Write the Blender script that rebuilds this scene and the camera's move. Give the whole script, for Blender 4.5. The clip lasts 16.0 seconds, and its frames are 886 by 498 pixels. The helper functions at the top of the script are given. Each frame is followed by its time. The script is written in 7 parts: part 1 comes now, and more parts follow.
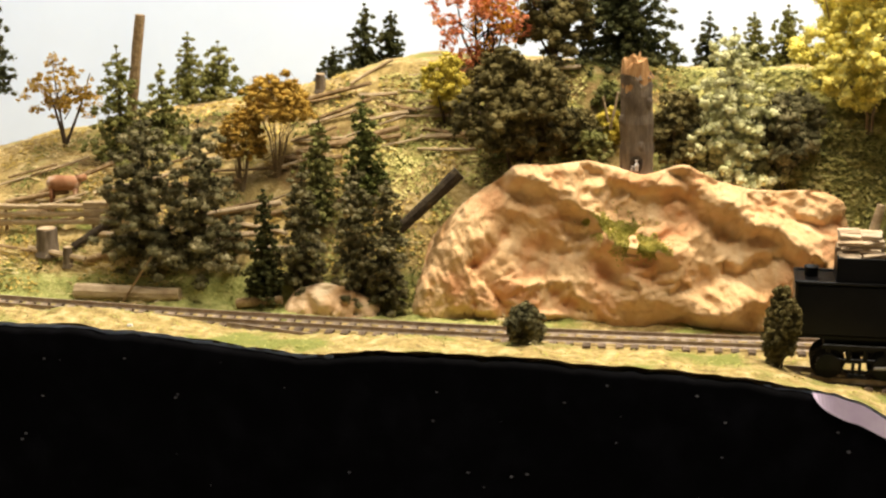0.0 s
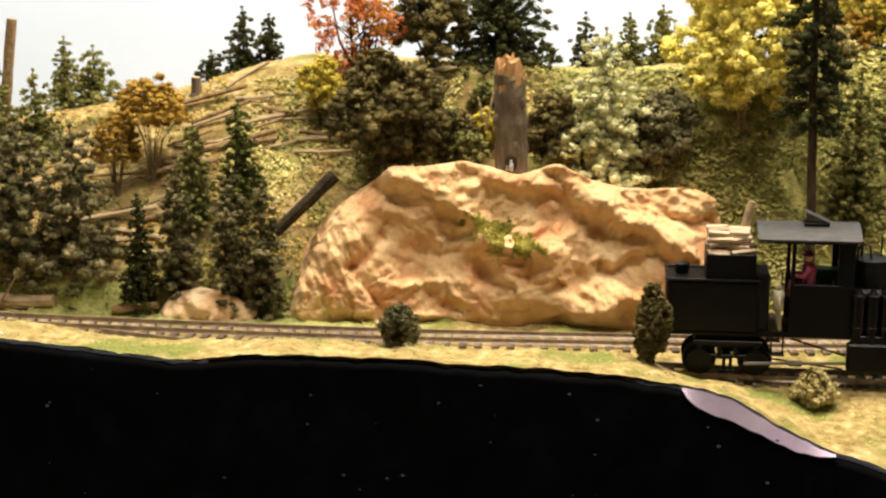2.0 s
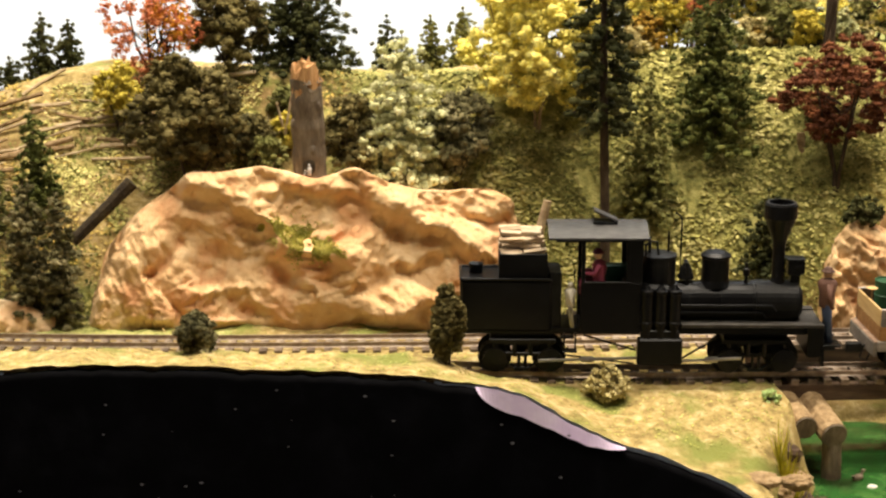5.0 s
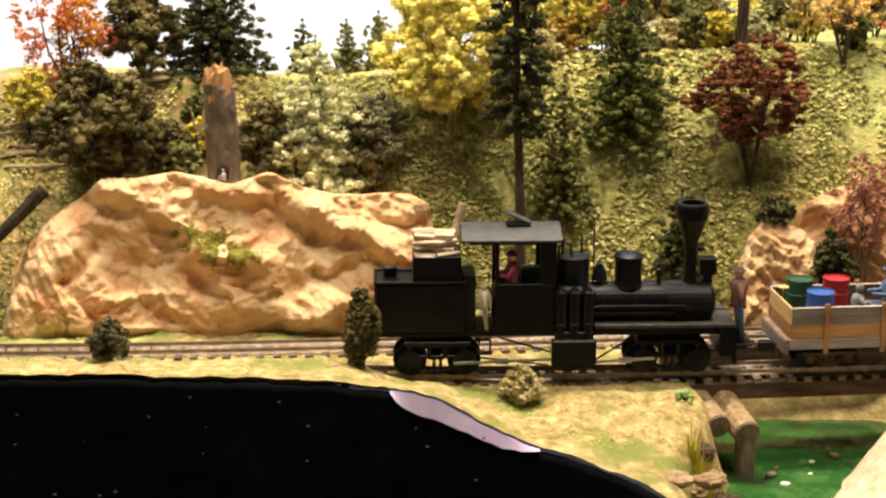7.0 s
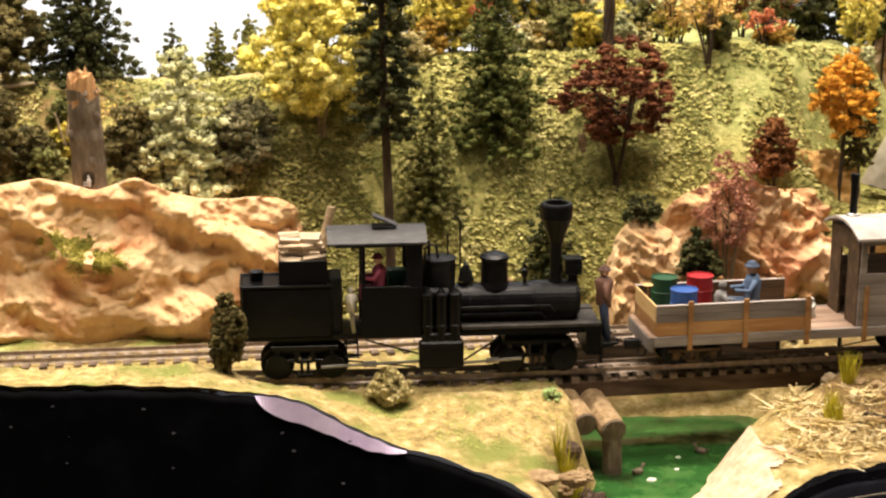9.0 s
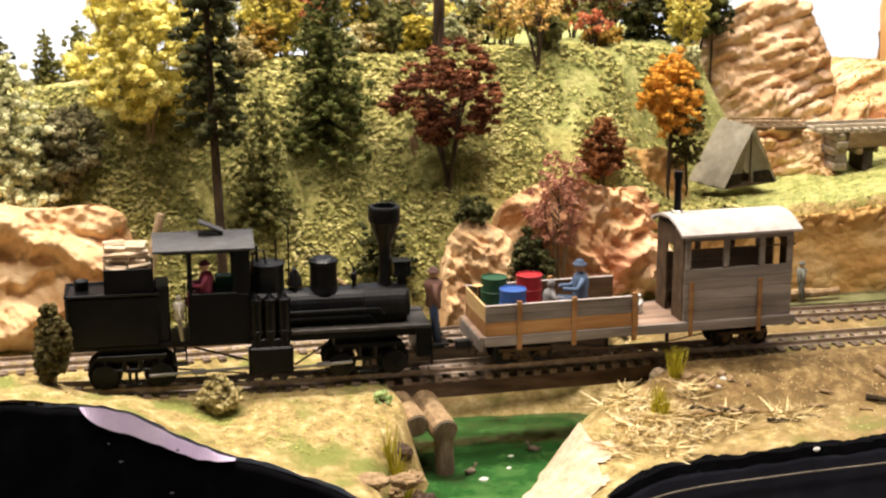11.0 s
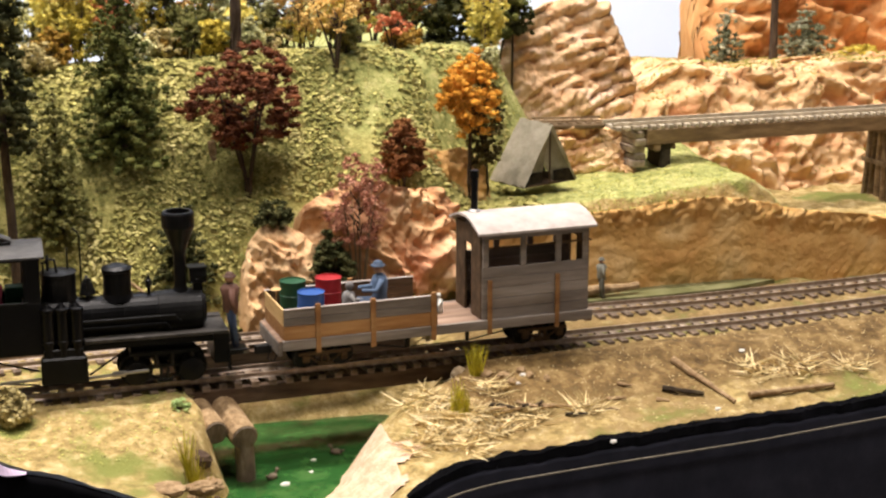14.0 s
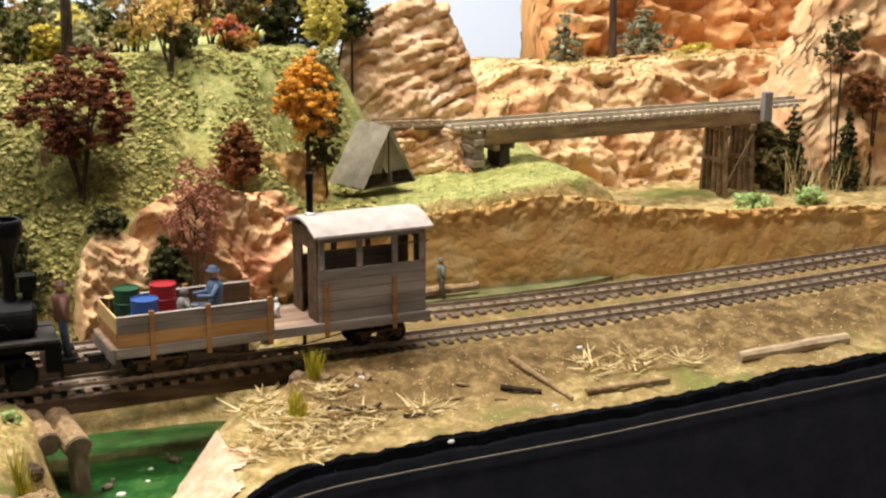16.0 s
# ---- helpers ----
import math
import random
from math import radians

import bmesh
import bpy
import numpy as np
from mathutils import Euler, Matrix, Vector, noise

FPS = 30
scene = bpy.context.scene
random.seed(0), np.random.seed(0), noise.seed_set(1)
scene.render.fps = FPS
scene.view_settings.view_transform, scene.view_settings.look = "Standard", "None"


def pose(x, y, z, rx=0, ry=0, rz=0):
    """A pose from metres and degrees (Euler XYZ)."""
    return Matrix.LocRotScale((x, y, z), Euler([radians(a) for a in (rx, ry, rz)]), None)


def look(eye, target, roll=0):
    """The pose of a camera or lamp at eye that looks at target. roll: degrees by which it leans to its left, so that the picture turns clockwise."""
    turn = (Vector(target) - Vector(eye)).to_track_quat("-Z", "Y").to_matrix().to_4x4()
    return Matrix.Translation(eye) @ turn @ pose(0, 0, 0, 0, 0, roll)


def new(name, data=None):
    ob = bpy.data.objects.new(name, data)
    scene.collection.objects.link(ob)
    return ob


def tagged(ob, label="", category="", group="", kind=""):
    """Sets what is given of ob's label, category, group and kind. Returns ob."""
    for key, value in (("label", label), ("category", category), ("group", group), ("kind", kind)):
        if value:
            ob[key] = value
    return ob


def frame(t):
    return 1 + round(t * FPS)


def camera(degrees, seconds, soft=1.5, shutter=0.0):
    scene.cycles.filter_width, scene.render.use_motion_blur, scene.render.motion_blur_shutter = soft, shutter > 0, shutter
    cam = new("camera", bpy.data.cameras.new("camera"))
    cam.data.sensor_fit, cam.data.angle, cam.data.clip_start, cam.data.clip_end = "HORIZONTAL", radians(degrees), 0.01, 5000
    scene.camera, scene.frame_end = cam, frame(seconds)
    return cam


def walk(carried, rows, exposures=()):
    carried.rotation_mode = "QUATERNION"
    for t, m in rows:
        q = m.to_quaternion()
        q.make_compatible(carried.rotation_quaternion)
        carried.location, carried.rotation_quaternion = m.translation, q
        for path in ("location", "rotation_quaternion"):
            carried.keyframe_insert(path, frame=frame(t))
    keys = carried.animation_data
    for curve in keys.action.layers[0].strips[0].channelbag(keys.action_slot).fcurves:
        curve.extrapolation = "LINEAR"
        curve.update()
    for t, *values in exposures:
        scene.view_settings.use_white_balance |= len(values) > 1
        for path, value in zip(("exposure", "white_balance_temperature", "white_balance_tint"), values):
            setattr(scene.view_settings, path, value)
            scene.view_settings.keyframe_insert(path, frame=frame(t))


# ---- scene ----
cam = camera(29.3, 16.0, soft=2.35)
ROWS = [
    (0, -0.06, -0.0018, 0.3465, 74.986, 0.038, 11.216),
    (0.5, -0.0577, -0.0006, 0.3471, 74.958, 0.001, 10.592),
    (1, -0.0546, 0.0002, 0.3466, 74.984, 0.015, 9.932),
    (1.5, -0.0484, 0.0008, 0.3462, 75.019, 0.027, 9.181),
    (2, -0.0406, 0.002, 0.3455, 75.078, 0.025, 7.898),
    (2.5, -0.0348, 0.001, 0.347, 75.055, 0.008, 6.71),
    (3, -0.0292, 0.002, 0.3462, 75.093, 0.01, 5.41),
    (3.5, -0.0242, 0.0029, 0.3461, 75.1, 0, 4.389),
    (4, -0.0192, -0.0004, 0.3494, 75.002, -0.03, 3.657),
    (6.5, -0.0043, 0.0002, 0.3496, 75.158, -0.065, 0.636),
    (7, 0, 0, 0.3501, 75.153, -0.015, 0.004),
    (7.5, 0.0061, -0.0004, 0.3496, 75.218, -0.007, -1.097),
    (8, 0.0112, -0.0007, 0.3499, 75.215, -0.024, -1.872),
    (10.5, 0.0365, -0.0024, 0.352, 75.256, -0.057, -6.937),
    (11, 0.0436, -0.0034, 0.3512, 75.309, -0.024, -8.23),
    (11.5, 0.0484, -0.0036, 0.3498, 75.381, -0.015, -9.418),
    (12, 0.0522, -0.0048, 0.3495, 75.408, -0.019, -10.342),
    (12.5, 0.0576, -0.005, 0.347, 75.533, 0.038, -11.17),
    (13, 0.0608, -0.0054, 0.348, 75.513, 0.002, -12.135),
    (13.5, 0.0643, -0.0048, 0.3473, 75.537, -0.009, -13.042),
    (14, 0.0692, -0.0065, 0.3463, 75.601, 0.023, -13.914),
    (14.5, 0.076, -0.0081, 0.3461, 75.627, 0.018, -15.04),
    (15, 0.0814, -0.0066, 0.3442, 75.698, 0.032, -16.479),
    (15.5, 0.0866, -0.0095, 0.3461, 75.641, 0.036, -17.507),
    (16, 0.0886, -0.0097, 0.3461, 75.654, -0.005, -18.581),
]
walk(cam, [(t, pose(*row)) for t, *row in ROWS], exposures=[(0, 0.0, 6650, 12), (4, 0.05, 6700, 12), (8, 0.22, 6650, 16), (10.5, 0.25, 6250, 18), (12.5, 0.22, 6150, 19), (14, 0.06, 6050, 19), (16, -0.06, 5950, 15)])

# ---------------------------------------------------------------- light: a closed hobby room with ceiling lamps
world = bpy.data.worlds.new("world")
scene.world = world
world.use_nodes = True
world.node_tree.nodes["Background"].inputs["Color"].default_value = (1.0, 0.93, 0.82, 1)
world.node_tree.nodes["Background"].inputs["Strength"].default_value = 0.05


def ceiling_lamp(name, place, target, size, power, colour):
    data = bpy.data.lights.new(name, "AREA")
    data.shape, data.size, data.size_y = "RECTANGLE", size[0], size[1]
    data.energy, data.color = power, colour
    ob = new(name, data)
    ob.matrix_world = look(place, target)
    return ob


WARM = (1.0, 0.91, 0.75)
ceiling_lamp("lamp_over_layout", (-0.12, 1.32, 1.75), (-0.12, 1.12, 0.0), (1.9, 0.16), 68, WARM)
ceiling_lamp("lamp_over_aisle", (0.25, 0.55, 1.85), (0.15, 1.2, 0.0), (1.2, 0.16), 25, WARM)

# ---------------------------------------------------------------- materials
def ramp_material(name, colours, scale=120.0, rough=0.9, bump=0.3, bump_scale=None, metal=0.0, spots=None, spot_scale=30.0,
                  spot_at=(0.52, 0.62), island=0.0, piece=0.0, stretch=None, spec=0.3, detail=6.0):
    """Noise-mottled surface: a ramp of colours, patches of a second colour, fine relief."""
    m = bpy.data.materials.new(name)
    m.use_nodes = True
    nt, b = m.node_tree, m.node_tree.nodes["Principled BSDF"]
    link = nt.links.new
    tc = nt.nodes.new("ShaderNodeTexCoord")
    coord = tc.outputs["Object"]
    if stretch:
        mp = nt.nodes.new("ShaderNodeMapping")
        mp.inputs["Scale"].default_value = stretch
        link(coord, mp.inputs["Vector"])
        coord = mp.outputs["Vector"]
    n = nt.nodes.new("ShaderNodeTexNoise")
    n.inputs["Scale"].default_value, n.inputs["Detail"].default_value, n.inputs["Roughness"].default_value = scale, detail, 0.65
    link(coord, n.inputs["Vector"])
    r = nt.nodes.new("ShaderNodeValToRGB")
    els = r.color_ramp.elements
    while len(els) < len(colours):
        els.new(0.5)
    for k, c in enumerate(colours):
        els[k].position = 0.3 + 0.4 * k / max(1, len(colours) - 1)
        els[k].color = (*c, 1)
    link(n.outputs["Fac"], r.inputs["Fac"])
    out = r.outputs["Color"]
    if spots:
        s = nt.nodes.new("ShaderNodeTexNoise")
        s.inputs["Scale"].default_value, s.inputs["Detail"].default_value = spot_scale, 5.0
        link(coord, s.inputs["Vector"])
        mr = nt.nodes.new("ShaderNodeMapRange")
        mr.inputs["From Min"].default_value, mr.inputs["From Max"].default_value = spot_at
        link(s.outputs["Fac"], mr.inputs["Value"])
        mx = nt.nodes.new("ShaderNodeMix")
        mx.data_type = "RGBA"
        link(mr.outputs["Result"], mx.inputs["Factor"])
        link(out, mx.inputs["A"])
        mx.inputs["B"].default_value = (*spots, 1)
        out = mx.outputs["Result"]
    if island or piece:
        hs = nt.nodes.new("ShaderNodeHueSaturation")
        if island:
            rnd = nt.nodes.new("ShaderNodeNewGeometry").outputs["Random Per Island"]
        else:
            rnd = nt.nodes.new("ShaderNodeObjectInfo").outputs["Random"]
        mr2 = nt.nodes.new("ShaderNodeMapRange")
        a = island or piece
        mr2.inputs["To Min"].default_value, mr2.inputs["To Max"].default_value = 1 - a, 1 + a
        link(rnd, mr2.inputs["Value"])
        link(mr2.outputs["Result"], hs.inputs["Value"])
        link(out, hs.inputs["Color"])
        out = hs.outputs["Color"]
    link(out, b.inputs["Base Color"])
    b.inputs["Roughness"].default_value, b.inputs["Metallic"].default_value = rough, metal
    b.inputs["Specular IOR Level"].default_value = spec
    if bump:
        f = nt.nodes.new("ShaderNodeTexNoise")
        f.inputs["Scale"].default_value, f.inputs["Detail"].default_value = bump_scale or scale * 2.5, 4.0
        link(coord, f.inputs["Vector"])
        bp = nt.nodes.new("ShaderNodeBump")
        bp.inputs["Strength"].default_value, bp.inputs["Distance"].default_value = bump, 0.0015
        link(f.outputs["Fac"], bp.inputs["Height"])
        link(bp.outputs["Normal"], b.inputs["Normal"])
    return m


def leaf_material(name, dark, mid, light):
    m = ramp_material(name, [dark, mid, light], scale=60, rough=0.85, bump=0, island=0.30, spec=0.15)
    return m


# ---------------------------------------------------------------- mesh helpers
def place_mesh(name, me, material, parent=None, label="", smooth=False):
    me.materials.append(material)
    if smooth:
        me.polygons.foreach_set("use_smooth", [True] * len(me.polygons))
    ob = new(name, me)
    if parent:
        ob.parent = parent
    if label:
        ob["label"] = label
    return ob


def part(name, bm, material, parent=None, label="", smooth=False):
    me = bpy.data.meshes.new(name)
    bmesh.ops.recalc_face_normals(bm, faces=bm.faces[:])
    bm.to_mesh(me)
    bm.free()
    return place_mesh(name, me, material, parent, label, smooth)


def part_data(name, verts, faces, material, parent=None, label="", smooth=False):
    me = bpy.data.meshes.new(name)
    me.from_pydata([tuple(v) for v in verts], [], [tuple(f) for f in faces])
    me.update()
    return place_mesh(name, me, material, parent, label, smooth)


def quads_data(name, verts, material, parent=None, label=""):
    """Loose quads: verts is (n, 4, 3)."""
    n = len(verts)
    me = bpy.data.meshes.new(name)
    me.vertices.add(4 * n)
    me.vertices.foreach_set("co", np.ascontiguousarray(verts, dtype=np.float32).ravel())
    me.loops.add(4 * n)
    me.loops.foreach_set("vertex_index", np.arange(4 * n, dtype=np.int32))
    me.polygons.add(n)
    me.polygons.foreach_set("loop_start", np.arange(0, 4 * n, 4, dtype=np.int32))
    me.polygons.foreach_set("loop_total", np.full(n, 4, dtype=np.int32))
    me.update()
    me.validate()
    return place_mesh(name, me, material, parent, label)


def empty(name, m, label, category, group=""):
    ob = new(name)
    ob.empty_display_size = 0.01
    ob.matrix_world = m
    return tagged(ob, label, category, group)


def box(bm, x0, x1, y0, y1, z0, z1, bevel=0.0):
    r = bmesh.ops.create_cube(bm, size=1.0, matrix=Matrix.Translation(((x0 + x1) / 2, (y0 + y1) / 2, (z0 + z1) / 2))
                              @ Matrix.Diagonal((x1 - x0, y1 - y0, z1 - z0, 1)))
    if bevel:
        es = list({e for v in r["verts"] for e in v.link_edges})
        bmesh.ops.bevel(bm, geom=es, offset=bevel, segments=1, affect="EDGES")
    return bm


def rod(bm, a, b, r0, r1=None, seg=10, caps=True):
    a, b = Vector(a), Vector(b)
    r1 = r0 if r1 is None else r1
    d = b - a
    m = Matrix.Translation((a + b) / 2) @ d.to_track_quat("Z", "Y").to_matrix().to_4x4()
    bmesh.ops.create_cone(bm, cap_ends=caps, cap_tris=False, segments=seg, radius1=r0, radius2=r1, depth=d.length, matrix=m)
    return bm


def tube(bm, points, radii, seg=8):
    """A bent, tapering tube through points."""
    rings = []
    pts = [Vector(p) for p in points]
    for k, p in enumerate(pts):
        d = (pts[min(k + 1, len(pts) - 1)] - pts[max(k - 1, 0)]).normalized()
        q = d.to_track_quat("Z", "Y")
        rings.append([bm.verts.new(p + q @ Vector((math.cos(2 * math.pi * i / seg) * radii[k], math.sin(2 * math.pi * i / seg) * radii[k], 0)))
                      for i in range(seg)])
    for a, b in zip(rings, rings[1:]):
        for i in range(seg):
            bm.faces.new((a[i], a[(i + 1) % seg], b[(i + 1) % seg], b[i]))
    bm.faces.new(rings[0][::-1])
    bm.faces.new(rings[-1])
    return bm


def lathe(bm, profile, centre=(0, 0, 0), axis="Z", seg=20):
    """Turns (radius, height) pairs about an axis through centre."""
    rings = []
    for r, h in profile:
        ring = []
        for i in range(seg):
            c, s = math.cos(2 * math.pi * i / seg) * r, math.sin(2 * math.pi * i / seg) * r
            v = {"Z": (c, s, h), "X": (h, c, s), "Y": (c, h, s)}[axis]
            ring.append(bm.verts.new(Vector(centre) + Vector(v)))
        rings.append(ring)
    for a, b in zip(rings, rings[1:]):
        for i in range(seg):
            bm.faces.new((a[i], a[(i + 1) % seg], b[(i + 1) % seg], b[i]))
    bm.faces.new(rings[0][::-1])
    bm.faces.new(rings[-1])
    return bm


def blob(bm, centre, size, rough=0.25, freq=40.0, sub=2, seed=0.0):
    """A lumpy stone or clump."""
    r = bmesh.ops.create_icosphere(bm, subdivisions=sub, radius=1.0)
    c, s = Vector(centre), Vector(size)
    for v in r["verts"]:
        d = v.co.normalized()
        k = 1 + rough * (noise.fractal(d * 1.6 + Vector((seed, seed * 1.7, 3.1)), 0.9, 2.1, 4) + 0.35 * noise.ridged_multi_fractal(d * 3 + Vector((seed, 0, seed)), 1, 2, 3, 1, 2) - 0.3)
        v.co = c + Vector((d.x * s.x, d.y * s.y, d.z * s.z)) * k
    return bm


RNG = np.random.default_rng(7)


def leaf_quads(centres, radii, per, size, squash=0.8, shell=0.45):
    """Tiny randomly turned leaves round clump centres."""
    centres, radii = np.asarray(centres, float), np.asarray(radii, float)
    n = len(centres)
    d = RNG.normal(size=(n, per, 3))
    d /= np.linalg.norm(d, axis=2, keepdims=True)
    rr = shell + (1 - shell) * RNG.random((n, per, 1))
    p = centres[:, None, :] + d * rr * radii[:, None, None] * np.array([1, 1, squash])
    p = p.reshape(-1, 3)
    m = len(p)
    nrm = d.reshape(-1, 3) * 0.9 + RNG.normal(size=(m, 3)) * 0.6
    nrm /= np.linalg.norm(nrm, axis=1, keepdims=True)
    t = np.cross(nrm, RNG.normal(size=(m, 3)))
    t /= np.linalg.norm(t, axis=1, keepdims=True) + 1e-9
    b = np.cross(nrm, t)
    s = size * (0.55 + 0.9 * RNG.random((m, 1)))
    t, b = t * s, b * s * 0.75
    return np.stack([p - t, p - b * 0.9, p + t, p + b], axis=1)


def sphere_quads(n=3):
    """A round cage of loose quads, n by n on each side."""
    out = []
    t = np.tan((np.arange(n + 1) / n - 0.5) * math.pi / 2)
    for ax in range(3):
        for sg in (-1.0, 1.0):
            for i in range(n):
                for j in range(n):
                    q = []
                    for a, b in ((i, j), (i + 1, j), (i + 1, j + 1), (i, j + 1)):
                        v = [0.0, 0.0, 0.0]
                        v[ax], v[(ax + 1) % 3], v[(ax + 2) % 3] = sg, t[a], t[b]
                        q.append(np.array(v) / np.linalg.norm(v))
                    out.append(q)
    return np.array(out)


CAGE = sphere_quads(3)


def puff_quads(centres, radii, per, size, squash=0.8, core=0.74, lie=0.35):
    """Foam clumps: a lumpy core of small facets with leaves lying on it."""
    centres, radii = np.asarray(centres, float), np.asarray(radii, float)
    n = len(centres)
    ph = RNG.random((n, 1, 1, 3)) * 6.28
    lump = 1 + 0.16 * np.sin(CAGE[None] * 3.1 + ph).sum(axis=3, keepdims=True) * 0.8
    cores = centres[:, None, None, :] + CAGE[None] * lump * (radii * core)[:, None, None, None] * np.array([1, 1, squash])
    d = RNG.normal(size=(n, per, 3))
    d /= np.linalg.norm(d, axis=2, keepdims=True)
    rr = core * 0.95 + (1.16 - core * 0.95) * RNG.random((n, per, 1)) ** 1.3
    pts = (centres[:, None, :] + d * rr * radii[:, None, None] * np.array([1, 1, squash])).reshape(-1, 3)
    m = len(pts)
    nrm = d.reshape(-1, 3) + RNG.normal(size=(m, 3)) * lie + np.array([0, 0, 0.25])
    nrm /= np.linalg.norm(nrm, axis=1, keepdims=True)
    t = np.cross(nrm, RNG.normal(size=(m, 3)))
    t /= np.linalg.norm(t, axis=1, keepdims=True) + 1e-9
    b = np.cross(nrm, t)
    s = size * (0.55 + 0.9 * RNG.random((m, 1)))
    t, b = t * s, b * s * 0.8
    return np.concatenate([cores.reshape(-1, 4, 3), np.stack([pts - t, pts - b, pts + t, pts + b], axis=1)])


def curve_y(table, soft=0.02):
    """A smooth curve through (x, value) pairs, rounded over about soft metres."""
    xs, ys = np.array(table, float).T
    n = int((xs[-1] - xs[0]) / 0.002) + 2
    fine = np.linspace(xs[0], xs[-1], n)
    fy = np.interp(fine, xs, ys)
    w = max(1, int(soft / 0.002 / 2))
    for _ in range(2):
        pad = np.pad(fy, w, mode="reflect", reflect_type="odd")
        fy = np.convolve(pad, np.ones(2 * w + 1) / (2 * w + 1), mode="valid")
    return lambda x: float(np.interp(x, fine, fy))

# ---------------------------------------------------------------- plan of the layout (metres; rail tops at z = 0)
near_y = curve_y([(-0.60, 1.068), (-0.50, 1.056), (-0.45, 1.048), (-0.40, 1.037), (-0.35, 1.025), (-0.30, 1.022), (-0.22, 1.026), (-0.13, 1.028), (-0.08, 1.025), (-0.03, 1.020), (0.06, 1.020),
                  (0.14, 1.026), (0.21, 1.032), (0.29, 1.040), (0.37, 1.049), (0.45, 1.056), (0.53, 1.062), (0.63, 1.073), (0.735, 1.090), (0.824, 1.105), (1.0, 1.14)], 0.08)
far_y = curve_y([(-0.95, 1.088), (-0.75, 1.077), (-0.60, 1.072), (-0.45, 1.066), (-0.30, 1.066), (-0.20, 1.069), (-0.04, 1.080), (0.03, 1.085), (0.10, 1.094),
                 (0.18, 1.101), (0.24, 1.106), (0.30, 1.109), (0.39, 1.113), (0.47, 1.114), (0.53, 1.117), (0.70, 1.135), (0.95, 1.175)], 0.08)
edge_y = curve_y([(-1.3, 0.97), (-0.9, 0.97), (-0.57, 0.966), (-0.49, 0.968), (-0.407, 0.955), (-0.327, 0.943), (-0.25, 0.945), (-0.18, 0.948), (-0.11, 0.945),
                  (-0.04, 0.938), (0.0, 0.932), (0.05, 0.924), (0.08, 0.912), (0.11, 0.896), (0.132, 0.872), (0.16, 0.858), (0.22, 0.856), (0.262, 0.868),
                  (0.288, 0.888), (0.326, 0.902), (0.40, 0.914), (0.50, 0.927), (0.57, 0.941), (0.665, 0.959), (0.746, 0.974), (1.0, 1.022), (1.4, 1.09)])
edge_z = curve_y([(-1.3, 0.020), (-0.54, 0.019), (-0.40, 0.019), (-0.326, 0.017), (-0.277, 0.024), (-0.19, 0.022), (-0.06, 0.020), (-0.021, 0.0185), (-0.005, 0.0155), (0.022, 0.0),
                  (0.054, -0.013), (0.086, -0.018), (0.108, -0.023), (0.135, -0.030), (0.16, -0.054), (0.24, -0.056), (0.268, -0.030), (0.30, -0.026), (0.5, -0.025), (1.4, -0.025)], 0.012)
hill_foot = curve_y([(-1.3, 1.12), (-0.9, 1.105), (-0.5, 1.10), (-0.3, 1.12), (0.0, 1.15), (0.06, 1.157), (0.15, 1.16), (0.25, 1.155), (0.4, 1.155), (0.6, 1.17), (1.4, 1.25)], 0.08)
ridge_z = curve_y([(-1.3, 0.03), (-0.9, 0.045), (-0.72, 0.058), (-0.66, 0.078), (-0.60, 0.090), (-0.54, 0.106), (-0.44, 0.122), (-0.37, 0.148), (-0.33, 0.155),
                   (-0.14, 0.150), (-0.08, 0.148), (0.09, 0.165), (0.17, 0.172), (0.28, 0.178), (0.36, 0.172), (0.45, 0.165), (0.6, 0.16), (1.4, 0.16)], 0.05)
berm_z = curve_y([(-1.3, 0.016), (-0.56, 0.018), (-0.515, 0.021), (-0.476, 0.0225), (-0.437, 0.0200), (-0.40, 0.0150), (-0.36, 0.0130), (-0.287, 0.0165), (-0.235, 0.0182), (-0.20, 0.0172), (-0.13, 0.0178),
                  (-0.073, 0.0165), (-0.053, 0.0125), (-0.04, 0.0085), (-0.025, 0.0050), (0.01, -0.001), (0.05, -0.006), (1.4, -0.006)], 0.012)
RIDGE, WATER = 1.27, -0.056


def smooth(a, b, v):
    v = min(1.0, max(0.0, (v - a) / (b - a)))
    return v * v * (3 - 2 * v)


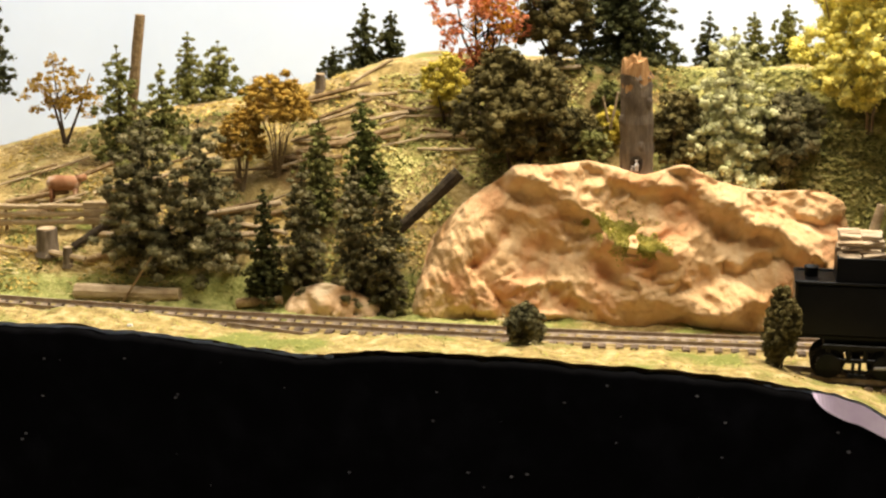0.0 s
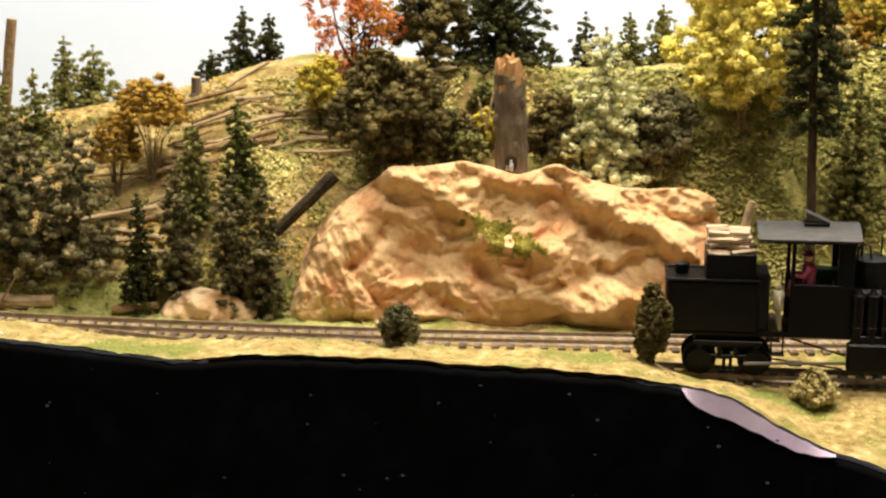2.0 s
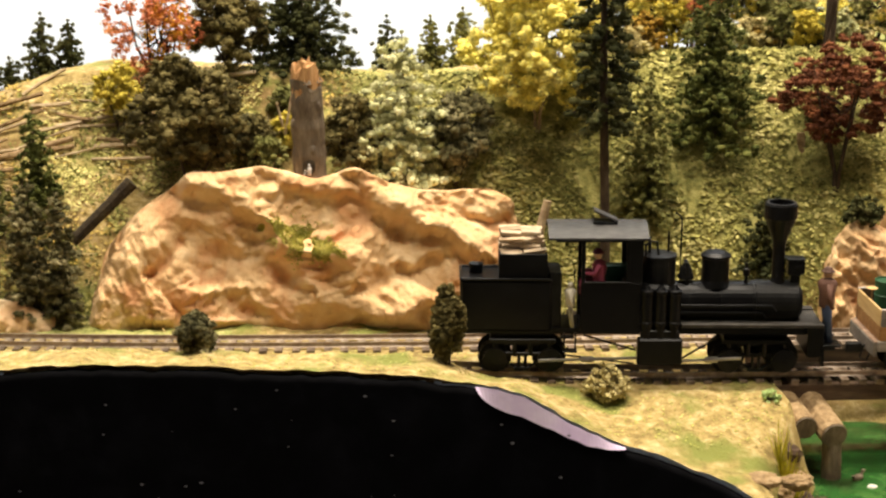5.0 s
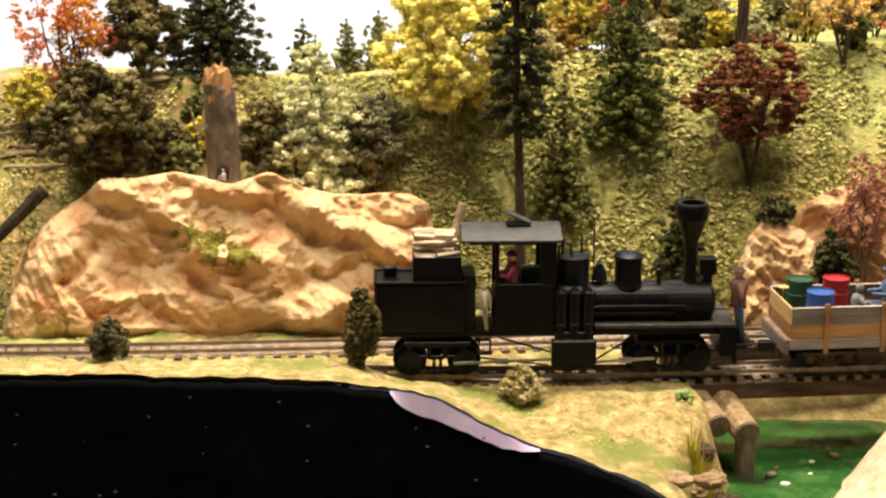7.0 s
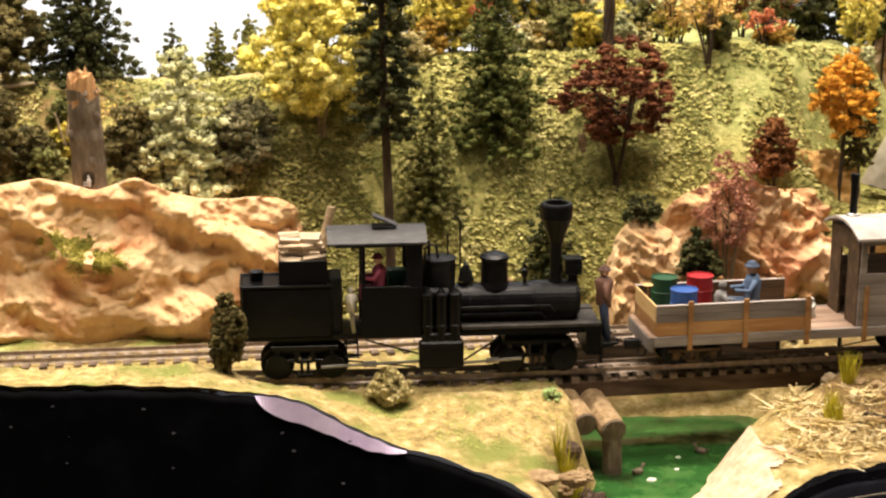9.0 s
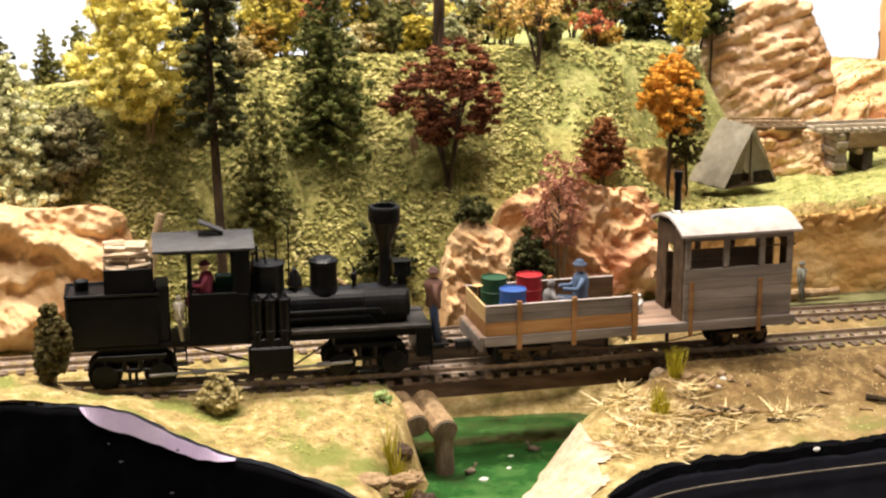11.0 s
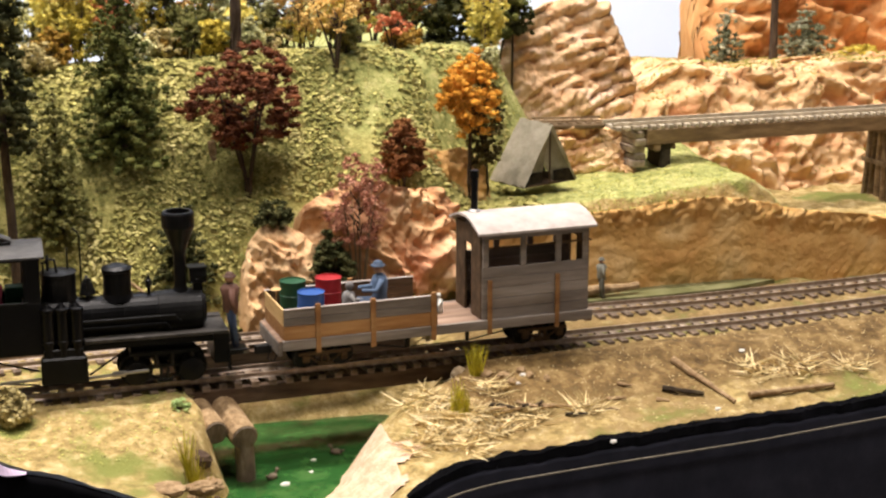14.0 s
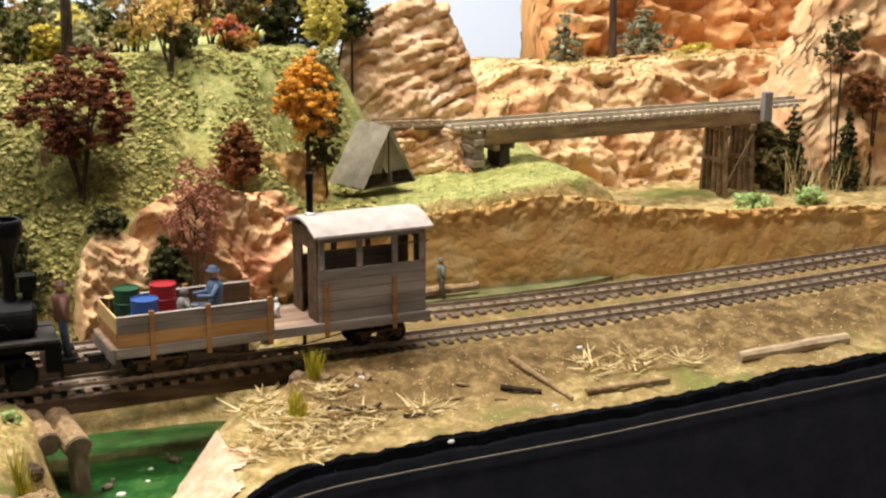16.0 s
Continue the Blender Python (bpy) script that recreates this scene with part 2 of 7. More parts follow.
def ground_z(x, y):
    """Height of the scenery without its fine relief."""
    e, ny, fy = edge_y(x), near_y(max(-0.6, min(1.0, x))), far_y(max(-0.95, min(0.95, x)))
    bed = -0.0052
    if y < ny - 0.02:
        f = smooth(e, ny - 0.02, y)
        z = edge_z(x) * (1 - f) + bed * f
        # the berm that hides the near track's left stretch
        k, yc = smooth(0.05, -0.01, x), min(0.992, ny - 0.030)
        if k > 0:
            b = edge_z(x) + (berm_z(x) - edge_z(x)) * smooth(e, yc, y) if y < yc else berm_z(x) + (bed - berm_z(x)) * smooth(yc, ny - 0.016, y)
            z += (b - z) * k
    else:
        z = bed
    # the creek bed under the bridges and its arm behind the far track
    left, right = 0.156 + 0.012 * math.sin(y * 40), 0.292 + 0.026 * smooth(0.965, 1.01, y) - 0.070 * smooth(1.04, 0.90, y) + 0.008 * math.sin(y * 55)
    pit = smooth(left - 0.012, left + 0.017, x + 0.006 * noise.noise(Vector((x * 60, y * 60, 2)))) * smooth(right + 0.035, right - 0.035, x)
    floor_z = WATER - 0.012 + 0.038 * smooth(1.055, 1.12, y) + 0.022 * smooth(1.11, 1.15, y)
    z = z * (1 - pit) + floor_z * pit
    arm = smooth(0.30, 0.33, x) * smooth(0.62, 0.54, x) * smooth(fy + 0.018, fy + 0.030, y) * smooth(1.19, 1.165, y)
    z += 0.002 * arm
    # hill behind the far track
    h = hill_foot(x)
    if y > h:
        p = min(1.0, (y - h) / (RIDGE - h))
        hill = ridge_z(x) * p ** 0.75
        if y > RIDGE:
            hill -= 0.10 * smooth(RIDGE, RIDGE + 0.5, y) * smooth(0.40, 0.30, x)
        shelf_top = 0.066 + 0.012 * smooth(0.45, 0.62, x) - 0.05 * smooth(0.60, 0.68, x)
        shelf = shelf_top * smooth(h - 0.005, h + 0.014, y) 
        k = smooth(0.35, 0.40, x)
        # the slope climbs on behind the red rocks before the shelf begins
        back = smooth(1.24, 1.30, y) * smooth(0.50, 0.42, x)
        z = z + (1 - k * (1 - back)) * hill + k * (1 - back) * shelf
    return z


def relief(x, y):
    return 0.004 * noise.fractal(Vector((x * 22, y * 22, 0)), 0.9, 2.1, 4) + 0.0012 * noise.noise(Vector((x * 160, y * 160, 2)))


def on_ground(x, y):
    return ground_z(x, y) + relief(x, y) * calm(x, y)


def calm(x, y):
    """Less relief along the track beds."""
    ny, fy = near_y(max(-0.6, min(1.0, x))), far_y(max(-0.95, min(0.95, x)))
    d = min(abs(y - ny), abs(y - fy))
    return (0.12 + 0.88 * smooth(0.012, 0.03, d)) * (0.5 + 0.5 * smooth(0.0, 0.015, y - edge_y(x)))


def ground_material():
    """Straw turf, with zones of green litter, brown soil and light shelf turf by the ground's own colour layer."""
    m = ramp_material("scenic_ground", [(0.155, 0.110, 0.036), (0.39, 0.285, 0.105), (0.62, 0.49, 0.255)], scale=110, rough=0.95, bump=0.9, bump_scale=420,
                      spots=(0.20, 0.21, 0.05), spot_scale=22, spot_at=(0.53, 0.63))
    nt = m.node_tree
    b = nt.nodes["Principled BSDF"]
    out = b.inputs["Base Color"].links[0].from_socket
    tc = nt.nodes.new("ShaderNodeTexCoord")
    at = nt.nodes.new("ShaderNodeAttribute")
    at.attribute_name = "zone"
    sp = nt.nodes.new("ShaderNodeSeparateColor")
    nt.links.new(at.outputs["Color"], sp.inputs["Color"])
    kinds = (("Red", [(0.165, 0.165, 0.048), (0.34, 0.315, 0.095), (0.52, 0.46, 0.17)], 130), ("Green", [(0.062, 0.036, 0.011), (0.165, 0.102, 0.034), (0.33, 0.23, 0.095)], 80),
             ("Blue", [(0.17, 0.19, 0.05), (0.34, 0.35, 0.11), (0.53, 0.49, 0.20)], 120))
    for ch, cols, sc in kinds:
        n = nt.nodes.new("ShaderNodeTexNoise")
        n.inputs["Scale"].default_value, n.inputs["Detail"].default_value, n.inputs["Roughness"].default_value = sc, 7.0, 0.7
        nt.links.new(tc.outputs["Object"], n.inputs["Vector"])
        r = nt.nodes.new("ShaderNodeValToRGB")
        r.color_ramp.elements.new(0.5)
        for k, c in enumerate(cols):
            r.color_ramp.elements[k].position = 0.33 + 0.17 * k
            r.color_ramp.elements[k].color = (*c, 1)
        nt.links.new(n.outputs["Fac"], r.inputs["Fac"])
        # ragged borders between the zones
        ad = nt.nodes.new("ShaderNodeMath")
        ad.operation = "ADD"
        nt.links.new(sp.outputs[ch], ad.inputs[0])
        nt.links.new(n.outputs["Fac"], ad.inputs[1])
        mr = nt.nodes.new("ShaderNodeMapRange")
        mr.inputs["From Min"].default_value, mr.inputs["From Max"].default_value = 0.85, 1.10
        nt.links.new(ad.outputs["Value"], mr.inputs["Value"])
        mx = nt.nodes.new("ShaderNodeMix")
        mx.data_type = "RGBA"
        nt.links.new(mr.outputs["Result"], mx.inputs["Factor"])
        nt.links.new(out, mx.inputs["A"])
        nt.links.new(r.outputs["Color"], mx.inputs["B"])
        out = mx.outputs["Result"]
    nt.links.new(out, b.inputs["Base Color"])
    return m


def zone_of(x, y):
    """Amounts of green litter, brown soil with some painted train shade, and shelf turf."""
    w = 0.12 * noise.fractal(Vector((x * 14, y * 14, 5)), 0.9, 2, 4)
    h, ny, fy = hill_foot(x), near_y(max(-0.6, min(1.0, x))), far_y(max(-0.95, min(0.95, x)))
    green = smooth(-0.20, -0.10, x + w * 0.3) * smooth(h - 0.012, h + 0.015, y + w * 0.1) * smooth(0.42, 0.36, x) * smooth(1.34, 1.29, y)
    front = smooth(ny - 0.012, ny - 0.022, y)
    # more brown towards the near track: dark earth plus the train's shadow, painted in
    soil_shade = smooth(0.29, 0.34, x) * front * (0.45 + 0.5 * smooth(ny - 0.105, ny - 0.035, y) + w)
    beds = max(smooth(0.030, 0.012, abs(y - ny)), smooth(0.026, 0.012, abs(y - fy))) * (0.45 + w) * smooth(-0.42, -0.28, x)
    far_soil = smooth(0.30, 0.36, x) * smooth(ny, ny + 0.02, y) * smooth(1.17, 1.155, y) * 0.55
    upper = smooth(0.24, 0.31, x + w * 0.2) * smooth(1.20, 1.235, y + w * 0.1) * smooth(0.46, 0.42, x) * 0.85
    green *= 1 - 0.8 * upper
    shelf = smooth(0.37, 0.42, x) * smooth(h + 0.004, h + 0.02, y) * smooth(0.70, 0.62, x) * (0.75 + w)
    if x < -0.20:
        shelf = max(shelf, 0.75 * smooth(fy + 0.012, fy + 0.020, y) * smooth(h + 0.022, h + 0.006, y) + w)
    if x < -0.08 and y > h + 0.03:
        soil_shade = max(soil_shade, 0.25 + 0.9 * noise.noise(Vector((x * 16, y * 30, 9))))
    return green, max(soil_shade, beds, far_soil), max(shelf, upper)


M_GROUND = ground_material()
M_ROCK = ramp_material("plaster_rock", [(0.50, 0.265, 0.125), (0.71, 0.46, 0.25), (0.84, 0.64, 0.42)], scale=22, rough=0.85, bump=0.9, bump_scale=240,
                       spots=(0.84, 0.68, 0.45), spot_scale=38, spot_at=(0.50, 0.66))
M_OUTCROP = ramp_material("tan_plaster_rock", [(0.60, 0.345, 0.155), (0.72, 0.475, 0.245), (0.82, 0.61, 0.36)], scale=34, rough=0.85, bump=1.0, bump_scale=230,
                          spots=(0.66, 0.33, 0.155), spot_scale=30, spot_at=(0.50, 0.68))
M_CANYON = ramp_material("canyon_plaster", [(0.44, 0.225, 0.105), (0.65, 0.41, 0.225), (0.80, 0.60, 0.40)], scale=26, rough=0.85, bump=0.9, bump_scale=260,
                         spots=(0.82, 0.64, 0.40), spot_scale=40, spot_at=(0.53, 0.68))
M_REDROCK = ramp_material("red_plaster_rock", [(0.50, 0.23, 0.105), (0.72, 0.43, 0.21), (0.85, 0.64, 0.38)], scale=26, rough=0.9, bump=1.0, bump_scale=260, spots=(0.66, 0.33, 0.18), spot_scale=24, spot_at=(0.50, 0.68))
M_MESA = ramp_material("layered_red_plaster", [(0.46, 0.25, 0.12), (0.67, 0.435, 0.235), (0.81, 0.61, 0.39)], scale=30, rough=0.9, bump=1.0, bump_scale=260, spots=(0.74, 0.54, 0.38), spot_scale=50, spot_at=(0.53, 0.68))
M_BANK = ramp_material("golden_brown_bank", [(0.50, 0.26, 0.075), (0.66, 0.40, 0.135), (0.79, 0.56, 0.26)], scale=30, rough=0.9, bump=1.0, bump_scale=300, spots=(0.62, 0.33, 0.10), spot_scale=26, spot_at=(0.52, 0.68))
M_CLIFF = ramp_material("deep_orange_cliff", [(0.46, 0.19, 0.06), (0.68, 0.36, 0.14), (0.80, 0.53, 0.27)], scale=22, rough=0.9, bump=1.0, bump_scale=260, spots=(0.36, 0.16, 0.055), spot_scale=12, spot_at=(0.56, 0.72), stretch=(1, 1, 0.35))
M_FASCIA = ramp_material("black_fascia_paint", [(0.0012, 0.0012, 0.0015), (0.002, 0.002, 0.0026), (0.005, 0.005, 0.007)], scale=40, rough=0.8, bump=0.25, bump_scale=120, spec=0.03)
M_FOAM = ramp_material("lilac_foam_board", [(0.55, 0.42, 0.62), (0.62, 0.50, 0.68), (0.68, 0.58, 0.72)], scale=50, rough=0.7, bump=0.2)
M_WALL = ramp_material("pale_backdrop_paint", [(0.54, 0.64, 0.82), (0.58, 0.68, 0.86), (0.61, 0.71, 0.88)], scale=3, rough=0.9, bump=0.05)
M_ROOM = ramp_material("room_paint", [(0.45, 0.42, 0.38), (0.48, 0.45, 0.40), (0.5, 0.47, 0.42)], scale=4, rough=0.9, bump=0.05)
M_RAIL = ramp_material("weathered_rail", [(0.22, 0.165, 0.12), (0.33, 0.26, 0.20), (0.48, 0.40, 0.32)], scale=200, rough=0.4, bump=0.1, metal=0.35)
M_TIE = ramp_material("tie_wood", [(0.075, 0.050, 0.032), (0.16, 0.115, 0.078), (0.30, 0.235, 0.17)], scale=260, rough=0.85, bump=0.4, piece=0.35, stretch=(1, 0.2, 1))
M_TIMBER = ramp_material("bridge_timber", [(0.035, 0.020, 0.012), (0.075, 0.045, 0.026), (0.13, 0.085, 0.05)], scale=160, rough=0.8, bump=0.5, stretch=(0.15, 1, 1))
M_WATER = ramp_material("green_resin_water", [(0.020, 0.028, 0.010), (0.022, 0.095, 0.020), (0.085, 0.185, 0.050)], scale=26, rough=0.06, bump=0.08, bump_scale=90, spec=0.5)
M_CORD = ramp_material("tan_cord", [(0.13, 0.11, 0.08), (0.19, 0.165, 0.12), (0.26, 0.23, 0.17)], scale=300, rough=0.7, bump=0.2)


def ground():
    xs = np.concatenate([np.arange(-1.25, -0.72, 0.012), np.arange(-0.72, 0.86, 0.0042), np.arange(0.86, 1.35, 0.012)])
    rows = 150
    verts, faces = [], []
    for x in xs:
        e = edge_y(x)
        for k in range(rows):
            f = k / (rows - 1)
            y = e + (1.42 - e) * f if f < 0.86 else e + (1.42 - e) * 0.86 + (1.95 - e - (1.42 - e) * 0.86) * (f - 0.86) / 0.14
            wob = 0.0035 * noise.fractal(Vector((x * 60, 7, 0)), 0.9, 2, 3) if k == 0 else 0
            verts.append((x, y + wob, on_ground(x, y)))
    for i in range(len(xs) - 1):
        for k in range(rows - 1):
            a = i * rows + k
            faces.append((a, a + rows, a + rows + 1, a + 1))
    ob = part_data("ground", verts, faces, M_GROUND, smooth=True)
    zone = ob.data.color_attributes.new("zone", "FLOAT_COLOR", "POINT")
    zone.data.foreach_set("color", np.array([(*zone_of(v[0], v[1]), 1.0) for v in verts], dtype=np.float32).ravel())
    return tagged(ob, "straw-coloured and green scenic turf over plaster hills", "ground", kind="structure")


ground()


def sand_bank():
    """The sandy slope at the creek's far shore, a thin skin over the ground."""
    xs, ys = np.arange(0.205, 0.330, 0.003), np.arange(0.872, 1.02, 0.003)
    verts, faces, idx = [], [], {}
    for i, x in enumerate(xs):
        for k, y in enumerate(ys):
            z = on_ground(x, y)
            if -0.066 < z < -0.022 and y > edge_y(x) + 0.002 and x - 0.258 + 0.5 * (0.95 - y) < 0.040 + 0.012 * noise.noise(Vector((x * 60, y * 60, 0))):
                idx[i, k] = len(verts)
                verts.append((x, y, z + 0.0012))
    for i in range(len(xs) - 1):
        for k in range(len(ys) - 1):
            q = [(i, k), (i + 1, k), (i + 1, k + 1), (i, k + 1)]
            if all(c in idx for c in q):
                faces.append([idx[c] for c in q])
    mt = ramp_material("pinkish_sand", [(0.52, 0.33, 0.20), (0.68, 0.48, 0.32), (0.80, 0.64, 0.48)], scale=120, rough=0.95, bump=0.6, bump_scale=600)
    tagged(part_data("sand_bank", verts, faces, mt, smooth=True), "pale pinkish sand along the creek shore", "sand", kind="structure")


sand_bank()


M_PANEL = ramp_material("blue_black_fascia_board", [(0.016, 0.017, 0.025), (0.023, 0.024, 0.035), (0.032, 0.033, 0.047)], scale=40, rough=0.6, bump=0.2, bump_scale=120, spec=0.1)


def fascia(name, x0, x1, mt, label):
    xs = np.arange(x0, x1 + 0.001, 0.006)
    verts, faces = [], []
    for x in xs:
        e, z = edge_y(x), on_ground(x, edge_y(x))
        lip = 0.0014 * noise.fractal(Vector((x * 90, 3, 0)), 0.9, 2, 3)
        front = e - 0.003
        verts += [(x, e + 0.004, z - 0.004 + lip), (x, front, z - 0.003 + lip), (x, front - 0.001, z - 0.007 + lip * 0.5), (x, front - 0.002, z - 0.05),
                  (x, front - 0.002, -0.75), (x, e + 0.02, -0.75)]
    n = 6
    for i in range(len(xs) - 1):
        for k in range(n - 1):
            a = i * n + k
            faces.append((a, a + 1, a + n + 1, a + n))
    ob = part_data(name, verts, faces, mt, smooth=True)
    return tagged(ob, label, "fascia", kind="structure")


def edge_paint():
    """Crumpled black paint lapping over the scenery's rim."""
    verts, faces = [], []
    xs = np.arange(0.266, 1.2, 0.003)
    for x in xs:
        w = 0.0075 + 0.003 * noise.fractal(Vector((x * 55, 1, 0)), 0.9, 2, 4)
        for k in range(6):
            y = edge_y(x) - 0.0035 + (w + 0.0035) * k / 5
            lump = 0.0010 * noise.fractal(Vector((x * 150, y * 150, 4)), 0.7, 2, 4)
            z = on_ground(x, max(y, edge_y(x))) + (0.0016 if 0 < k < 5 else (-0.003 if k == 0 else -0.0008)) + lump
            verts.append((x, y, z))
    for i in range(len(xs) - 1):
        for k in range(5):
            a = i * 6 + k
            faces.append((a, a + 6, a + 7, a + 1))
    tagged(part_data("edge_paint", verts, faces, M_FASCIA, smooth=False), "crumpled black paint along the scenery's rim", "edge", kind="structure")


edge_paint()
fascia("fascia", -1.25, 0.264, M_FASCIA, "black painted layout edge following the scenery's outline")
fascia("fascia_panel", 0.264, 1.35, M_PANEL, "blue-black painted board along the layout edge")


def foam_patch():
    """Bare lilac foam where the black paint of the edge is missing."""
    drop = curve_y([(-0.031, 0.001), (-0.028, 0.007), (-0.018, 0.012), (0.0, 0.0125), (0.022, 0.009), (0.036, 0.0085), (0.046, 0.005), (0.056, 0.001)], 0.006)
    bm = bmesh.new()
    top, low, back = [], [], []
    n = 40
    for i in range(n + 1):
        x = -0.031 + 0.087 * i / n
        y = edge_y(x) - 0.0052
        z = on_ground(x, edge_y(x))
        h = drop(x) + 0.0006 * noise.noise(Vector((x * 200, 1, 1)))
        top.append(bm.verts.new((x, y + 0.0022, z - 0.0008)))
        low.append(bm.verts.new((x, y - 0.0006, z - h)))
        back.append(bm.verts.new((x, y + 0.004, z - h)))
    for i in range(n):
        bm.faces.new((top[i], low[i], low[i + 1], top[i + 1]))
        bm.faces.new((low[i], back[i], back[i + 1], low[i + 1]))
    ob = part("foam_patch", bm, M_FOAM)
    return tagged(ob, "bare lilac foam showing through the black layout edge", "foam patch")


foam_patch()


def edge_cord():
    bm = bmesh.new()
    pts = []
    for x in np.arange(0.285, 1.2, 0.01):
        pts.append((x, edge_y(x) - 0.0062, edge_z(x) - 0.0115))
    tube(bm, pts, [0.00055] * len(pts), 6)
    return tagged(part("edge_cord", bm, M_CORD, smooth=True), "thin tan cord stretched along the black fascia", "cord")


edge_cord()


def fascia_dust():
    """Pale flecks of dust and plaster caught on the black paint."""
    rnd_d = random.Random(41)
    out = []
    for _ in range(46):
        x = rnd_d.uniform(-0.62, 0.10)
        s, z = rnd_d.uniform(0.0005, 0.0016), -rnd_d.uniform(0.004, 0.11)
        y = edge_y(x) - 0.0062
        zz = on_ground(x, edge_y(x)) + z
        out.append([(x - s, y, zz), (x, y - 0.0003, zz - s * 0.6), (x + s, y, zz), (x, y - 0.0003, zz + s * 0.6)])
    ob = quads_data("dust_flecks", np.array(out), ramp_material("pale_dust", [(0.10, 0.10, 0.12), (0.16, 0.16, 0.18), (0.24, 0.24, 0.25)], scale=200, rough=0.9, bump=0))
    tagged(ob, "pale dust flecks on the black layout edge", "dust", kind="stuff")


fascia_dust()


def backdrop():
    bm = bmesh.new()
    pts = [(-2.2, 0.9), (-1.9, 1.5), (-1.3, 1.83), (0.0, 1.90), (1.2, 1.86), (1.9, 1.5), (2.2, 0.9)]
    fine = []
    for (x0, y0), (x1, y1) in zip(pts, pts[1:]):
        fine += [(x0 + (x1 - x0) * k / 6, y0 + (y1 - y0) * k / 6) for k in range(6)]
    fine.append(pts[-1])
    lo = [bm.verts.new((x, y, -0.75)) for x, y in fine]
    hi = [bm.verts.new((x, y, 1.2)) for x, y in fine]
    lo2 = [bm.verts.new((x * 1.01, y + 0.02, -0.75)) for x, y in fine]
    hi2 = [bm.verts.new((x * 1.01, y + 0.02, 1.2)) for x, y in fine]
    for i in range(len(fine) - 1):
        bm.faces.new((lo[i], lo[i + 1], hi[i + 1], hi[i]))
        bm.faces.new((lo2[i], hi2[i], hi2[i + 1], lo2[i + 1]))
        bm.faces.new((hi[i], hi[i + 1], hi2[i + 1], hi2[i]))
    return tagged(part("backdrop", bm, M_WALL, smooth=True), "plain pale sky-painted backdrop board", "backdrop", kind="structure")


backdrop()


def room():
    for name, b in (("floor", (-3, 3, -2.5, 3.0, -1.15, -1.1)), ("ceiling", (-3, 3, -2.5, 3.0, 2.0, 2.05)), ("wall_north", (-3, 3, 3.0, 3.05, -1.1, 2.0)),
                    ("wall_south", (-3, 3, -2.55, -2.5, -1.1, 2.0)), ("wall_west", (-3.05, -3, -2.5, 3.0, -1.1, 2.0)), ("wall_east", (3, 3.05, -2.5, 3.0, -1.1, 2.0))):
        bm = bmesh.new()
        box(bm, *b)
        tagged(part(name, bm, M_ROOM), "plain painted room " + name.split("_")[0], name.split("_")[0], kind="structure")


room()


M_PUDDLE = ramp_material("murky_resin_water", [(0.080, 0.082, 0.032), (0.155, 0.160, 0.070), (0.26, 0.25, 0.13)], scale=60, rough=0.28, bump=0.1, bump_scale=120)


def pond(name, pts, z, label, mt=M_WATER):
    bm = bmesh.new()
    top = [bm.verts.new((x, y, z)) for x, y in pts]
    low = [bm.verts.new((x, y, z - 0.006)) for x, y in pts]
    bm.faces.new(top)
    bm.faces.new(low[::-1])
    for i in range(len(pts)):
        bm.faces.new((top[i], low[i], low[(i + 1) % len(pts)], top[(i + 1) % len(pts)]))
    return tagged(part(name, bm, mt), label, "water", kind="structure")


pond("water", [(0.14, 0.862), (0.27, 0.862), (0.34, 0.95), (0.345, 1.05), (0.345, 1.17), (0.14, 1.17), (0.135, 1.0)], WATER, "glossy green resin creek under the track bridges")
pond("water_behind", [(0.345, 1.146), (0.365, 1.133), (0.41, 1.130), (0.46, 1.131), (0.52, 1.134), (0.58, 1.141), (0.62, 1.155), (0.56, 1.18), (0.40, 1.18), (0.345, 1.18)], -0.0012, "shallow brownish green water below the orange bank", M_PUDDLE)


# ---------------------------------------------------------------- tracks
def track(name, centre, x0, x1, tie_from, label):
    top = empty(name, Matrix.Identity(4), label, "track")
    for side in (-1, 1):
        bm = bmesh.new()
        xs = np.arange(x0, x1, 0.012)
        prof = [(-0.0011, -0.0034), (0.0011, -0.0034), (0.0003, -0.0026), (0.0003, -0.0009), (0.0006, -0.0006), (0.0006, 0.0), (-0.0006, 0.0), (-0.0006, -0.0006),
                (-0.0003, -0.0009), (-0.0003, -0.0026)]
        rings = []
        for x in xs:
            d = Vector((0.004, centre(x + 0.002) - centre(x - 0.002), 0)).normalized()
            nrm = Vector((-d.y, d.x, 0))
            c = Vector((x, centre(x), 0)) + nrm * side * 0.00825
            rings.append([bm.verts.new(c + nrm * u + Vector((0, 0, h))) for u, h in prof])
        for a, b in zip(rings, rings[1:]):
            for i in range(len(prof)):
                bm.faces.new((a[i], a[(i + 1) % len(prof)], b[(i + 1) % len(prof)], b[i]))
        part("rail", bm, M_RAIL, top)
    bm = bmesh.new()
    box(bm, -0.0026, 0.0026, -0.0158, 0.0158, -0.0072, -0.0034, 0.0003)
    me = bpy.data.meshes.new("tie")
    bm.to_mesh(me)
    bm.free()
    me.materials.append(M_TIE)
    x = tie_from
    rnd = random.Random(len(name))
    while x < x1 - 0.005:
        a = math.atan2(centre(x + 0.002) - centre(x - 0.002), 0.004)
        ob = new("tie", me)
        ob.parent = top
        ob.matrix_world = Matrix.Translation((x + rnd.uniform(-0.0004, 0.0004), centre(x) + rnd.uniform(-0.0006, 0.0006), 0)) @ Matrix.Rotation(a + rnd.uniform(-0.03, 0.03), 4, "Z")
        x += 0.0108 * math.cos(a)
    return top


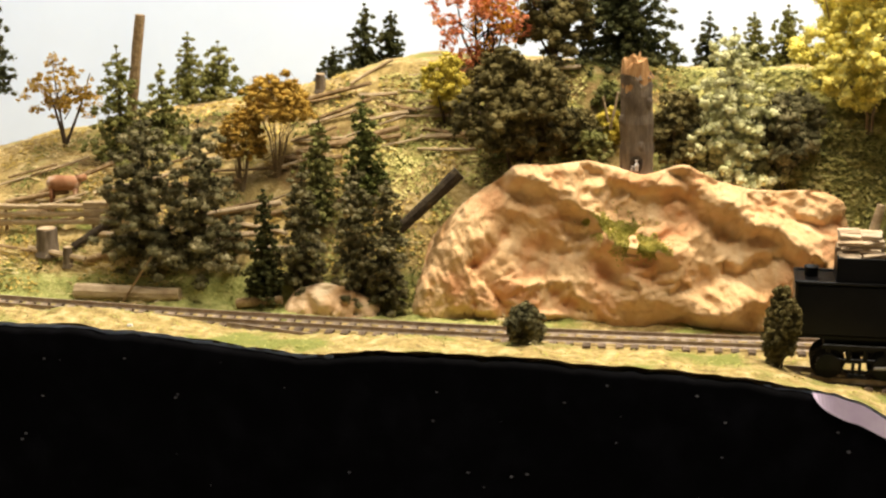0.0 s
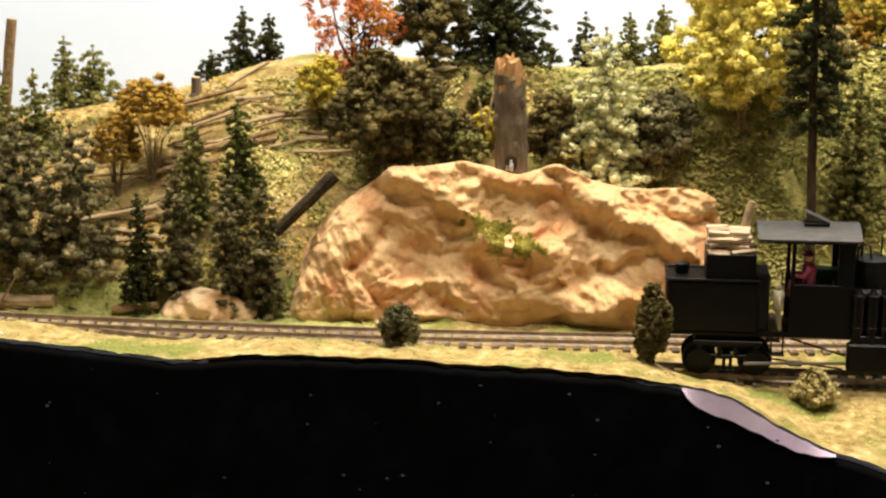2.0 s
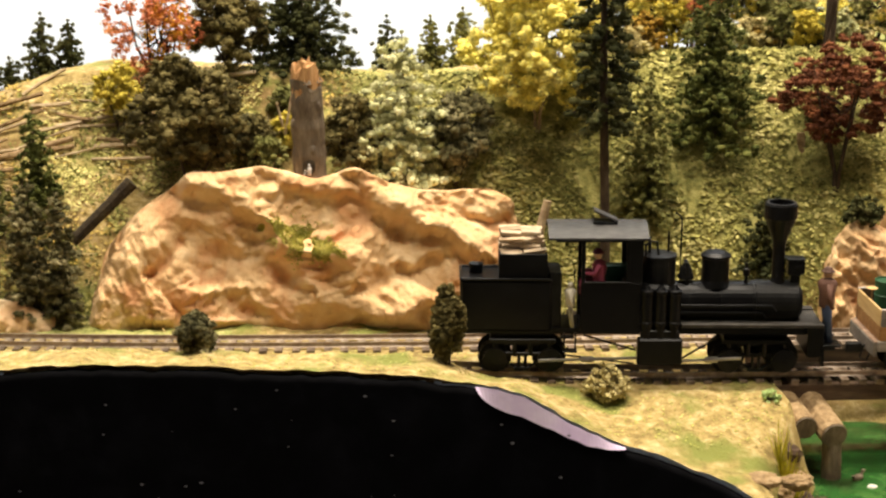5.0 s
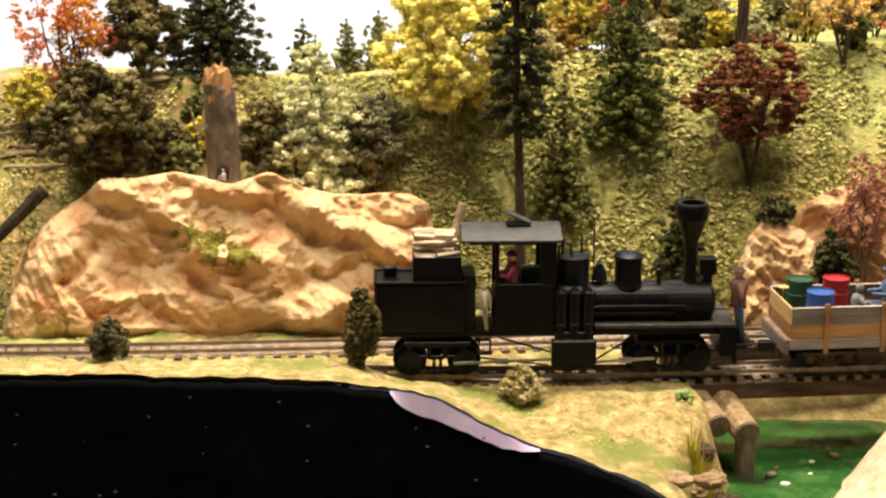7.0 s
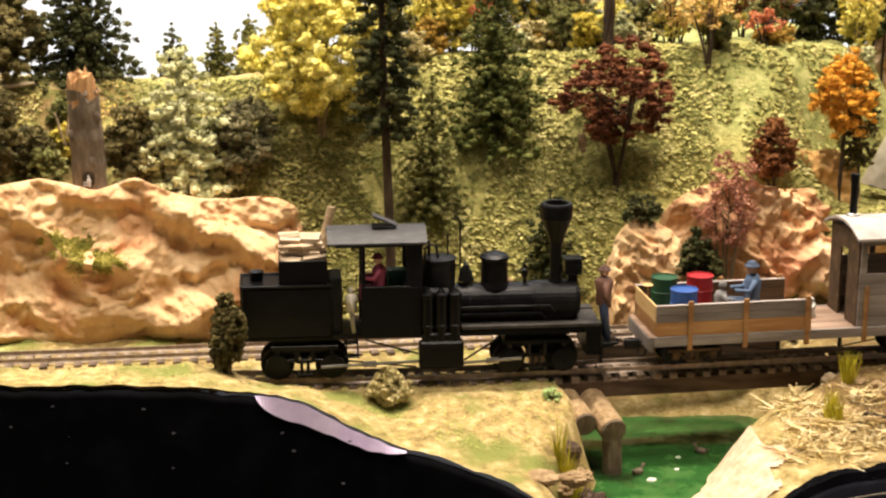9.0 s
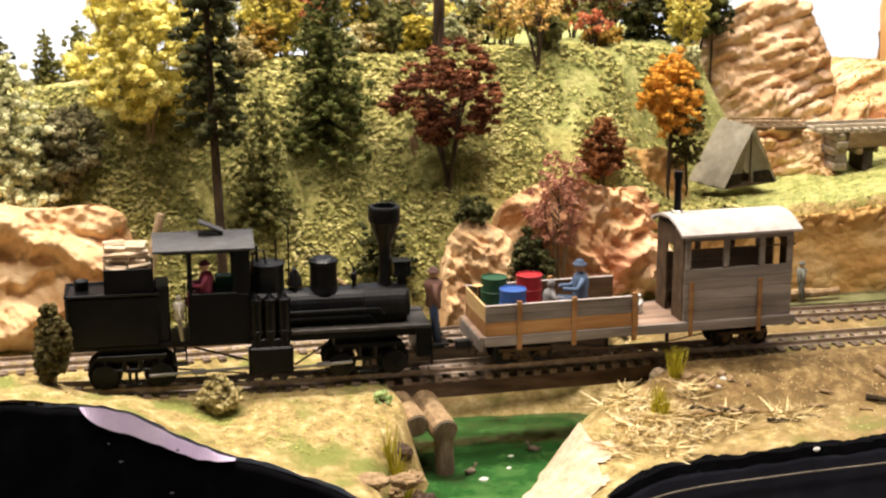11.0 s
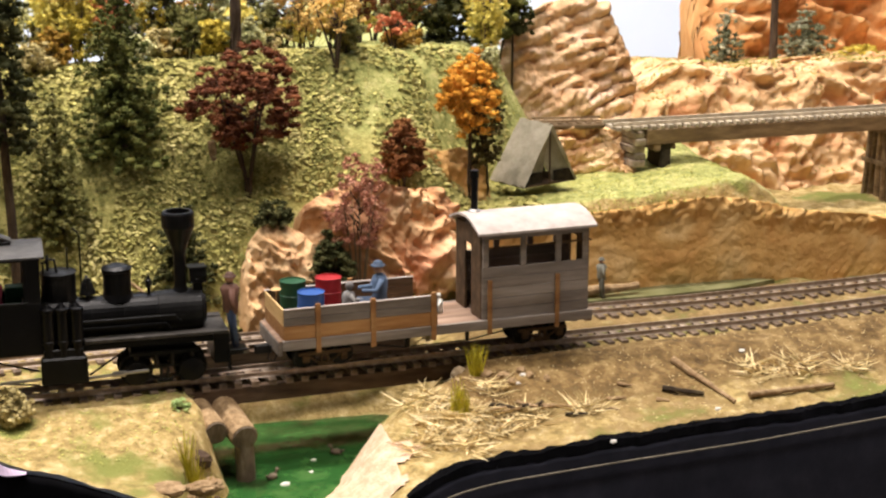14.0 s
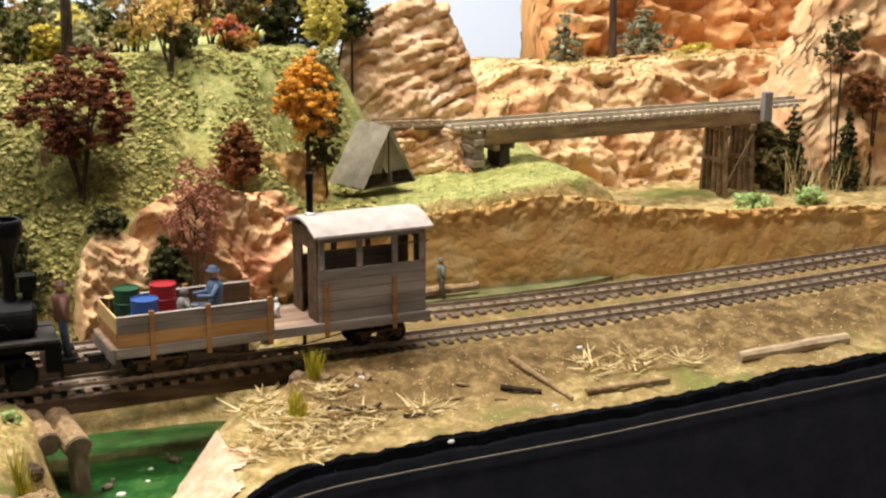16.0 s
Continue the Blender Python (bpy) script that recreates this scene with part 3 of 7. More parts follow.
track("near_track", near_y, -0.42, 0.98, -0.415, "narrow-gauge model track with brown wooden ties and dull rails")
track("far_track", far_y, -0.93, 0.93, -0.92, "second narrow-gauge model track behind, on brown ties")


def bridge(name, centre, x0, x1, deep, label):
    top = empty(name, Matrix.Identity(4), label, "bridge", "track bridges")
    for side in (-1, 1):
        bm = bmesh.new()
        for k in range(12):
            xa, xb = x0 + (x1 - x0) * k / 12, x0 + (x1 - x0) * (k + 1) / 12
            ya, yb = centre(xa) + side * 0.0125, centre(xb) + side * 0.0125
            va = [bm.verts.new((xa, ya + u, z)) for u, z in ((-0.0032, -0.0066), (0.0032, -0.0066), (0.0032, -0.0066 - deep), (-0.0032, -0.0066 - deep))]
            vb = [bm.verts.new((xb, yb + u, z)) for u, z in ((-0.0032, -0.0066), (0.0032, -0.0066), (0.0032, -0.0066 - deep), (-0.0032, -0.0066 - deep))]
            for i in range(4):
                bm.faces.new((va[i], va[(i + 1) % 4], vb[(i + 1) % 4], vb[i]))
            if k == 0:
                bm.faces.new(va[::-1])
            if k == 11:
                bm.faces.new(vb)
        bmesh.ops.remove_doubles(bm, verts=bm.verts[:], dist=1e-5)
        part("stringer", bm, M_TIMBER, top)
    for x in (x0 + 0.004, x1 - 0.004):
        bm = bmesh.new()
        box(bm, x - 0.005, x + 0.005, centre(x) - 0.021, centre(x) + 0.021, -0.030 - deep * 0.4, -0.0066 - deep + 0.0005, 0.0006)
        part("bent_cap", bm, M_TIMBER, top)
    return top


bridge("near_bridge", near_y, 0.150, 0.342, 0.0105, "dark brown timber stringer bridge carrying the near track")
bridge("far_bridge", far_y, 0.146, 0.318, 0.0105, "dark brown timber stringer bridge carrying the far track")

# ---------------------------------------------------------------- rocks
ROCKS = {}


def scoop(p):
    """Conchoidal hollows meeting in crisp ridges: the lowest of the nearest cells' bowls."""
    dist, pts = noise.voronoi(p)
    low = 9.0
    for d, c in zip(dist, pts):
        low = min(low, d * d + 0.45 * ((math.sin(c.x * 12.99 + c.y * 78.23 + c.z * 37.72) * 43758.5) % 1.0))
    return low


def ledge_relief(x, z, ledges):
    """Ridges that slope gently above and undercut below, each (x0, z0, x1, z1, height, width)."""
    d = 0.0
    for x0, z0, x1, z1, h, w in ledges:
        lx, lz = x1 - x0, z1 - z0
        n = math.hypot(lx, lz)
        f = max(0.0, min(1.0, ((x - x0) * lx + (z - z0) * lz) / (n * n)))
        ex, ez = x - x0 - lx * f, z - z0 - lz * f
        r = math.hypot(ex, ez)
        over = (ez * lx - ex * lz) * (1 if lx > 0 else -1) > 0
        k = r / (w * (1.5 if over else 0.65))
        v = h * math.exp(-k ** (1.6 if over else 2.2))
        d = d + v if h < 0 else max(d, v)
    return d


def rock_face(name, tops, front, lean, depth, material, label, rough=0.010, freq=26.0, base=-0.01, seed=1.0, strata=0.0, dip=0.5, cols=150, rows=64, category="rock", kind="", chips=2.0, flow=0.5, chip_freq=48.0, back=0.75, ledges=(), lip=0.0):
    """A cast-plaster outcrop: a crest line over x, a bulging front, a back that drops behind."""
    crest = curve_y(tops, 0.004)
    x0, x1 = tops[0][0], tops[-1][0]
    verts, faces = [], []
    for i in range(cols + 1):
        u = i / cols
        x = x0 + (x1 - x0) * u
        z1 = crest(x)
        end = min(u, 1 - u)
        taper = 1 - (1 - min(1, end / 0.08)) ** 2
        for k in range(rows + 1):
            v = k / rows
            if v < 0.72:
                f = v / 0.72
                z = base + (z1 - base) * (f ** 0.9)
                y = front(x) + lean * f ** 1.6 + (1 - taper) * depth * 0.45
            else:
                f = (v - 0.72) / 0.28
                z = z1 - (z1 - base) * back * f ** 1.5
                y = front(x) + lean + (1 - taper) * depth * 0.45 + (depth * taper + 0.004) * f
            p = Vector((x, y, z))
            q = p * freq + Vector((seed, seed * 2, seed * 3))
            q = q + 0.7 * Vector((noise.noise(q * 0.6), noise.noise(q * 0.6 + Vector((5, 0, 0))), noise.noise(q * 0.6 + Vector((0, 9, 0)))))
            n2 = noise.fractal(q * 2.2, 0.75, 2.2, 5)
            # long folds running down to one side, rounded bulges with sharp clefts between them, then chips
            bend = 0.9 * noise.noise(q * 0.35 + Vector((1, 4, 8)))
            across, along = 0.50 * q.x + 0.87 * q.z + bend, 0.87 * q.x - 0.50 * q.z + bend
            fold = 1.0 - 2.6 * abs(noise.noise(Vector((along * 0.42, across * 1.05, q.y * 0.4 + seed))))
            rib = 1.0 - 2.6 * abs(noise.noise(Vector((along * 0.9, across * 2.3, q.y * 0.6 + seed + 4.0))))
            bulge = 2.6 * abs(noise.noise(q * 0.8 + Vector((3, 7, 1)))) - 0.6
            knob = 2.4 * abs(noise.noise(q * 2.3 + Vector((9, 2, 5)))) - 0.55
            warp = Vector((n2, n2 * 0.5, -n2)) * 0.3 + Vector((seed, 0, 0))
            f1 = noise.voronoi(p * chip_freq + warp)[0]
            f2 = noise.voronoi(p * chip_freq * 2.4 + warp * 0.7)[0]
            chip = 0.50 * (0.45 - f1[0]) + 0.24 * (f1[1] - f1[0]) + 0.22 * (0.45 - f2[0]) - 0.10
            hollow = scoop(Vector((along * 0.85, across * 1.7, q.y + seed)) + 0.25 * Vector((n2, n2, 0))) - 0.42
            pick = scoop(Vector((along * 2.4, across * 4.2, q.y * 2.5 + seed))) - 0.42
            d = rough * (flow * (0.34 * fold + 0.10 * rib + 0.34 * bulge + 1.35 * hollow + 0.62 * pick) + 0.12 * knob + 0.16 * n2 + 0.13 * noise.fractal(q * 7.0, 0.7, 2.2, 3) + 0.9 * chips * chip)
            if strata:
                s = (p.z + dip * p.x) * strata + 0.55 * noise.noise(q * 0.55) + 0.45 * noise.noise(q * 1.9)
                d += rough * 0.5 * (abs((s % 1) - 0.5) * 2 - 0.5) * (0.4 + noise.noise(q * 0.8)) - rough * 0.45 * max(0, 1 - abs((s % 1) - 0.5) / 0.16) * (0.55 + noise.noise(q * 0.7))
            if lip:
                # a crumbling lip of broken lumps along the crest, over a plain face
                g = v / 0.72 - 0.80 + 0.16 * noise.noise(Vector((x * 60, 3, seed)))
                d += lip * (0.5 + 1.5 * abs(noise.noise(p * 150)) + 0.9 * noise.noise(p * 70)) * (1 / (1 + math.exp(-g * 26)))
            if ledges:
                d += ledge_relief(x + 0.006 * noise.noise(q * 1.6) + 0.003 * n2, z + 0.006 * noise.noise(q * 1.6 + Vector((7, 7, 7))) + 0.003 * n2, ledges)
            amt = min(1.0, (v / 0.05)) if v < 0.72 else 1.0
            verts.append((x + 0.3 * d * (1 if seed > 0 else -1), y - d * amt, z + 0.35 * d * amt * (0 if k == 0 else 1)))
    m = rows + 1
    for i in range(cols):
        for k in range(rows):
            a = i * m + k
            faces.append((a, a + m, a + m + 1, a + 1))
    ob = part_data(name, verts, faces, material, smooth=True)
    ROCKS[name] = (verts, faces)
    return tagged(ob, label, category, kind=kind)


def line(a, b, xa, xb):
    return lambda x: a + (b - a) * (x - xa) / (xb - xa)


OUTCROP_LEDGES = ((-0.238, 0.092, -0.202, 0.083, 0.012, 0.012), (-0.202, 0.083, -0.181, 0.069, 0.013, 0.011), (-0.181, 0.069, -0.167, 0.050, 0.016, 0.011), (-0.167, 0.050, -0.150, 0.028, 0.013, 0.010),
                  (-0.167, 0.050, -0.142, 0.043, 0.015, 0.010), (-0.142, 0.043, -0.122, 0.030, 0.014, 0.010), (-0.194, 0.101, -0.169, 0.089, 0.009, 0.009), (-0.169, 0.089, -0.119, 0.086, 0.008, 0.008),
                  (-0.124, 0.100, -0.108, 0.087, 0.015, 0.011), (-0.108, 0.087, -0.084, 0.071, 0.017, 0.012), (-0.084, 0.071, -0.061, 0.060, 0.017, 0.012), (-0.061, 0.060, -0.033, 0.047, 0.015, 0.011),
                  (-0.106, 0.004, -0.062, 0.018, 0.015, 0.010), (-0.080, 0.042, -0.054, 0.050, 0.010, 0.008), (-0.282, 0.055, -0.262, 0.010, 0.014, 0.020), (-0.052, 0.078, -0.016, 0.070, 0.008, 0.010),
                  (-0.241, 0.050, -0.258, 0.030, -0.007, 0.005), (-0.258, 0.030, -0.242, 0.002, -0.007, 0.005), (-0.225, 0.030, -0.195, 0.045, -0.008, 0.014), (-0.172, 0.066, -0.140, 0.052, -0.008, 0.010))
rock_face("rock_outcrop", [(-0.316, 0.000), (-0.311, 0.010), (-0.304, 0.024), (-0.294, 0.044), (-0.280, 0.061), (-0.263, 0.076), (-0.246, 0.087), (-0.238, 0.096), (-0.214, 0.096), (-0.186, 0.101), (-0.147, 0.092), (-0.124, 0.100),
                           (-0.101, 0.089), (-0.077, 0.084), (-0.050, 0.085), (-0.027, 0.086), (-0.012, 0.073), (-0.006, 0.045), (-0.004, 0.000)],
          lambda x: 1.108 + 0.02 * (x + 0.312), 0.034, 0.07, M_OUTCROP, "large tan and orange plaster rock outcrop beside the tracks", rough=0.0083, freq=23.0, chips=1.3, flow=0.80, seed=4.0, cols=340, rows=130, ledges=OUTCROP_LEDGES)
rock_face("boulder", [(0.206, 0.0), (0.210, 0.040), (0.219, 0.062), (0.236, 0.070), (0.252, 0.060), (0.262, 0.045), (0.266, 0.0)], lambda x: 1.131, 0.02, 0.03, M_OUTCROP,
          "knobbly pale tan plaster boulder by the creek", rough=0.009, freq=40, chips=1.0, flow=0.8, seed=9.0, cols=100, rows=80)
rock_face("red_rock", [(0.246, 0.0), (0.252, 0.07), (0.275, 0.083), (0.298, 0.088), (0.33, 0.080), (0.358, 0.082), (0.372, 0.06), (0.386, 0.03), (0.392, 0.0)], lambda x: 1.154, 0.02, 0.05, M_REDROCK,
          "weathered orange plaster rocks on the creek bank", rough=0.013, freq=32, chips=0.9, flow=0.9, seed=14.0, cols=170, rows=90)

rock_face("shelf_bank", [(0.382, 0.0), (0.388, 0.054), (0.41, 0.058), (0.45, 0.058), (0.50, 0.059), (0.53, 0.063), (0.576, 0.064), (0.61, 0.058), (0.65, 0.048), (0.72, 0.040), (0.80, 0.036), (0.90, 0.03), (0.92, 0.0)], lambda x: 1.151 + 0.045 * (x - 0.38), 0.006, 0.03,
          M_BANK, "orange plaster bank below the grassy shelf", rough=0.0045, freq=26, chips=0.55, flow=0.14, seed=21.0, base=-0.01, cols=420, rows=64, lip=0.0045)
rock_face("mesa_rock", [(0.452, 0.05), (0.462, 0.105), (0.475, 0.150), (0.490, 0.172), (0.510, 0.186), (0.550, 0.194), (0.572, 0.186), (0.585, 0.155), (0.600, 0.108), (0.612, 0.06)], lambda x: 1.385 + 0.05 * abs(x - 0.53), 0.03, 0.07,
          M_MESA, "tall layered orange rock butte behind the tent", rough=0.011, freq=26, chips=1.7, seed=31.0, base=0.03, strata=74, dip=-0.42, cols=190, rows=130)
rock_face("ledge_rock", [(0.566, 0.05), (0.580, 0.092), (0.605, 0.110), (0.637, 0.128), (0.665, 0.126), (0.70, 0.122), (0.76, 0.122), (0.86, 0.126), (0.92, 0.12), (1.0, 0.12), (1.1, 0.11)], lambda x: 1.355 + 0.03 * (x - 0.6), 0.05, 0.14,
          M_OUTCROP, "pale orange rock ledge behind the trestle", rough=0.018, freq=28, chips=1.2, flow=0.7, back=0.10, seed=41.0, base=0.0, cols=280, rows=90)
rock_face("canyon_cliff", [(0.712, 0.05), (0.716, 0.24), (0.735, 0.30), (0.80, 0.32), (0.90, 0.31), (1.0, 0.30), (1.2, 0.30)], lambda x: 1.53, 0.03, 0.08,
          M_CLIFF, "high deep orange canyon cliff", rough=0.024, freq=20, chips=1.1, seed=51.0, base=0.02, cols=260, rows=130, flow=0.9)
rock_face("side_cliff", [(0.855, 0.02), (0.862, 0.10), (0.885, 0.155), (0.90, 0.20), (0.93, 0.25), (1.0, 0.28), (1.2, 0.28)], lambda x: 1.295 - 0.05 * (x - 0.86), 0.05, 0.10,
          M_OUTCROP, "pale tan cliff at the canyon mouth", rough=0.018, freq=24, chips=1.0, flow=0.8, seed=61.0, base=0.0, cols=170, rows=120)
rock_face("shelf_rock", [(0.458, 0.055), (0.464, 0.096), (0.480, 0.1015), (0.50, 0.1025), (0.52, 0.101), (0.537, 0.099), (0.545, 0.092), (0.551, 0.06)], lambda x: 1.262, 0.022, 0.05,
          M_OUTCROP, "small layered orange rock under the trestle end", rough=0.0125, freq=30, strata=95, dip=-0.12, chips=0.8, flow=0.5, back=0.06, seed=71.0, base=0.05, cols=150, rows=80)
rock_face("track_rock", [(-0.395, -0.004), (-0.385, 0.010), (-0.365, 0.016), (-0.345, 0.013), (-0.325, 0.0)], lambda x: 1.092, 0.01, 0.02,
          M_ROCK, "low tan rock beside the far track", rough=0.005, freq=40, seed=81.0, base=-0.008, cols=50, rows=30)
rock_face("slope_rock", [(0.322, 0.060), (0.330, 0.092), (0.352, 0.104), (0.372, 0.099), (0.392, 0.102), (0.404, 0.090), (0.412, 0.060)], lambda x: 1.208, 0.012, 0.03,
          M_BANK, "brown crumbled rock on the slope above the creek", rough=0.007, freq=36, seed=91.0, base=0.055, cols=90, rows=46)

# ---------------------------------------------------------------- trees and bushes
L_DARK = leaf_material("leaf_dark_green", (0.014, 0.018, 0.006), (0.048, 0.052, 0.016), (0.145, 0.135, 0.050))
L_GREEN = leaf_material("leaf_green", (0.026, 0.036, 0.008), (0.092, 0.105, 0.024), (0.24, 0.23, 0.065))
L_OLIVE = leaf_material("leaf_olive", (0.062, 0.068, 0.018), (0.185, 0.185, 0.055), (0.36, 0.33, 0.13))
L_GREY = leaf_material("leaf_grey_green", (0.030, 0.029, 0.012), (0.125, 0.112, 0.050), (0.40, 0.345, 0.19))
L_PALE = leaf_material("leaf_sage", (0.26, 0.275, 0.120), (0.58, 0.57, 0.30), (0.78, 0.76, 0.48))
L_BROWN = leaf_material("leaf_olive_brown", (0.030, 0.026, 0.009), (0.115, 0.094, 0.031), (0.29, 0.235, 0.095))
L_GOLD = leaf_material("leaf_gold", (0.56, 0.46, 0.075), (0.80, 0.70, 0.175), (0.89, 0.82, 0.34))
L_YELLOW = leaf_material("leaf_yellow_green", (0.297, 0.243, 0.027), (0.567, 0.459, 0.068), (0.810, 0.675, 0.162))
L_ORANGE = leaf_material("leaf_orange", (0.297, 0.121, 0.014), (0.621, 0.284, 0.027), (0.850, 0.486, 0.081))
L_AMBER = leaf_material("leaf_pale_amber", (0.42, 0.26, 0.065), (0.68, 0.46, 0.14), (0.85, 0.65, 0.28))
L_OCHRE = leaf_material("leaf_ochre", (0.18, 0.105, 0.017), (0.37, 0.225, 0.037), (0.57, 0.38, 0.090))
L_RED = leaf_material("leaf_scarlet", (0.36, 0.095, 0.045), (0.66, 0.24, 0.11), (0.85, 0.45, 0.20))
L_RUST = leaf_material("leaf_rust", (0.085, 0.034, 0.014), (0.21, 0.082, 0.028), (0.38, 0.175, 0.058))
L_MAROON = leaf_material("leaf_maroon", (0.042, 0.014, 0.006), (0.125, 0.041, 0.016), (0.28, 0.105, 0.038))
L_PINK = leaf_material("leaf_faded_red", (0.27, 0.105, 0.065), (0.46, 0.21, 0.13), (0.66, 0.40, 0.26))
L_MINT = leaf_material("leaf_mint", (0.270, 0.405, 0.135), (0.459, 0.594, 0.243), (0.648, 0.743, 0.378))
L_LICHEN = leaf_material("lichen_straw", (0.25, 0.205, 0.080), (0.50, 0.42, 0.19), (0.72, 0.63, 0.34))
M_BARK = ramp_material("bark", [(0.028, 0.018, 0.011), (0.06, 0.040, 0.025), (0.11, 0.08, 0.05)], scale=220, rough=0.9, bump=0.6, stretch=(1, 1, 0.25))
M_TWIG = ramp_material("pale_twig", [(0.14, 0.095, 0.05), (0.26, 0.19, 0.11), (0.40, 0.32, 0.20)], scale=220, rough=0.9, bump=0.4, stretch=(1, 1, 0.3))
LEAF = 0.00110
L_FROST = leaf_material("leaf_frosted", (0.055, 0.066, 0.034), (0.20, 0.21, 0.12), (0.50, 0.48, 0.34))


def tree_base(name, x, y, base, label, category):
    z = on_ground(x, y) - 0.003
    # a tree whose foot lies out of sight stands on the slope below it
    return empty(name, Matrix.Translation((x, y, z)), label, category, "trees on the layout" if category == "tree" else "bushes on the layout"), z


def conifer(x, y, base, top, r, leaf, label, loose=0.0):
    ob, z = tree_base("conifer", x, y, base, label, "tree")
    h = max(0.02, top - z)
    crown0 = min(0.82 * h, max(0.05 * h, base - z + 0.02 * h)) if y > 1.28 else min(0.10 * h, max(0.03 * h, base - z))
    seed = random.Random(int((x + 3) * 9973 + y * 771))
    bm = bmesh.new()
    tube(bm, [(0, 0, 0), (r * 0.03, 0, h * 0.5), (0, 0, h * 0.97)], [max(0.0011, r * 0.085), r * 0.055, 0.0003], 7)
    part("trunk", bm, M_BARK, ob)
    centres, radii = [], []
    span = h - crown0
    bushy = leaf in (L_GREY, L_PALE, L_BROWN)
    clump = min(0.0056, max(0.0020, r * 0.21)) if bushy else min(0.0046, max(0.0018, r * 0.17))
    tiers = max(7, int(span / (clump * 1.55)))
    for k in range(tiers + 1):
        f = k / tiers
        rr = r * ((1 - f) ** (0.46 if bushy else 0.60) * 0.98 + 0.05) * (0.78 + 0.40 * seed.random())
        if f < 0.10:
            rr *= 0.8 + 2 * f
        n = max(3, int(2.0 + 0.95 * 2 * math.pi * rr * 0.7 / (clump * 2.3)))
        for j in range(n):
            if seed.random() < 0.08 + loose:
                continue
            a = 2 * math.pi * (j + seed.random() * 0.9) / n + k * 1.3
            reach = rr * (0.62 + 0.5 * seed.random())
            zz = crown0 + span * f * 0.95 + (seed.random() - 0.5) * clump * 2
            d = reach
            while d > clump * 0.6:
                c = clump * seed.uniform(0.62, 1.15) * (1.05 - 0.35 * f)
                centres.append((d * math.cos(a) + seed.gauss(0, c * 0.3), d * math.sin(a) + seed.gauss(0, c * 0.3), zz - d * (0.05 if bushy else 0.22) + seed.gauss(0, c * 0.25)))
                radii.append(c)
                d -= clump * 1.9
        centres.append((0, 0, crown0 + span * f * 0.97))
        radii.append(max(0.0012, min(clump * 1.1, rr * 0.5)))
    quads_data("crown", puff_quads(centres, radii, 50 if bushy else 28, LEAF * (0.66 if r < 0.012 else 0.92), 0.75, 0.66 if bushy else 0.60, 0.62 if bushy else 0.75), leaf, ob)
    return ob


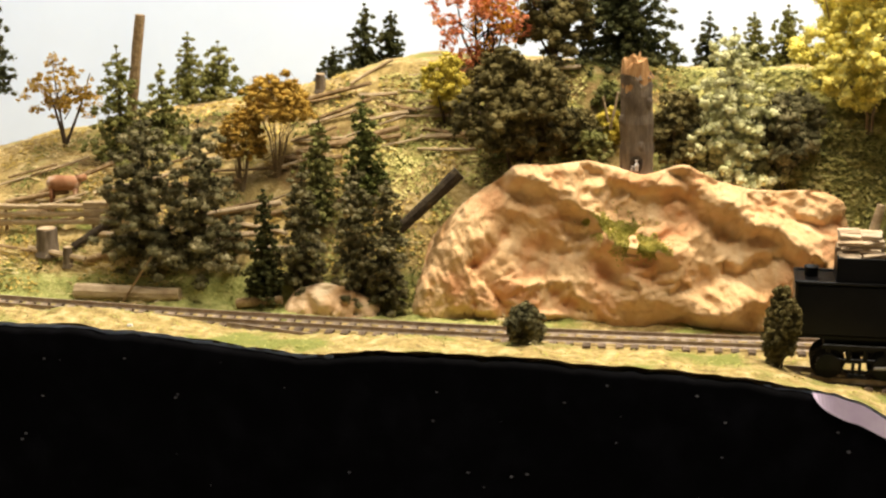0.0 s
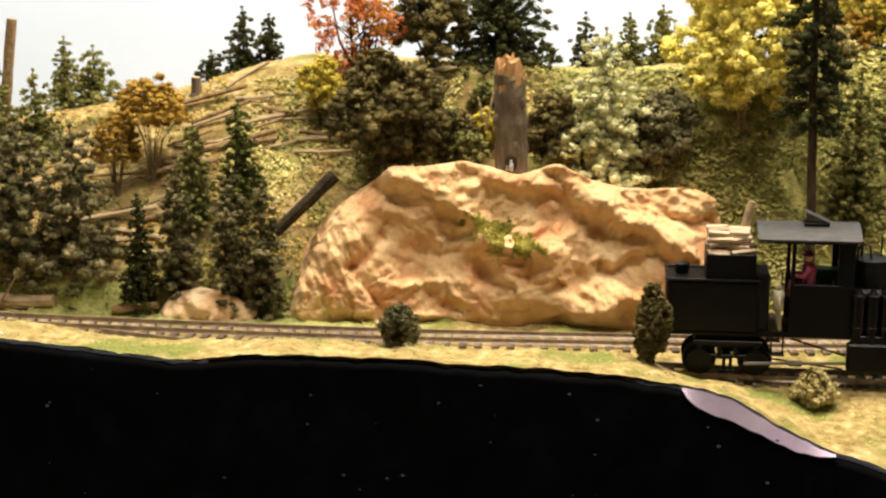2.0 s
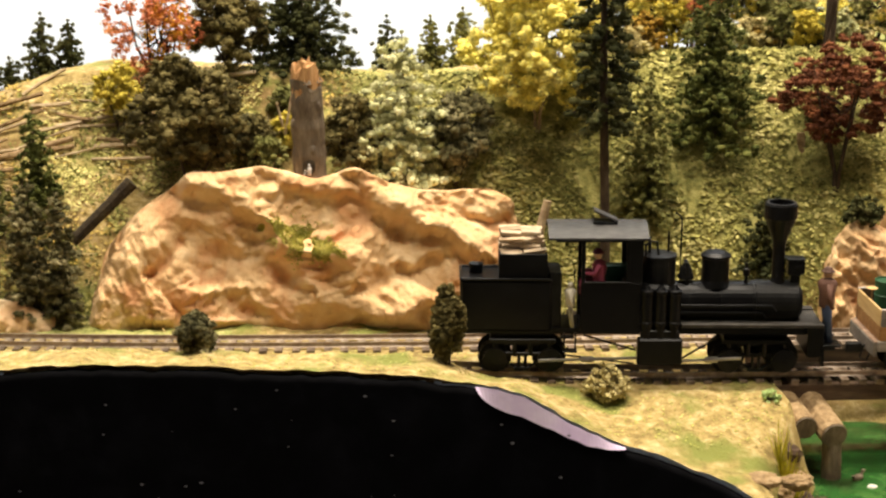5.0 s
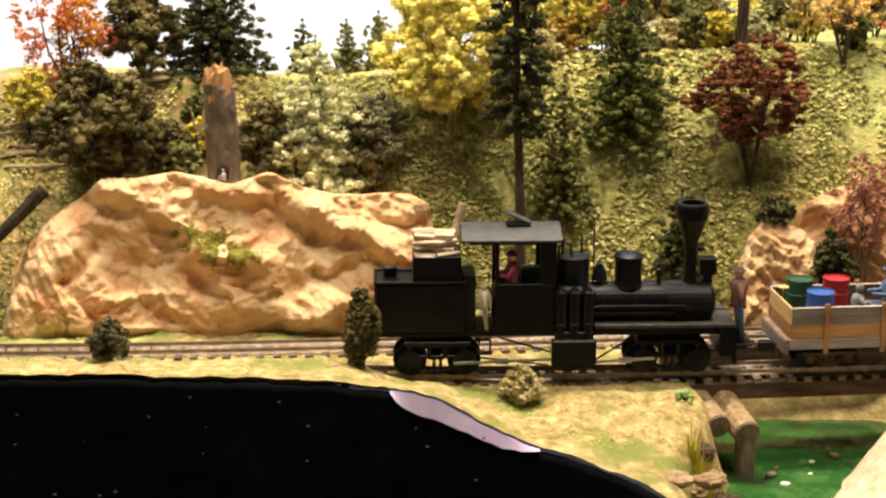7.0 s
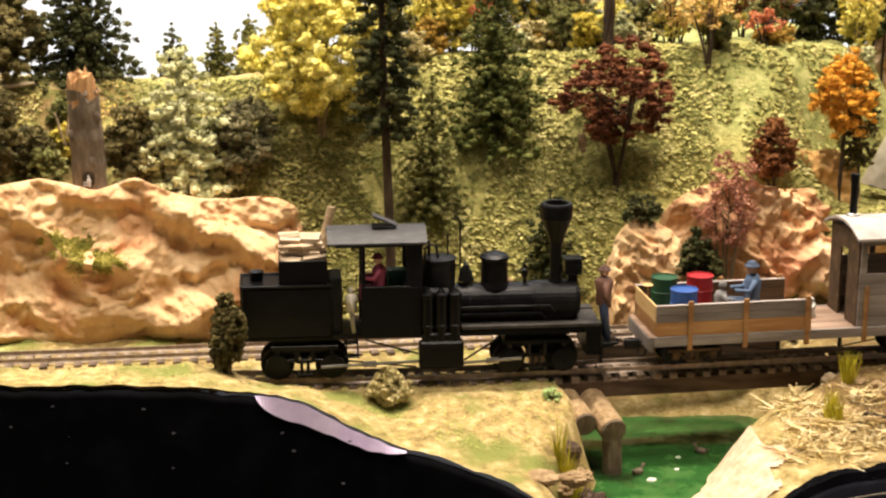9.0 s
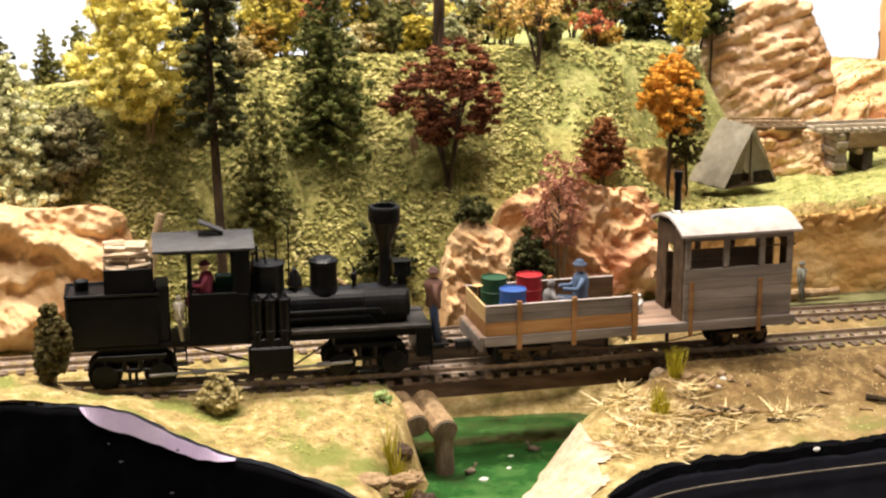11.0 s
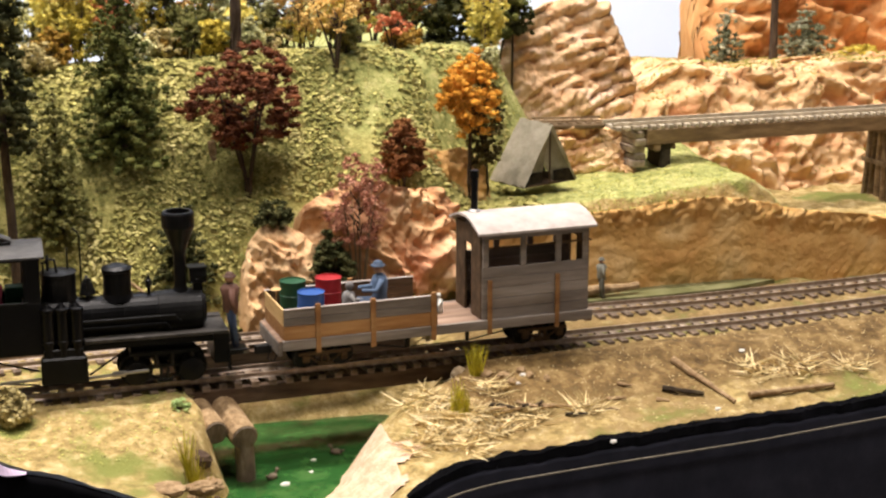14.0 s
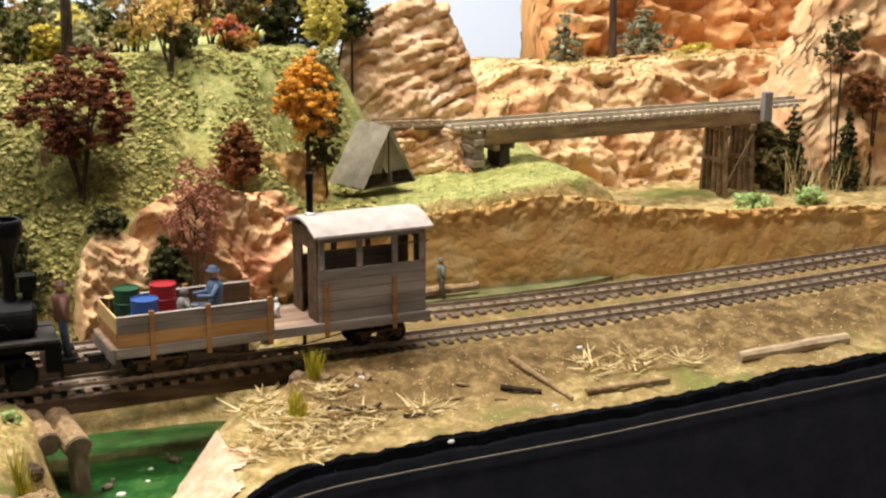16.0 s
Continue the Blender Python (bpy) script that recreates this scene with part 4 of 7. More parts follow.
def broad(x, y, base, top, r, leaf, label, crown=0.8, stems=3, sparse=False):
    ob, z = tree_base("bush" if crown > 0.88 else "tree", x, y, base, label, "bush" if crown > 0.88 else "tree")
    h = max(0.008, top - z)
    vis = max(0.006, top - max(base, z))
    seed = random.Random(int((x + 3) * 7919 + y * 517))
    ch = vis * crown
    cz = h - ch / 2
    bm = bmesh.new()
    for s in range(stems):
        a = 2 * math.pi * (s + 0.4 * seed.random()) / stems
        spread = r * (0.35 + 0.4 * seed.random()) if stems > 1 else 0
        p0 = (0.0012 * math.cos(a), 0.0012 * math.sin(a), 0)
        fork = max(0.12 * h, (h - ch) * (0.35 if stems < 5 else 0.05))
        p1 = (0.002 * math.cos(a), 0.002 * math.sin(a), fork)
        p2 = (spread * 0.6 * math.cos(a), spread * 0.6 * math.sin(a), max(fork * 1.2, h - ch * 0.75))
        p3 = (spread * math.cos(a), spread * math.sin(a), h - ch * (0.15 + 0.3 * seed.random()))
        w = min(0.0017, r * 0.040 + 0.0003) * (1.5 if stems == 1 else 1)
        tube(bm, [p0, p1, p2, p3], [w, w * 0.8, w * 0.5, w * 0.2], 6)
    part("trunk", bm, M_TWIG if (stems > 4 or leaf in (L_GOLD, L_PINK)) else M_BARK, ob)
    bm = bmesh.new()
    for _ in range(10 if r > 0.012 else 5):
        a, f = seed.random() * 2 * math.pi, 0.2 + 0.7 * seed.random()
        p0 = (0, 0, h - ch * (1.05 - 0.6 * f))
        p1 = (r * f * math.cos(a), r * f * math.sin(a), h - ch * (0.85 - 0.6 * f))
        tube(bm, [p0, p1], [0.0006, 0.0002], 5)
    part("branch", bm, M_BARK, ob)
    clump = min(0.0046 if r < 0.05 else 0.0054, max(0.0016, min(r, ch) * 0.17)) * (0.85 if sparse else 1.0)
    full = not sparse and leaf in (L_GOLD, L_BROWN, L_GREY)
    if full and r > 0.018:
        clump *= 1.12
    n = int(min(1000, (2.6 if leaf is L_MAROON else 4.6 if leaf is L_GOLD else 3.4 if full else 2.3) * r * ch / clump ** 2 * (0.55 if sparse else 1.0))) + 6
    centres, radii = [], []
    for _ in range(n * 40):
        if len(centres) >= n:
            break
        p = Vector((seed.uniform(-1, 1), seed.uniform(-1, 1), seed.uniform(-1, 1)))
        # an uneven outline: lobes and hollows by direction
        lobe = 0.80 + 0.34 * noise.noise(p.normalized() * 1.5 + Vector((x * 70, y * 50, 0)))
        size = (p.x ** 2 + p.y ** 2 + abs(p.z) ** 3) ** 0.5 if leaf is L_GOLD else p.length
        if not 0.25 < size < lobe * (1.08 if leaf is L_GOLD else 1.0):
            continue
        if noise.noise(p * 2.4 + Vector((x * 40, y * 30, 0))) < (0.0 if sparse or leaf is L_MAROON else -0.16):
            continue
        narrow = 1.0 - 0.25 * max(0, p.z)
        centres.append((p.x * r * 1.12 * narrow, p.y * r * 1.12 * narrow, cz + p.z * ch * 0.56))
        radii.append(clump * seed.uniform(0.6, 1.25))
    if sparse:
        quads = leaf_quads(centres, radii, 26, LEAF * (0.75 if r < 0.010 else 0.92), 0.7, 0.2)
    else:
        quads = puff_quads(centres, radii, 48 if full else 30, LEAF * (0.62 if r < 0.010 else 0.95 if full else 0.84), 0.62 if leaf is L_MAROON else 0.75, 0.64 if full else 0.60, 0.62 if full else 0.75)
    quads_data("crown", quads, leaf, ob)
    return ob


def umbel(x, y, base, top, r, leaf, label):
    """A dense dome of fine leaves carried on many thin bare stems."""
    ob, z = tree_base("domed_shrub", x, y, base, label, "shrub")
    h = top - z
    dome = min(0.030, 0.62 * (top - base))
    seed = random.Random(int((x + 3) * 5000))
    for s in range(13):
        a = 2 * math.pi * s / 13 + seed.uniform(-0.2, 0.2)
        d = r * seed.uniform(0.35, 0.95)
        bm = bmesh.new()
        tube(bm, [(0.001 * math.cos(a), 0.001 * math.sin(a), 0), (d * 0.35 * math.cos(a), d * 0.35 * math.sin(a), h * 0.4), (d * math.cos(a), d * math.sin(a), h - dome * 0.9)], [0.00055, 0.0004, 0.00025], 5)
        part("stem", bm, M_TWIG, ob)
    centres, radii = [], []
    while len(centres) < 260:
        p = Vector((seed.uniform(-1, 1), seed.uniform(-1, 1), seed.uniform(-0.25, 1)))
        if 0.45 < p.length < 0.86 + 0.2 * noise.noise(p * 2 + Vector((x * 50, 0, 0))):
            centres.append((p.x * r, p.y * r, h - dome + p.z * dome))
            radii.append(r * seed.uniform(0.09, 0.16))
    quads_data("crown", puff_quads(centres, radii, 30, LEAF * 0.62, 0.7, 0.6, 0.8), leaf, ob)
    return ob


def tall_pine(x, y, base, top, r, leaf, label):
    ob, z = tree_base("tall_pine", x, y, base, label, "tree")
    h = top - z
    bm = bmesh.new()
    tube(bm, [(0.002, 0, 0), (0, 0, h * 0.3), (-0.003, 0, h * 0.65), (-0.005, 0.002, h)], [0.0040, 0.0033, 0.0028, 0.0016], 9)
    part("trunk", bm, M_BARK, ob)
    seed = random.Random(5)
    centres, radii = [], []
    bm = bmesh.new()
    for k in range(58):
        f = 0.52 + 0.48 * k / 57
        a = k * 2.4 + seed.random()
        d = r * (0.35 + 0.65 * seed.random()) * (1.05 - 0.35 * f)
        tip = Vector((-0.003 + d * math.cos(a), d * math.sin(a), h * f - 0.006))
        tube(bm, [(-0.003, 0, h * f), tip], [0.0006, 0.0003], 5)
        for q in (0.4, 0.62, 0.8, 1.0):
            centres.append((tip.x * q, tip.y * q, h * f - 0.005 * q + seed.uniform(-0.003, 0.003)))
            radii.append(r * (0.11 + 0.09 * seed.random()))
    part("branch", bm, M_BARK, ob)
    quads_data("crown", puff_quads(centres, radii, 34, LEAF * 0.9, 0.7, 0.6, 0.6), leaf, ob)
    return ob


def trunk_only(x, y, base, top, r, bark, label):
    ob, z = tree_base("dead_tree", x, y, base, label, "tree")
    bm = bmesh.new()
    h = top - z
    tube(bm, [(0, 0, 0), (0.001, 0, h * 0.5), (0, 0, h)], [r, r * 0.9, r * 0.7], 9)
    part("trunk", bm, bark, ob)
    return ob


conifer(-0.700, 1.290, 0.105, 0.240, 0.0210, L_DARK, "dark green foam conifer on the hillside")
broad(-0.617, 1.250, 0.078, 0.146, 0.0360, L_OCHRE, "pale ochre-orange autumn tree on the hill crest", sparse=True)
conifer(-0.560, 1.225, 0.062, 0.162, 0.0270, L_OLIVE, "olive green foam conifer on the hillside")
conifer(-0.527, 1.230, 0.085, 0.147, 0.0230, L_OLIVE, "olive green foam conifer on the hillside")
conifer(-0.576, 1.430, 0.070, 0.144, 0.0181, L_OLIVE, "far olive-green conifer behind the hill crest")
conifer(-0.514, 1.330, 0.083, 0.151, 0.0270, L_OLIVE, "olive-green conifer on the hill crest")
conifer(-0.503, 1.122, 0.014, 0.131, 0.0340, L_GREY, "bushy grey-green foam tree beside the track")
conifer(-0.460, 1.122, 0.010, 0.127, 0.0320, L_GREY, "bushy grey-green foam tree beside the track")
umbel(-0.423, 1.190, 0.067, 0.151, 0.0320, L_OCHRE, "ochre domed shrub on many thin bare stems")
umbel(-0.447, 1.180, 0.060, 0.124, 0.0205, L_OCHRE, "small ochre domed shrub on bare stems")
conifer(-0.434, 1.400, 0.098, 0.138, 0.0212, L_DARK, "far dark conifer behind the hill crest")
conifer(-0.411, 1.420, 0.112, 0.174, 0.0200, L_DARK, "far dark conifer behind the hill crest")
conifer(-0.388, 1.420, 0.113, 0.168, 0.0146, L_DARK, "far dark conifer behind the hill crest")
conifer(-0.350, 1.165, 0.072, 0.139, 0.0188, L_GREEN, "deep green foam conifer on the yellow slope")
conifer(-0.379, 1.150, 0.074, 0.125, 0.0163, L_OLIVE, "olive foam conifer on the yellow slope")
conifer(-0.383, 1.115, 0.053, 0.098, 0.0185, L_GREY, "small grey-green bushy foam tree")
conifer(-0.408, 1.105, 0.038, 0.082, 0.0140, L_DARK, "small dark conifer beside the track")
conifer(-0.344, 1.112, 0.044, 0.100, 0.0190, L_GREY, "small grey-green bushy foam tree")
conifer(-0.320, 1.108, 0.045, 0.092, 0.0165, L_GREY, "small grey-green bushy foam tree")
broad(-0.284, 1.260, 0.112, 0.226, 0.0390, L_RED, "scarlet and orange autumn tree on the hill crest", crown=0.9, sparse=True)
broad(-0.272, 1.265, 0.125, 0.222, 0.0240, L_ORANGE, "orange autumn tree beside the scarlet tree", crown=0.9, sparse=True)
broad(-0.300, 1.220, 0.111, 0.162, 0.0194, L_YELLOW, "yellow-green autumn bush under the scarlet tree", crown=0.85)
broad(-0.240, 1.175, 0.078, 0.180, 0.0460, L_BROWN, "wide dark olive-brown foam tree above the rock", crown=0.92)
broad(-0.228, 1.270, 0.124, 0.218, 0.0310, L_BROWN, "olive-brown foam tree on the hill crest", crown=0.9)
conifer(-0.176, 1.300, 0.137, 0.262, 0.0430, L_DARK, "dark full conifer behind the broken trunk")
conifer(-0.090, 1.190, 0.089, 0.193, 0.0360, L_PALE, "pale sage-green spruce above the rock")
broad(-0.124, 1.185, 0.085, 0.144, 0.0242, L_BROWN, "olive-brown undergrowth bush above the rock", crown=0.95)
broad(-0.052, 1.200, 0.083, 0.150, 0.0280, L_GREY, "olive-brown undergrowth bush above the rock", crown=0.95)
conifer(-0.116, 1.400, 0.120, 0.176, 0.0178, L_DARK, "far dark conifer behind the hill crest")
conifer(-0.080, 1.400, 0.116, 0.176, 0.0140, L_OLIVE, "far olive conifer behind the hill crest")
conifer(-0.053, 1.400, 0.117, 0.183, 0.0204, L_OLIVE, "far olive conifer behind the hill crest")
broad(0.007, 1.232, 0.066, 0.246, 0.0545, L_GOLD, "bright yellow autumn tree with pale trunks", crown=0.84, stems=2)
tall_pine(0.054, 1.157, -0.012, 0.252, 0.0350, L_DARK, "very tall pine with a bare brown lower trunk")
conifer(0.135, 1.225, 0.105, 0.250, 0.0390, L_GREEN, "tall deep green conifer on the leafy slope")
conifer(0.086, 1.190, 0.060, 0.165, 0.0220, L_OLIVE, "slim olive conifer on the leafy slope")
conifer(0.169, 1.165, 0.023, 0.086, 0.0234, L_DARK, "small dark bushy conifer by the creek")
broad(0.222, 1.200, 0.050, 0.188, 0.0455, L_MAROON, "dark maroon maple with a forked bare trunk", crown=0.66, stems=4)
trunk_only(0.2245, 1.275, 0.155, 0.240, 0.0050, M_BARK, "bare dark trunk rising behind the maroon maple")
broad(0.299, 1.260, 0.096, 0.221, 0.0269, L_AMBER, "thin birch with sparse orange autumn leaves", crown=0.55, sparse=True)
broad(0.352, 1.300, 0.132, 0.195, 0.0216, L_RED, "thin tree with sparse red autumn leaves", crown=0.6, sparse=True)
broad(0.279, 1.320, 0.144, 0.193, 0.0181, L_GOLD, "thin tree with sparse yellow leaves", crown=0.7, sparse=True)
broad(0.096, 1.330, 0.146, 0.213, 0.0224, L_GOLD, "thin tree with pale yellow leaves on the crest", crown=0.8, sparse=True)
conifer(0.197, 1.320, 0.146, 0.208, 0.0197, L_OLIVE, "olive conifer on the hill crest")
broad(0.129, 1.360, 0.155, 0.209, 0.0184, L_RED, "thin tree with faded red leaves on the crest", crown=0.8, sparse=True)
broad(0.336, 1.195, 0.075, 0.133, 0.0168, L_RUST, "rust-red upright shrub on the rock shelf", crown=0.95)
broad(0.293, 1.145, 0.022, 0.118, 0.0241, L_PINK, "sparse reddish pink shrub before the orange rocks", crown=0.8, sparse=True, stems=5)
broad(0.391, 1.205, 0.072, 0.176, 0.0290, L_ORANGE, "orange-leaved tree on a dark trunk by the tent", crown=0.64, stems=1)
broad(0.404, 1.211, 0.073, 0.160, 0.0165, L_BROWN, "thin brown-leaved tree beside the orange tree", crown=0.9, sparse=True, stems=1)
broad(0.410, 1.380, 0.140, 0.222, 0.0380, L_DARK, "dark leafy tree on the far crest", crown=0.9)
broad(0.462, 1.400, 0.148, 0.220, 0.0330, L_GREEN, "deep green tree on the far crest", crown=0.9)
broad(0.370, 1.360, 0.169, 0.206, 0.0188, L_RUST, "rust-coloured tree on the far crest", crown=0.9, sparse=True)
broad(0.272, 1.140, 0.0, 0.062, 0.0190, L_DARK, "dark green shrub between the creek boulders", crown=1.0)
# added dark clump that stands for the undercut shade at the bank's foot
broad(0.389, 1.139, 0.0, 0.022, 0.0170, L_DARK, "low black-green clump added for the undercut shade below the orange rocks", crown=1.0)
broad(0.234, 1.155, 0.062, 0.082, 0.0161, L_DARK, "low dark bush above the pale boulder", crown=1.0)
conifer(0.720, 1.500, 0.107, 0.168, 0.0220, L_FROST, "frosted grey-green pine on the cliff ledge")
conifer(0.803, 1.500, 0.107, 0.170, 0.0330, L_FROST, "frosted grey-green pine on the cliff ledge")
trunk_only(0.765, 1.490, 0.117, 0.207, 0.0050, M_BARK, "bare dark trunk on the cliff ledge")
conifer(0.852, 1.290, 0.008, 0.099, 0.0174, L_DARK, "dark green shrub at the trestle foot")
conifer(0.895, 1.270, 0.033, 0.099, 0.0123, L_DARK, "slim dark conifer on the creek bank")
broad(0.830, 1.300, 0.015, 0.085, 0.0184, L_BROWN, "brown-olive shrub beside the trestle bent", crown=0.95)
broad(0.890, 1.285, 0.025, 0.179, 0.0206, L_BROWN, "thin birch with a few brown leaves", crown=0.35, sparse=True)
broad(0.931, 1.290, 0.083, 0.124, 0.0261, L_RUST, "rust-coloured bush on the pale cliff", crown=0.9)
broad(0.853, 1.480, 0.111, 0.131, 0.0225, L_YELLOW, "low yellow-green bush on the cliff ledge", crown=1.0)
broad(0.840, 1.240, 0.020, 0.038, 0.0149, L_MINT, "low mint-green lichen bush by the canyon floor", crown=1.0)
broad(0.774, 1.220, 0.026, 0.041, 0.0202, L_MINT, "low mint-green lichen bush by the canyon floor", crown=1.0)
broad(-0.050, 0.985, 0.014, 0.064, 0.0115, L_BROWN, "slim olive-brown foam bush on the layout edge", crown=1.0)
broad(-0.205, 0.990, 0.016, 0.043, 0.0135, L_GREY, "low dark twiggy bush on the layout edge", crown=1.0)
broad(0.049, 0.988, -0.009, 0.012, 0.0140, L_LICHEN, "pale straw lichen clump on the bank", crown=1.0)
broad(0.045, 0.985, -0.008, 0.008, 0.0126, L_LICHEN, "pale straw lichen clump on the bank", crown=1.0)
broad(0.1490, 0.992, -0.012, -0.003, 0.0065, L_MINT, "bright green lichen clump at the bridge end", crown=1.0)
broad(0.108, 1.330, 0.158, 0.226, 0.0152, L_GOLD, "thin crest tree with pale yellow autumn leaves", crown=0.75, sparse=True)
broad(0.147, 1.360, 0.160, 0.223, 0.0138, L_RUST, "thin crest tree with rusty autumn leaves", crown=0.75, sparse=True)
broad(0.179, 1.340, 0.156, 0.221, 0.0163, L_OLIVE, "olive-green tree on the hill crest", crown=0.75, sparse=True)
conifer(0.208, 1.330, 0.155, 0.226, 0.0181, L_OLIVE, "olive green tree on the hill crest")
broad(0.097, 1.320, 0.152, 0.218, 0.0116, L_YELLOW, "thin yellow-green tree on the hill crest", crown=0.75, sparse=True)
broad(0.093, 1.310, 0.155, 0.233, 0.0177, L_GOLD, "thin crest tree with pale yellow autumn leaves", crown=0.75, sparse=True)
broad(0.133, 1.330, 0.165, 0.231, 0.0179, L_RED, "thin crest tree with faded red leaves", crown=0.75, sparse=True)
broad(0.169, 1.340, 0.160, 0.221, 0.0154, L_YELLOW, "thin yellow-green tree on the hill crest", crown=0.75, sparse=True)
broad(0.253, 1.330, 0.153, 0.229, 0.0199, L_OLIVE, "olive-green tree on the hill crest", crown=0.75, sparse=True)
broad(0.281, 1.310, 0.146, 0.230, 0.0206, L_AMBER, "tall thin crest tree with orange leaves", crown=0.75, sparse=True)
broad(0.331, 1.330, 0.151, 0.228, 0.0183, L_RUST, "thin crest tree with rusty autumn leaves", crown=0.75, sparse=True)
broad(0.368, 1.350, 0.152, 0.225, 0.0187, L_OLIVE, "olive-green tree on the hill crest", crown=0.75, sparse=True)
conifer(0.411, 1.370, 0.150, 0.223, 0.0210, L_DARK, "dark green tree on the hill crest")
conifer(0.449, 1.390, 0.159, 0.221, 0.0175, L_GREEN, "deep green tree on the hill crest")
conifer(0.224, 1.350, 0.160, 0.228, 0.0183, L_PALE, "sage green tree on the hill crest")
conifer(0.479, 1.400, 0.166, 0.219, 0.0197, L_DARK, "dark green tree on the hill crest")
broad(0.300, 1.280, 0.123, 0.220, 0.0114, L_YELLOW, "thin yellow-green tree on the hill crest", crown=0.75, sparse=True)
broad(0.190, 1.290, 0.143, 0.199, 0.0131, L_OLIVE, "olive-green tree on the hill crest", crown=0.75, sparse=True)

crest = random.Random(23)
for i in range(20):
    cx, cy = 0.05 + 0.40 * (i + 0.5 * crest.random()) / 20, crest.uniform(1.30, 1.40)
    top_z = crest.uniform(0.196, 0.236)
    pick = i * 7 % 10
    if pick < 1:
        conifer(cx, cy, 0.13, top_z, crest.uniform(0.014, 0.020), L_OLIVE, "olive conifer in the wood on the hill crest")
    else:
        hue = (L_YELLOW, L_OLIVE, L_GOLD, L_LICHEN, L_PALE, L_AMBER, L_PALE, L_GOLD, L_AMBER)[pick - 1]
        word = ("yellow-green", "olive", "pale yellow", "straw-coloured", "sage-green", "pale amber", "sage-green", "pale yellow", "pale amber")[pick - 1]
        broad(cx, cy, 0.135, top_z, crest.uniform(0.015, 0.024), hue, "thin " + word + " tree in the wood on the hill crest", crown=0.8, sparse=True)

# low scrub along the brow of the leafy slope
for i in range(22):
    cx = 0.03 + 0.40 * (i + crest.random()) / 22
    cy = crest.uniform(1.275, 1.315)
    hue, word = ((L_OLIVE, "olive"), (L_LICHEN, "straw-coloured"), (L_YELLOW, "yellow-green"), (L_PALE, "sage-green"), (L_OCHRE, "ochre"))[i * 3 % 5]
    z0 = on_ground(cx, cy)
    if cx > 0.27 and i % 3:
        continue
    broad(cx, cy, z0, z0 + crest.uniform(0.016, 0.034), crest.uniform(0.012, 0.020), hue, "low " + word + " bush on the brow of the slope", crown=1.0, sparse=i % 4 == 0)

# undergrowth behind the outcrop; its low dark bushes stand for the shadows there
for cx, cy, up, r, hue, word in ((-0.186, 1.186, 0.050, 0.017, L_OLIVE, "olive"), (-0.196, 1.205, 0.040, 0.016, L_BROWN, "brown-olive"), (-0.176, 1.215, 0.030, 0.014, L_YELLOW, "yellow-green"), (-0.192, 1.178, 0.034, 0.018, L_OLIVE, "olive"), (-0.205, 1.215, 0.026, 0.020, L_GREY, "grey-green"), (-0.132, 1.168, 0.022, 0.014, L_BROWN, "brown-olive"),
                                 (-0.100, 1.164, 0.018, 0.016, L_DARK, "dark"), (-0.066, 1.166, 0.020, 0.015, L_BROWN, "brown-olive"), (-0.030, 1.170, 0.022, 0.014, L_DARK, "dark"),
                                 (-0.178, 1.235, 0.028, 0.018, L_OLIVE, "olive"), (-0.128, 1.225, 0.030, 0.020, L_BROWN, "brown-olive"), (-0.212, 1.168, 0.018, 0.015, L_BROWN, "brown-olive")):
    z0 = on_ground(cx, cy)
    broad(cx, cy, z0, z0 + up, r, hue, "low " + word + " undergrowth behind the tan rock", crown=1.0)

# ---------------------------------------------------------------- the train (local millimetres: x forward, z up from the rail tops)
M_BLACK = ramp_material("black_enamel", [(0.0016, 0.0016, 0.0019), (0.0026, 0.0026, 0.0031), (0.0055, 0.0053, 0.0056)], scale=90, rough=0.34, bump=0.08, bump_scale=500, spec=0.16)
M_SOOT = ramp_material("sooty_metal", [(0.0025, 0.0025, 0.0026), (0.0055, 0.0055, 0.0056), (0.014, 0.0135, 0.013)], scale=120, rough=0.42, bump=0.12, bump_scale=500, spec=0.18)
M_ROOF = ramp_material("dull_grey_roof", [(0.024, 0.023, 0.023), (0.040, 0.039, 0.038), (0.065, 0.062, 0.058)], scale=100, rough=0.5, bump=0.15, stretch=(1, 3, 1))
M_RUSTY = ramp_material("rusty_running_board", [(0.018, 0.016, 0.014), (0.034, 0.030, 0.026), (0.065, 0.058, 0.050)], scale=160, rough=0.6, bump=0.2)
M_STEEL = ramp_material("bright_steel", [(0.35, 0.33, 0.30), (0.5, 0.48, 0.44), (0.6, 0.58, 0.53)], scale=100, rough=0.3, metal=0.9, bump=0.0)
M_GREENP = ramp_material("green_cab_panel", [(0.006, 0.045, 0.022), (0.010, 0.065, 0.032), (0.015, 0.085, 0.045)], scale=60, rough=0.5, bump=0.05)
M_PLANK = ramp_material("grey_weathered_plank", [(0.135, 0.112, 0.094), (0.22, 0.188, 0.162), (0.32, 0.28, 0.245)], scale=120, rough=0.85, bump=0.4, stretch=(0.12, 1, 1), piece=0.25)
M_DECK = ramp_material("worn_brown_deck", [(0.20, 0.125, 0.08), (0.31, 0.205, 0.14), (0.42, 0.30, 0.22)], scale=120, rough=0.85, bump=0.4, stretch=(0.12, 1, 1), piece=0.2)
M_TANPLANK = ramp_material("orange_stained_plank", [(0.22, 0.10, 0.035), (0.34, 0.17, 0.06), (0.44, 0.25, 0.10)], scale=120, rough=0.8, bump=0.4, stretch=(0.12, 1, 1), piece=0.15)
M_YELLOWPLANK = ramp_material("fresh_yellow_plank", [(0.40, 0.24, 0.09), (0.55, 0.36, 0.15), (0.68, 0.48, 0.23)], scale=120, rough=0.8, bump=0.3, stretch=(1, 0.12, 1), piece=0.15)
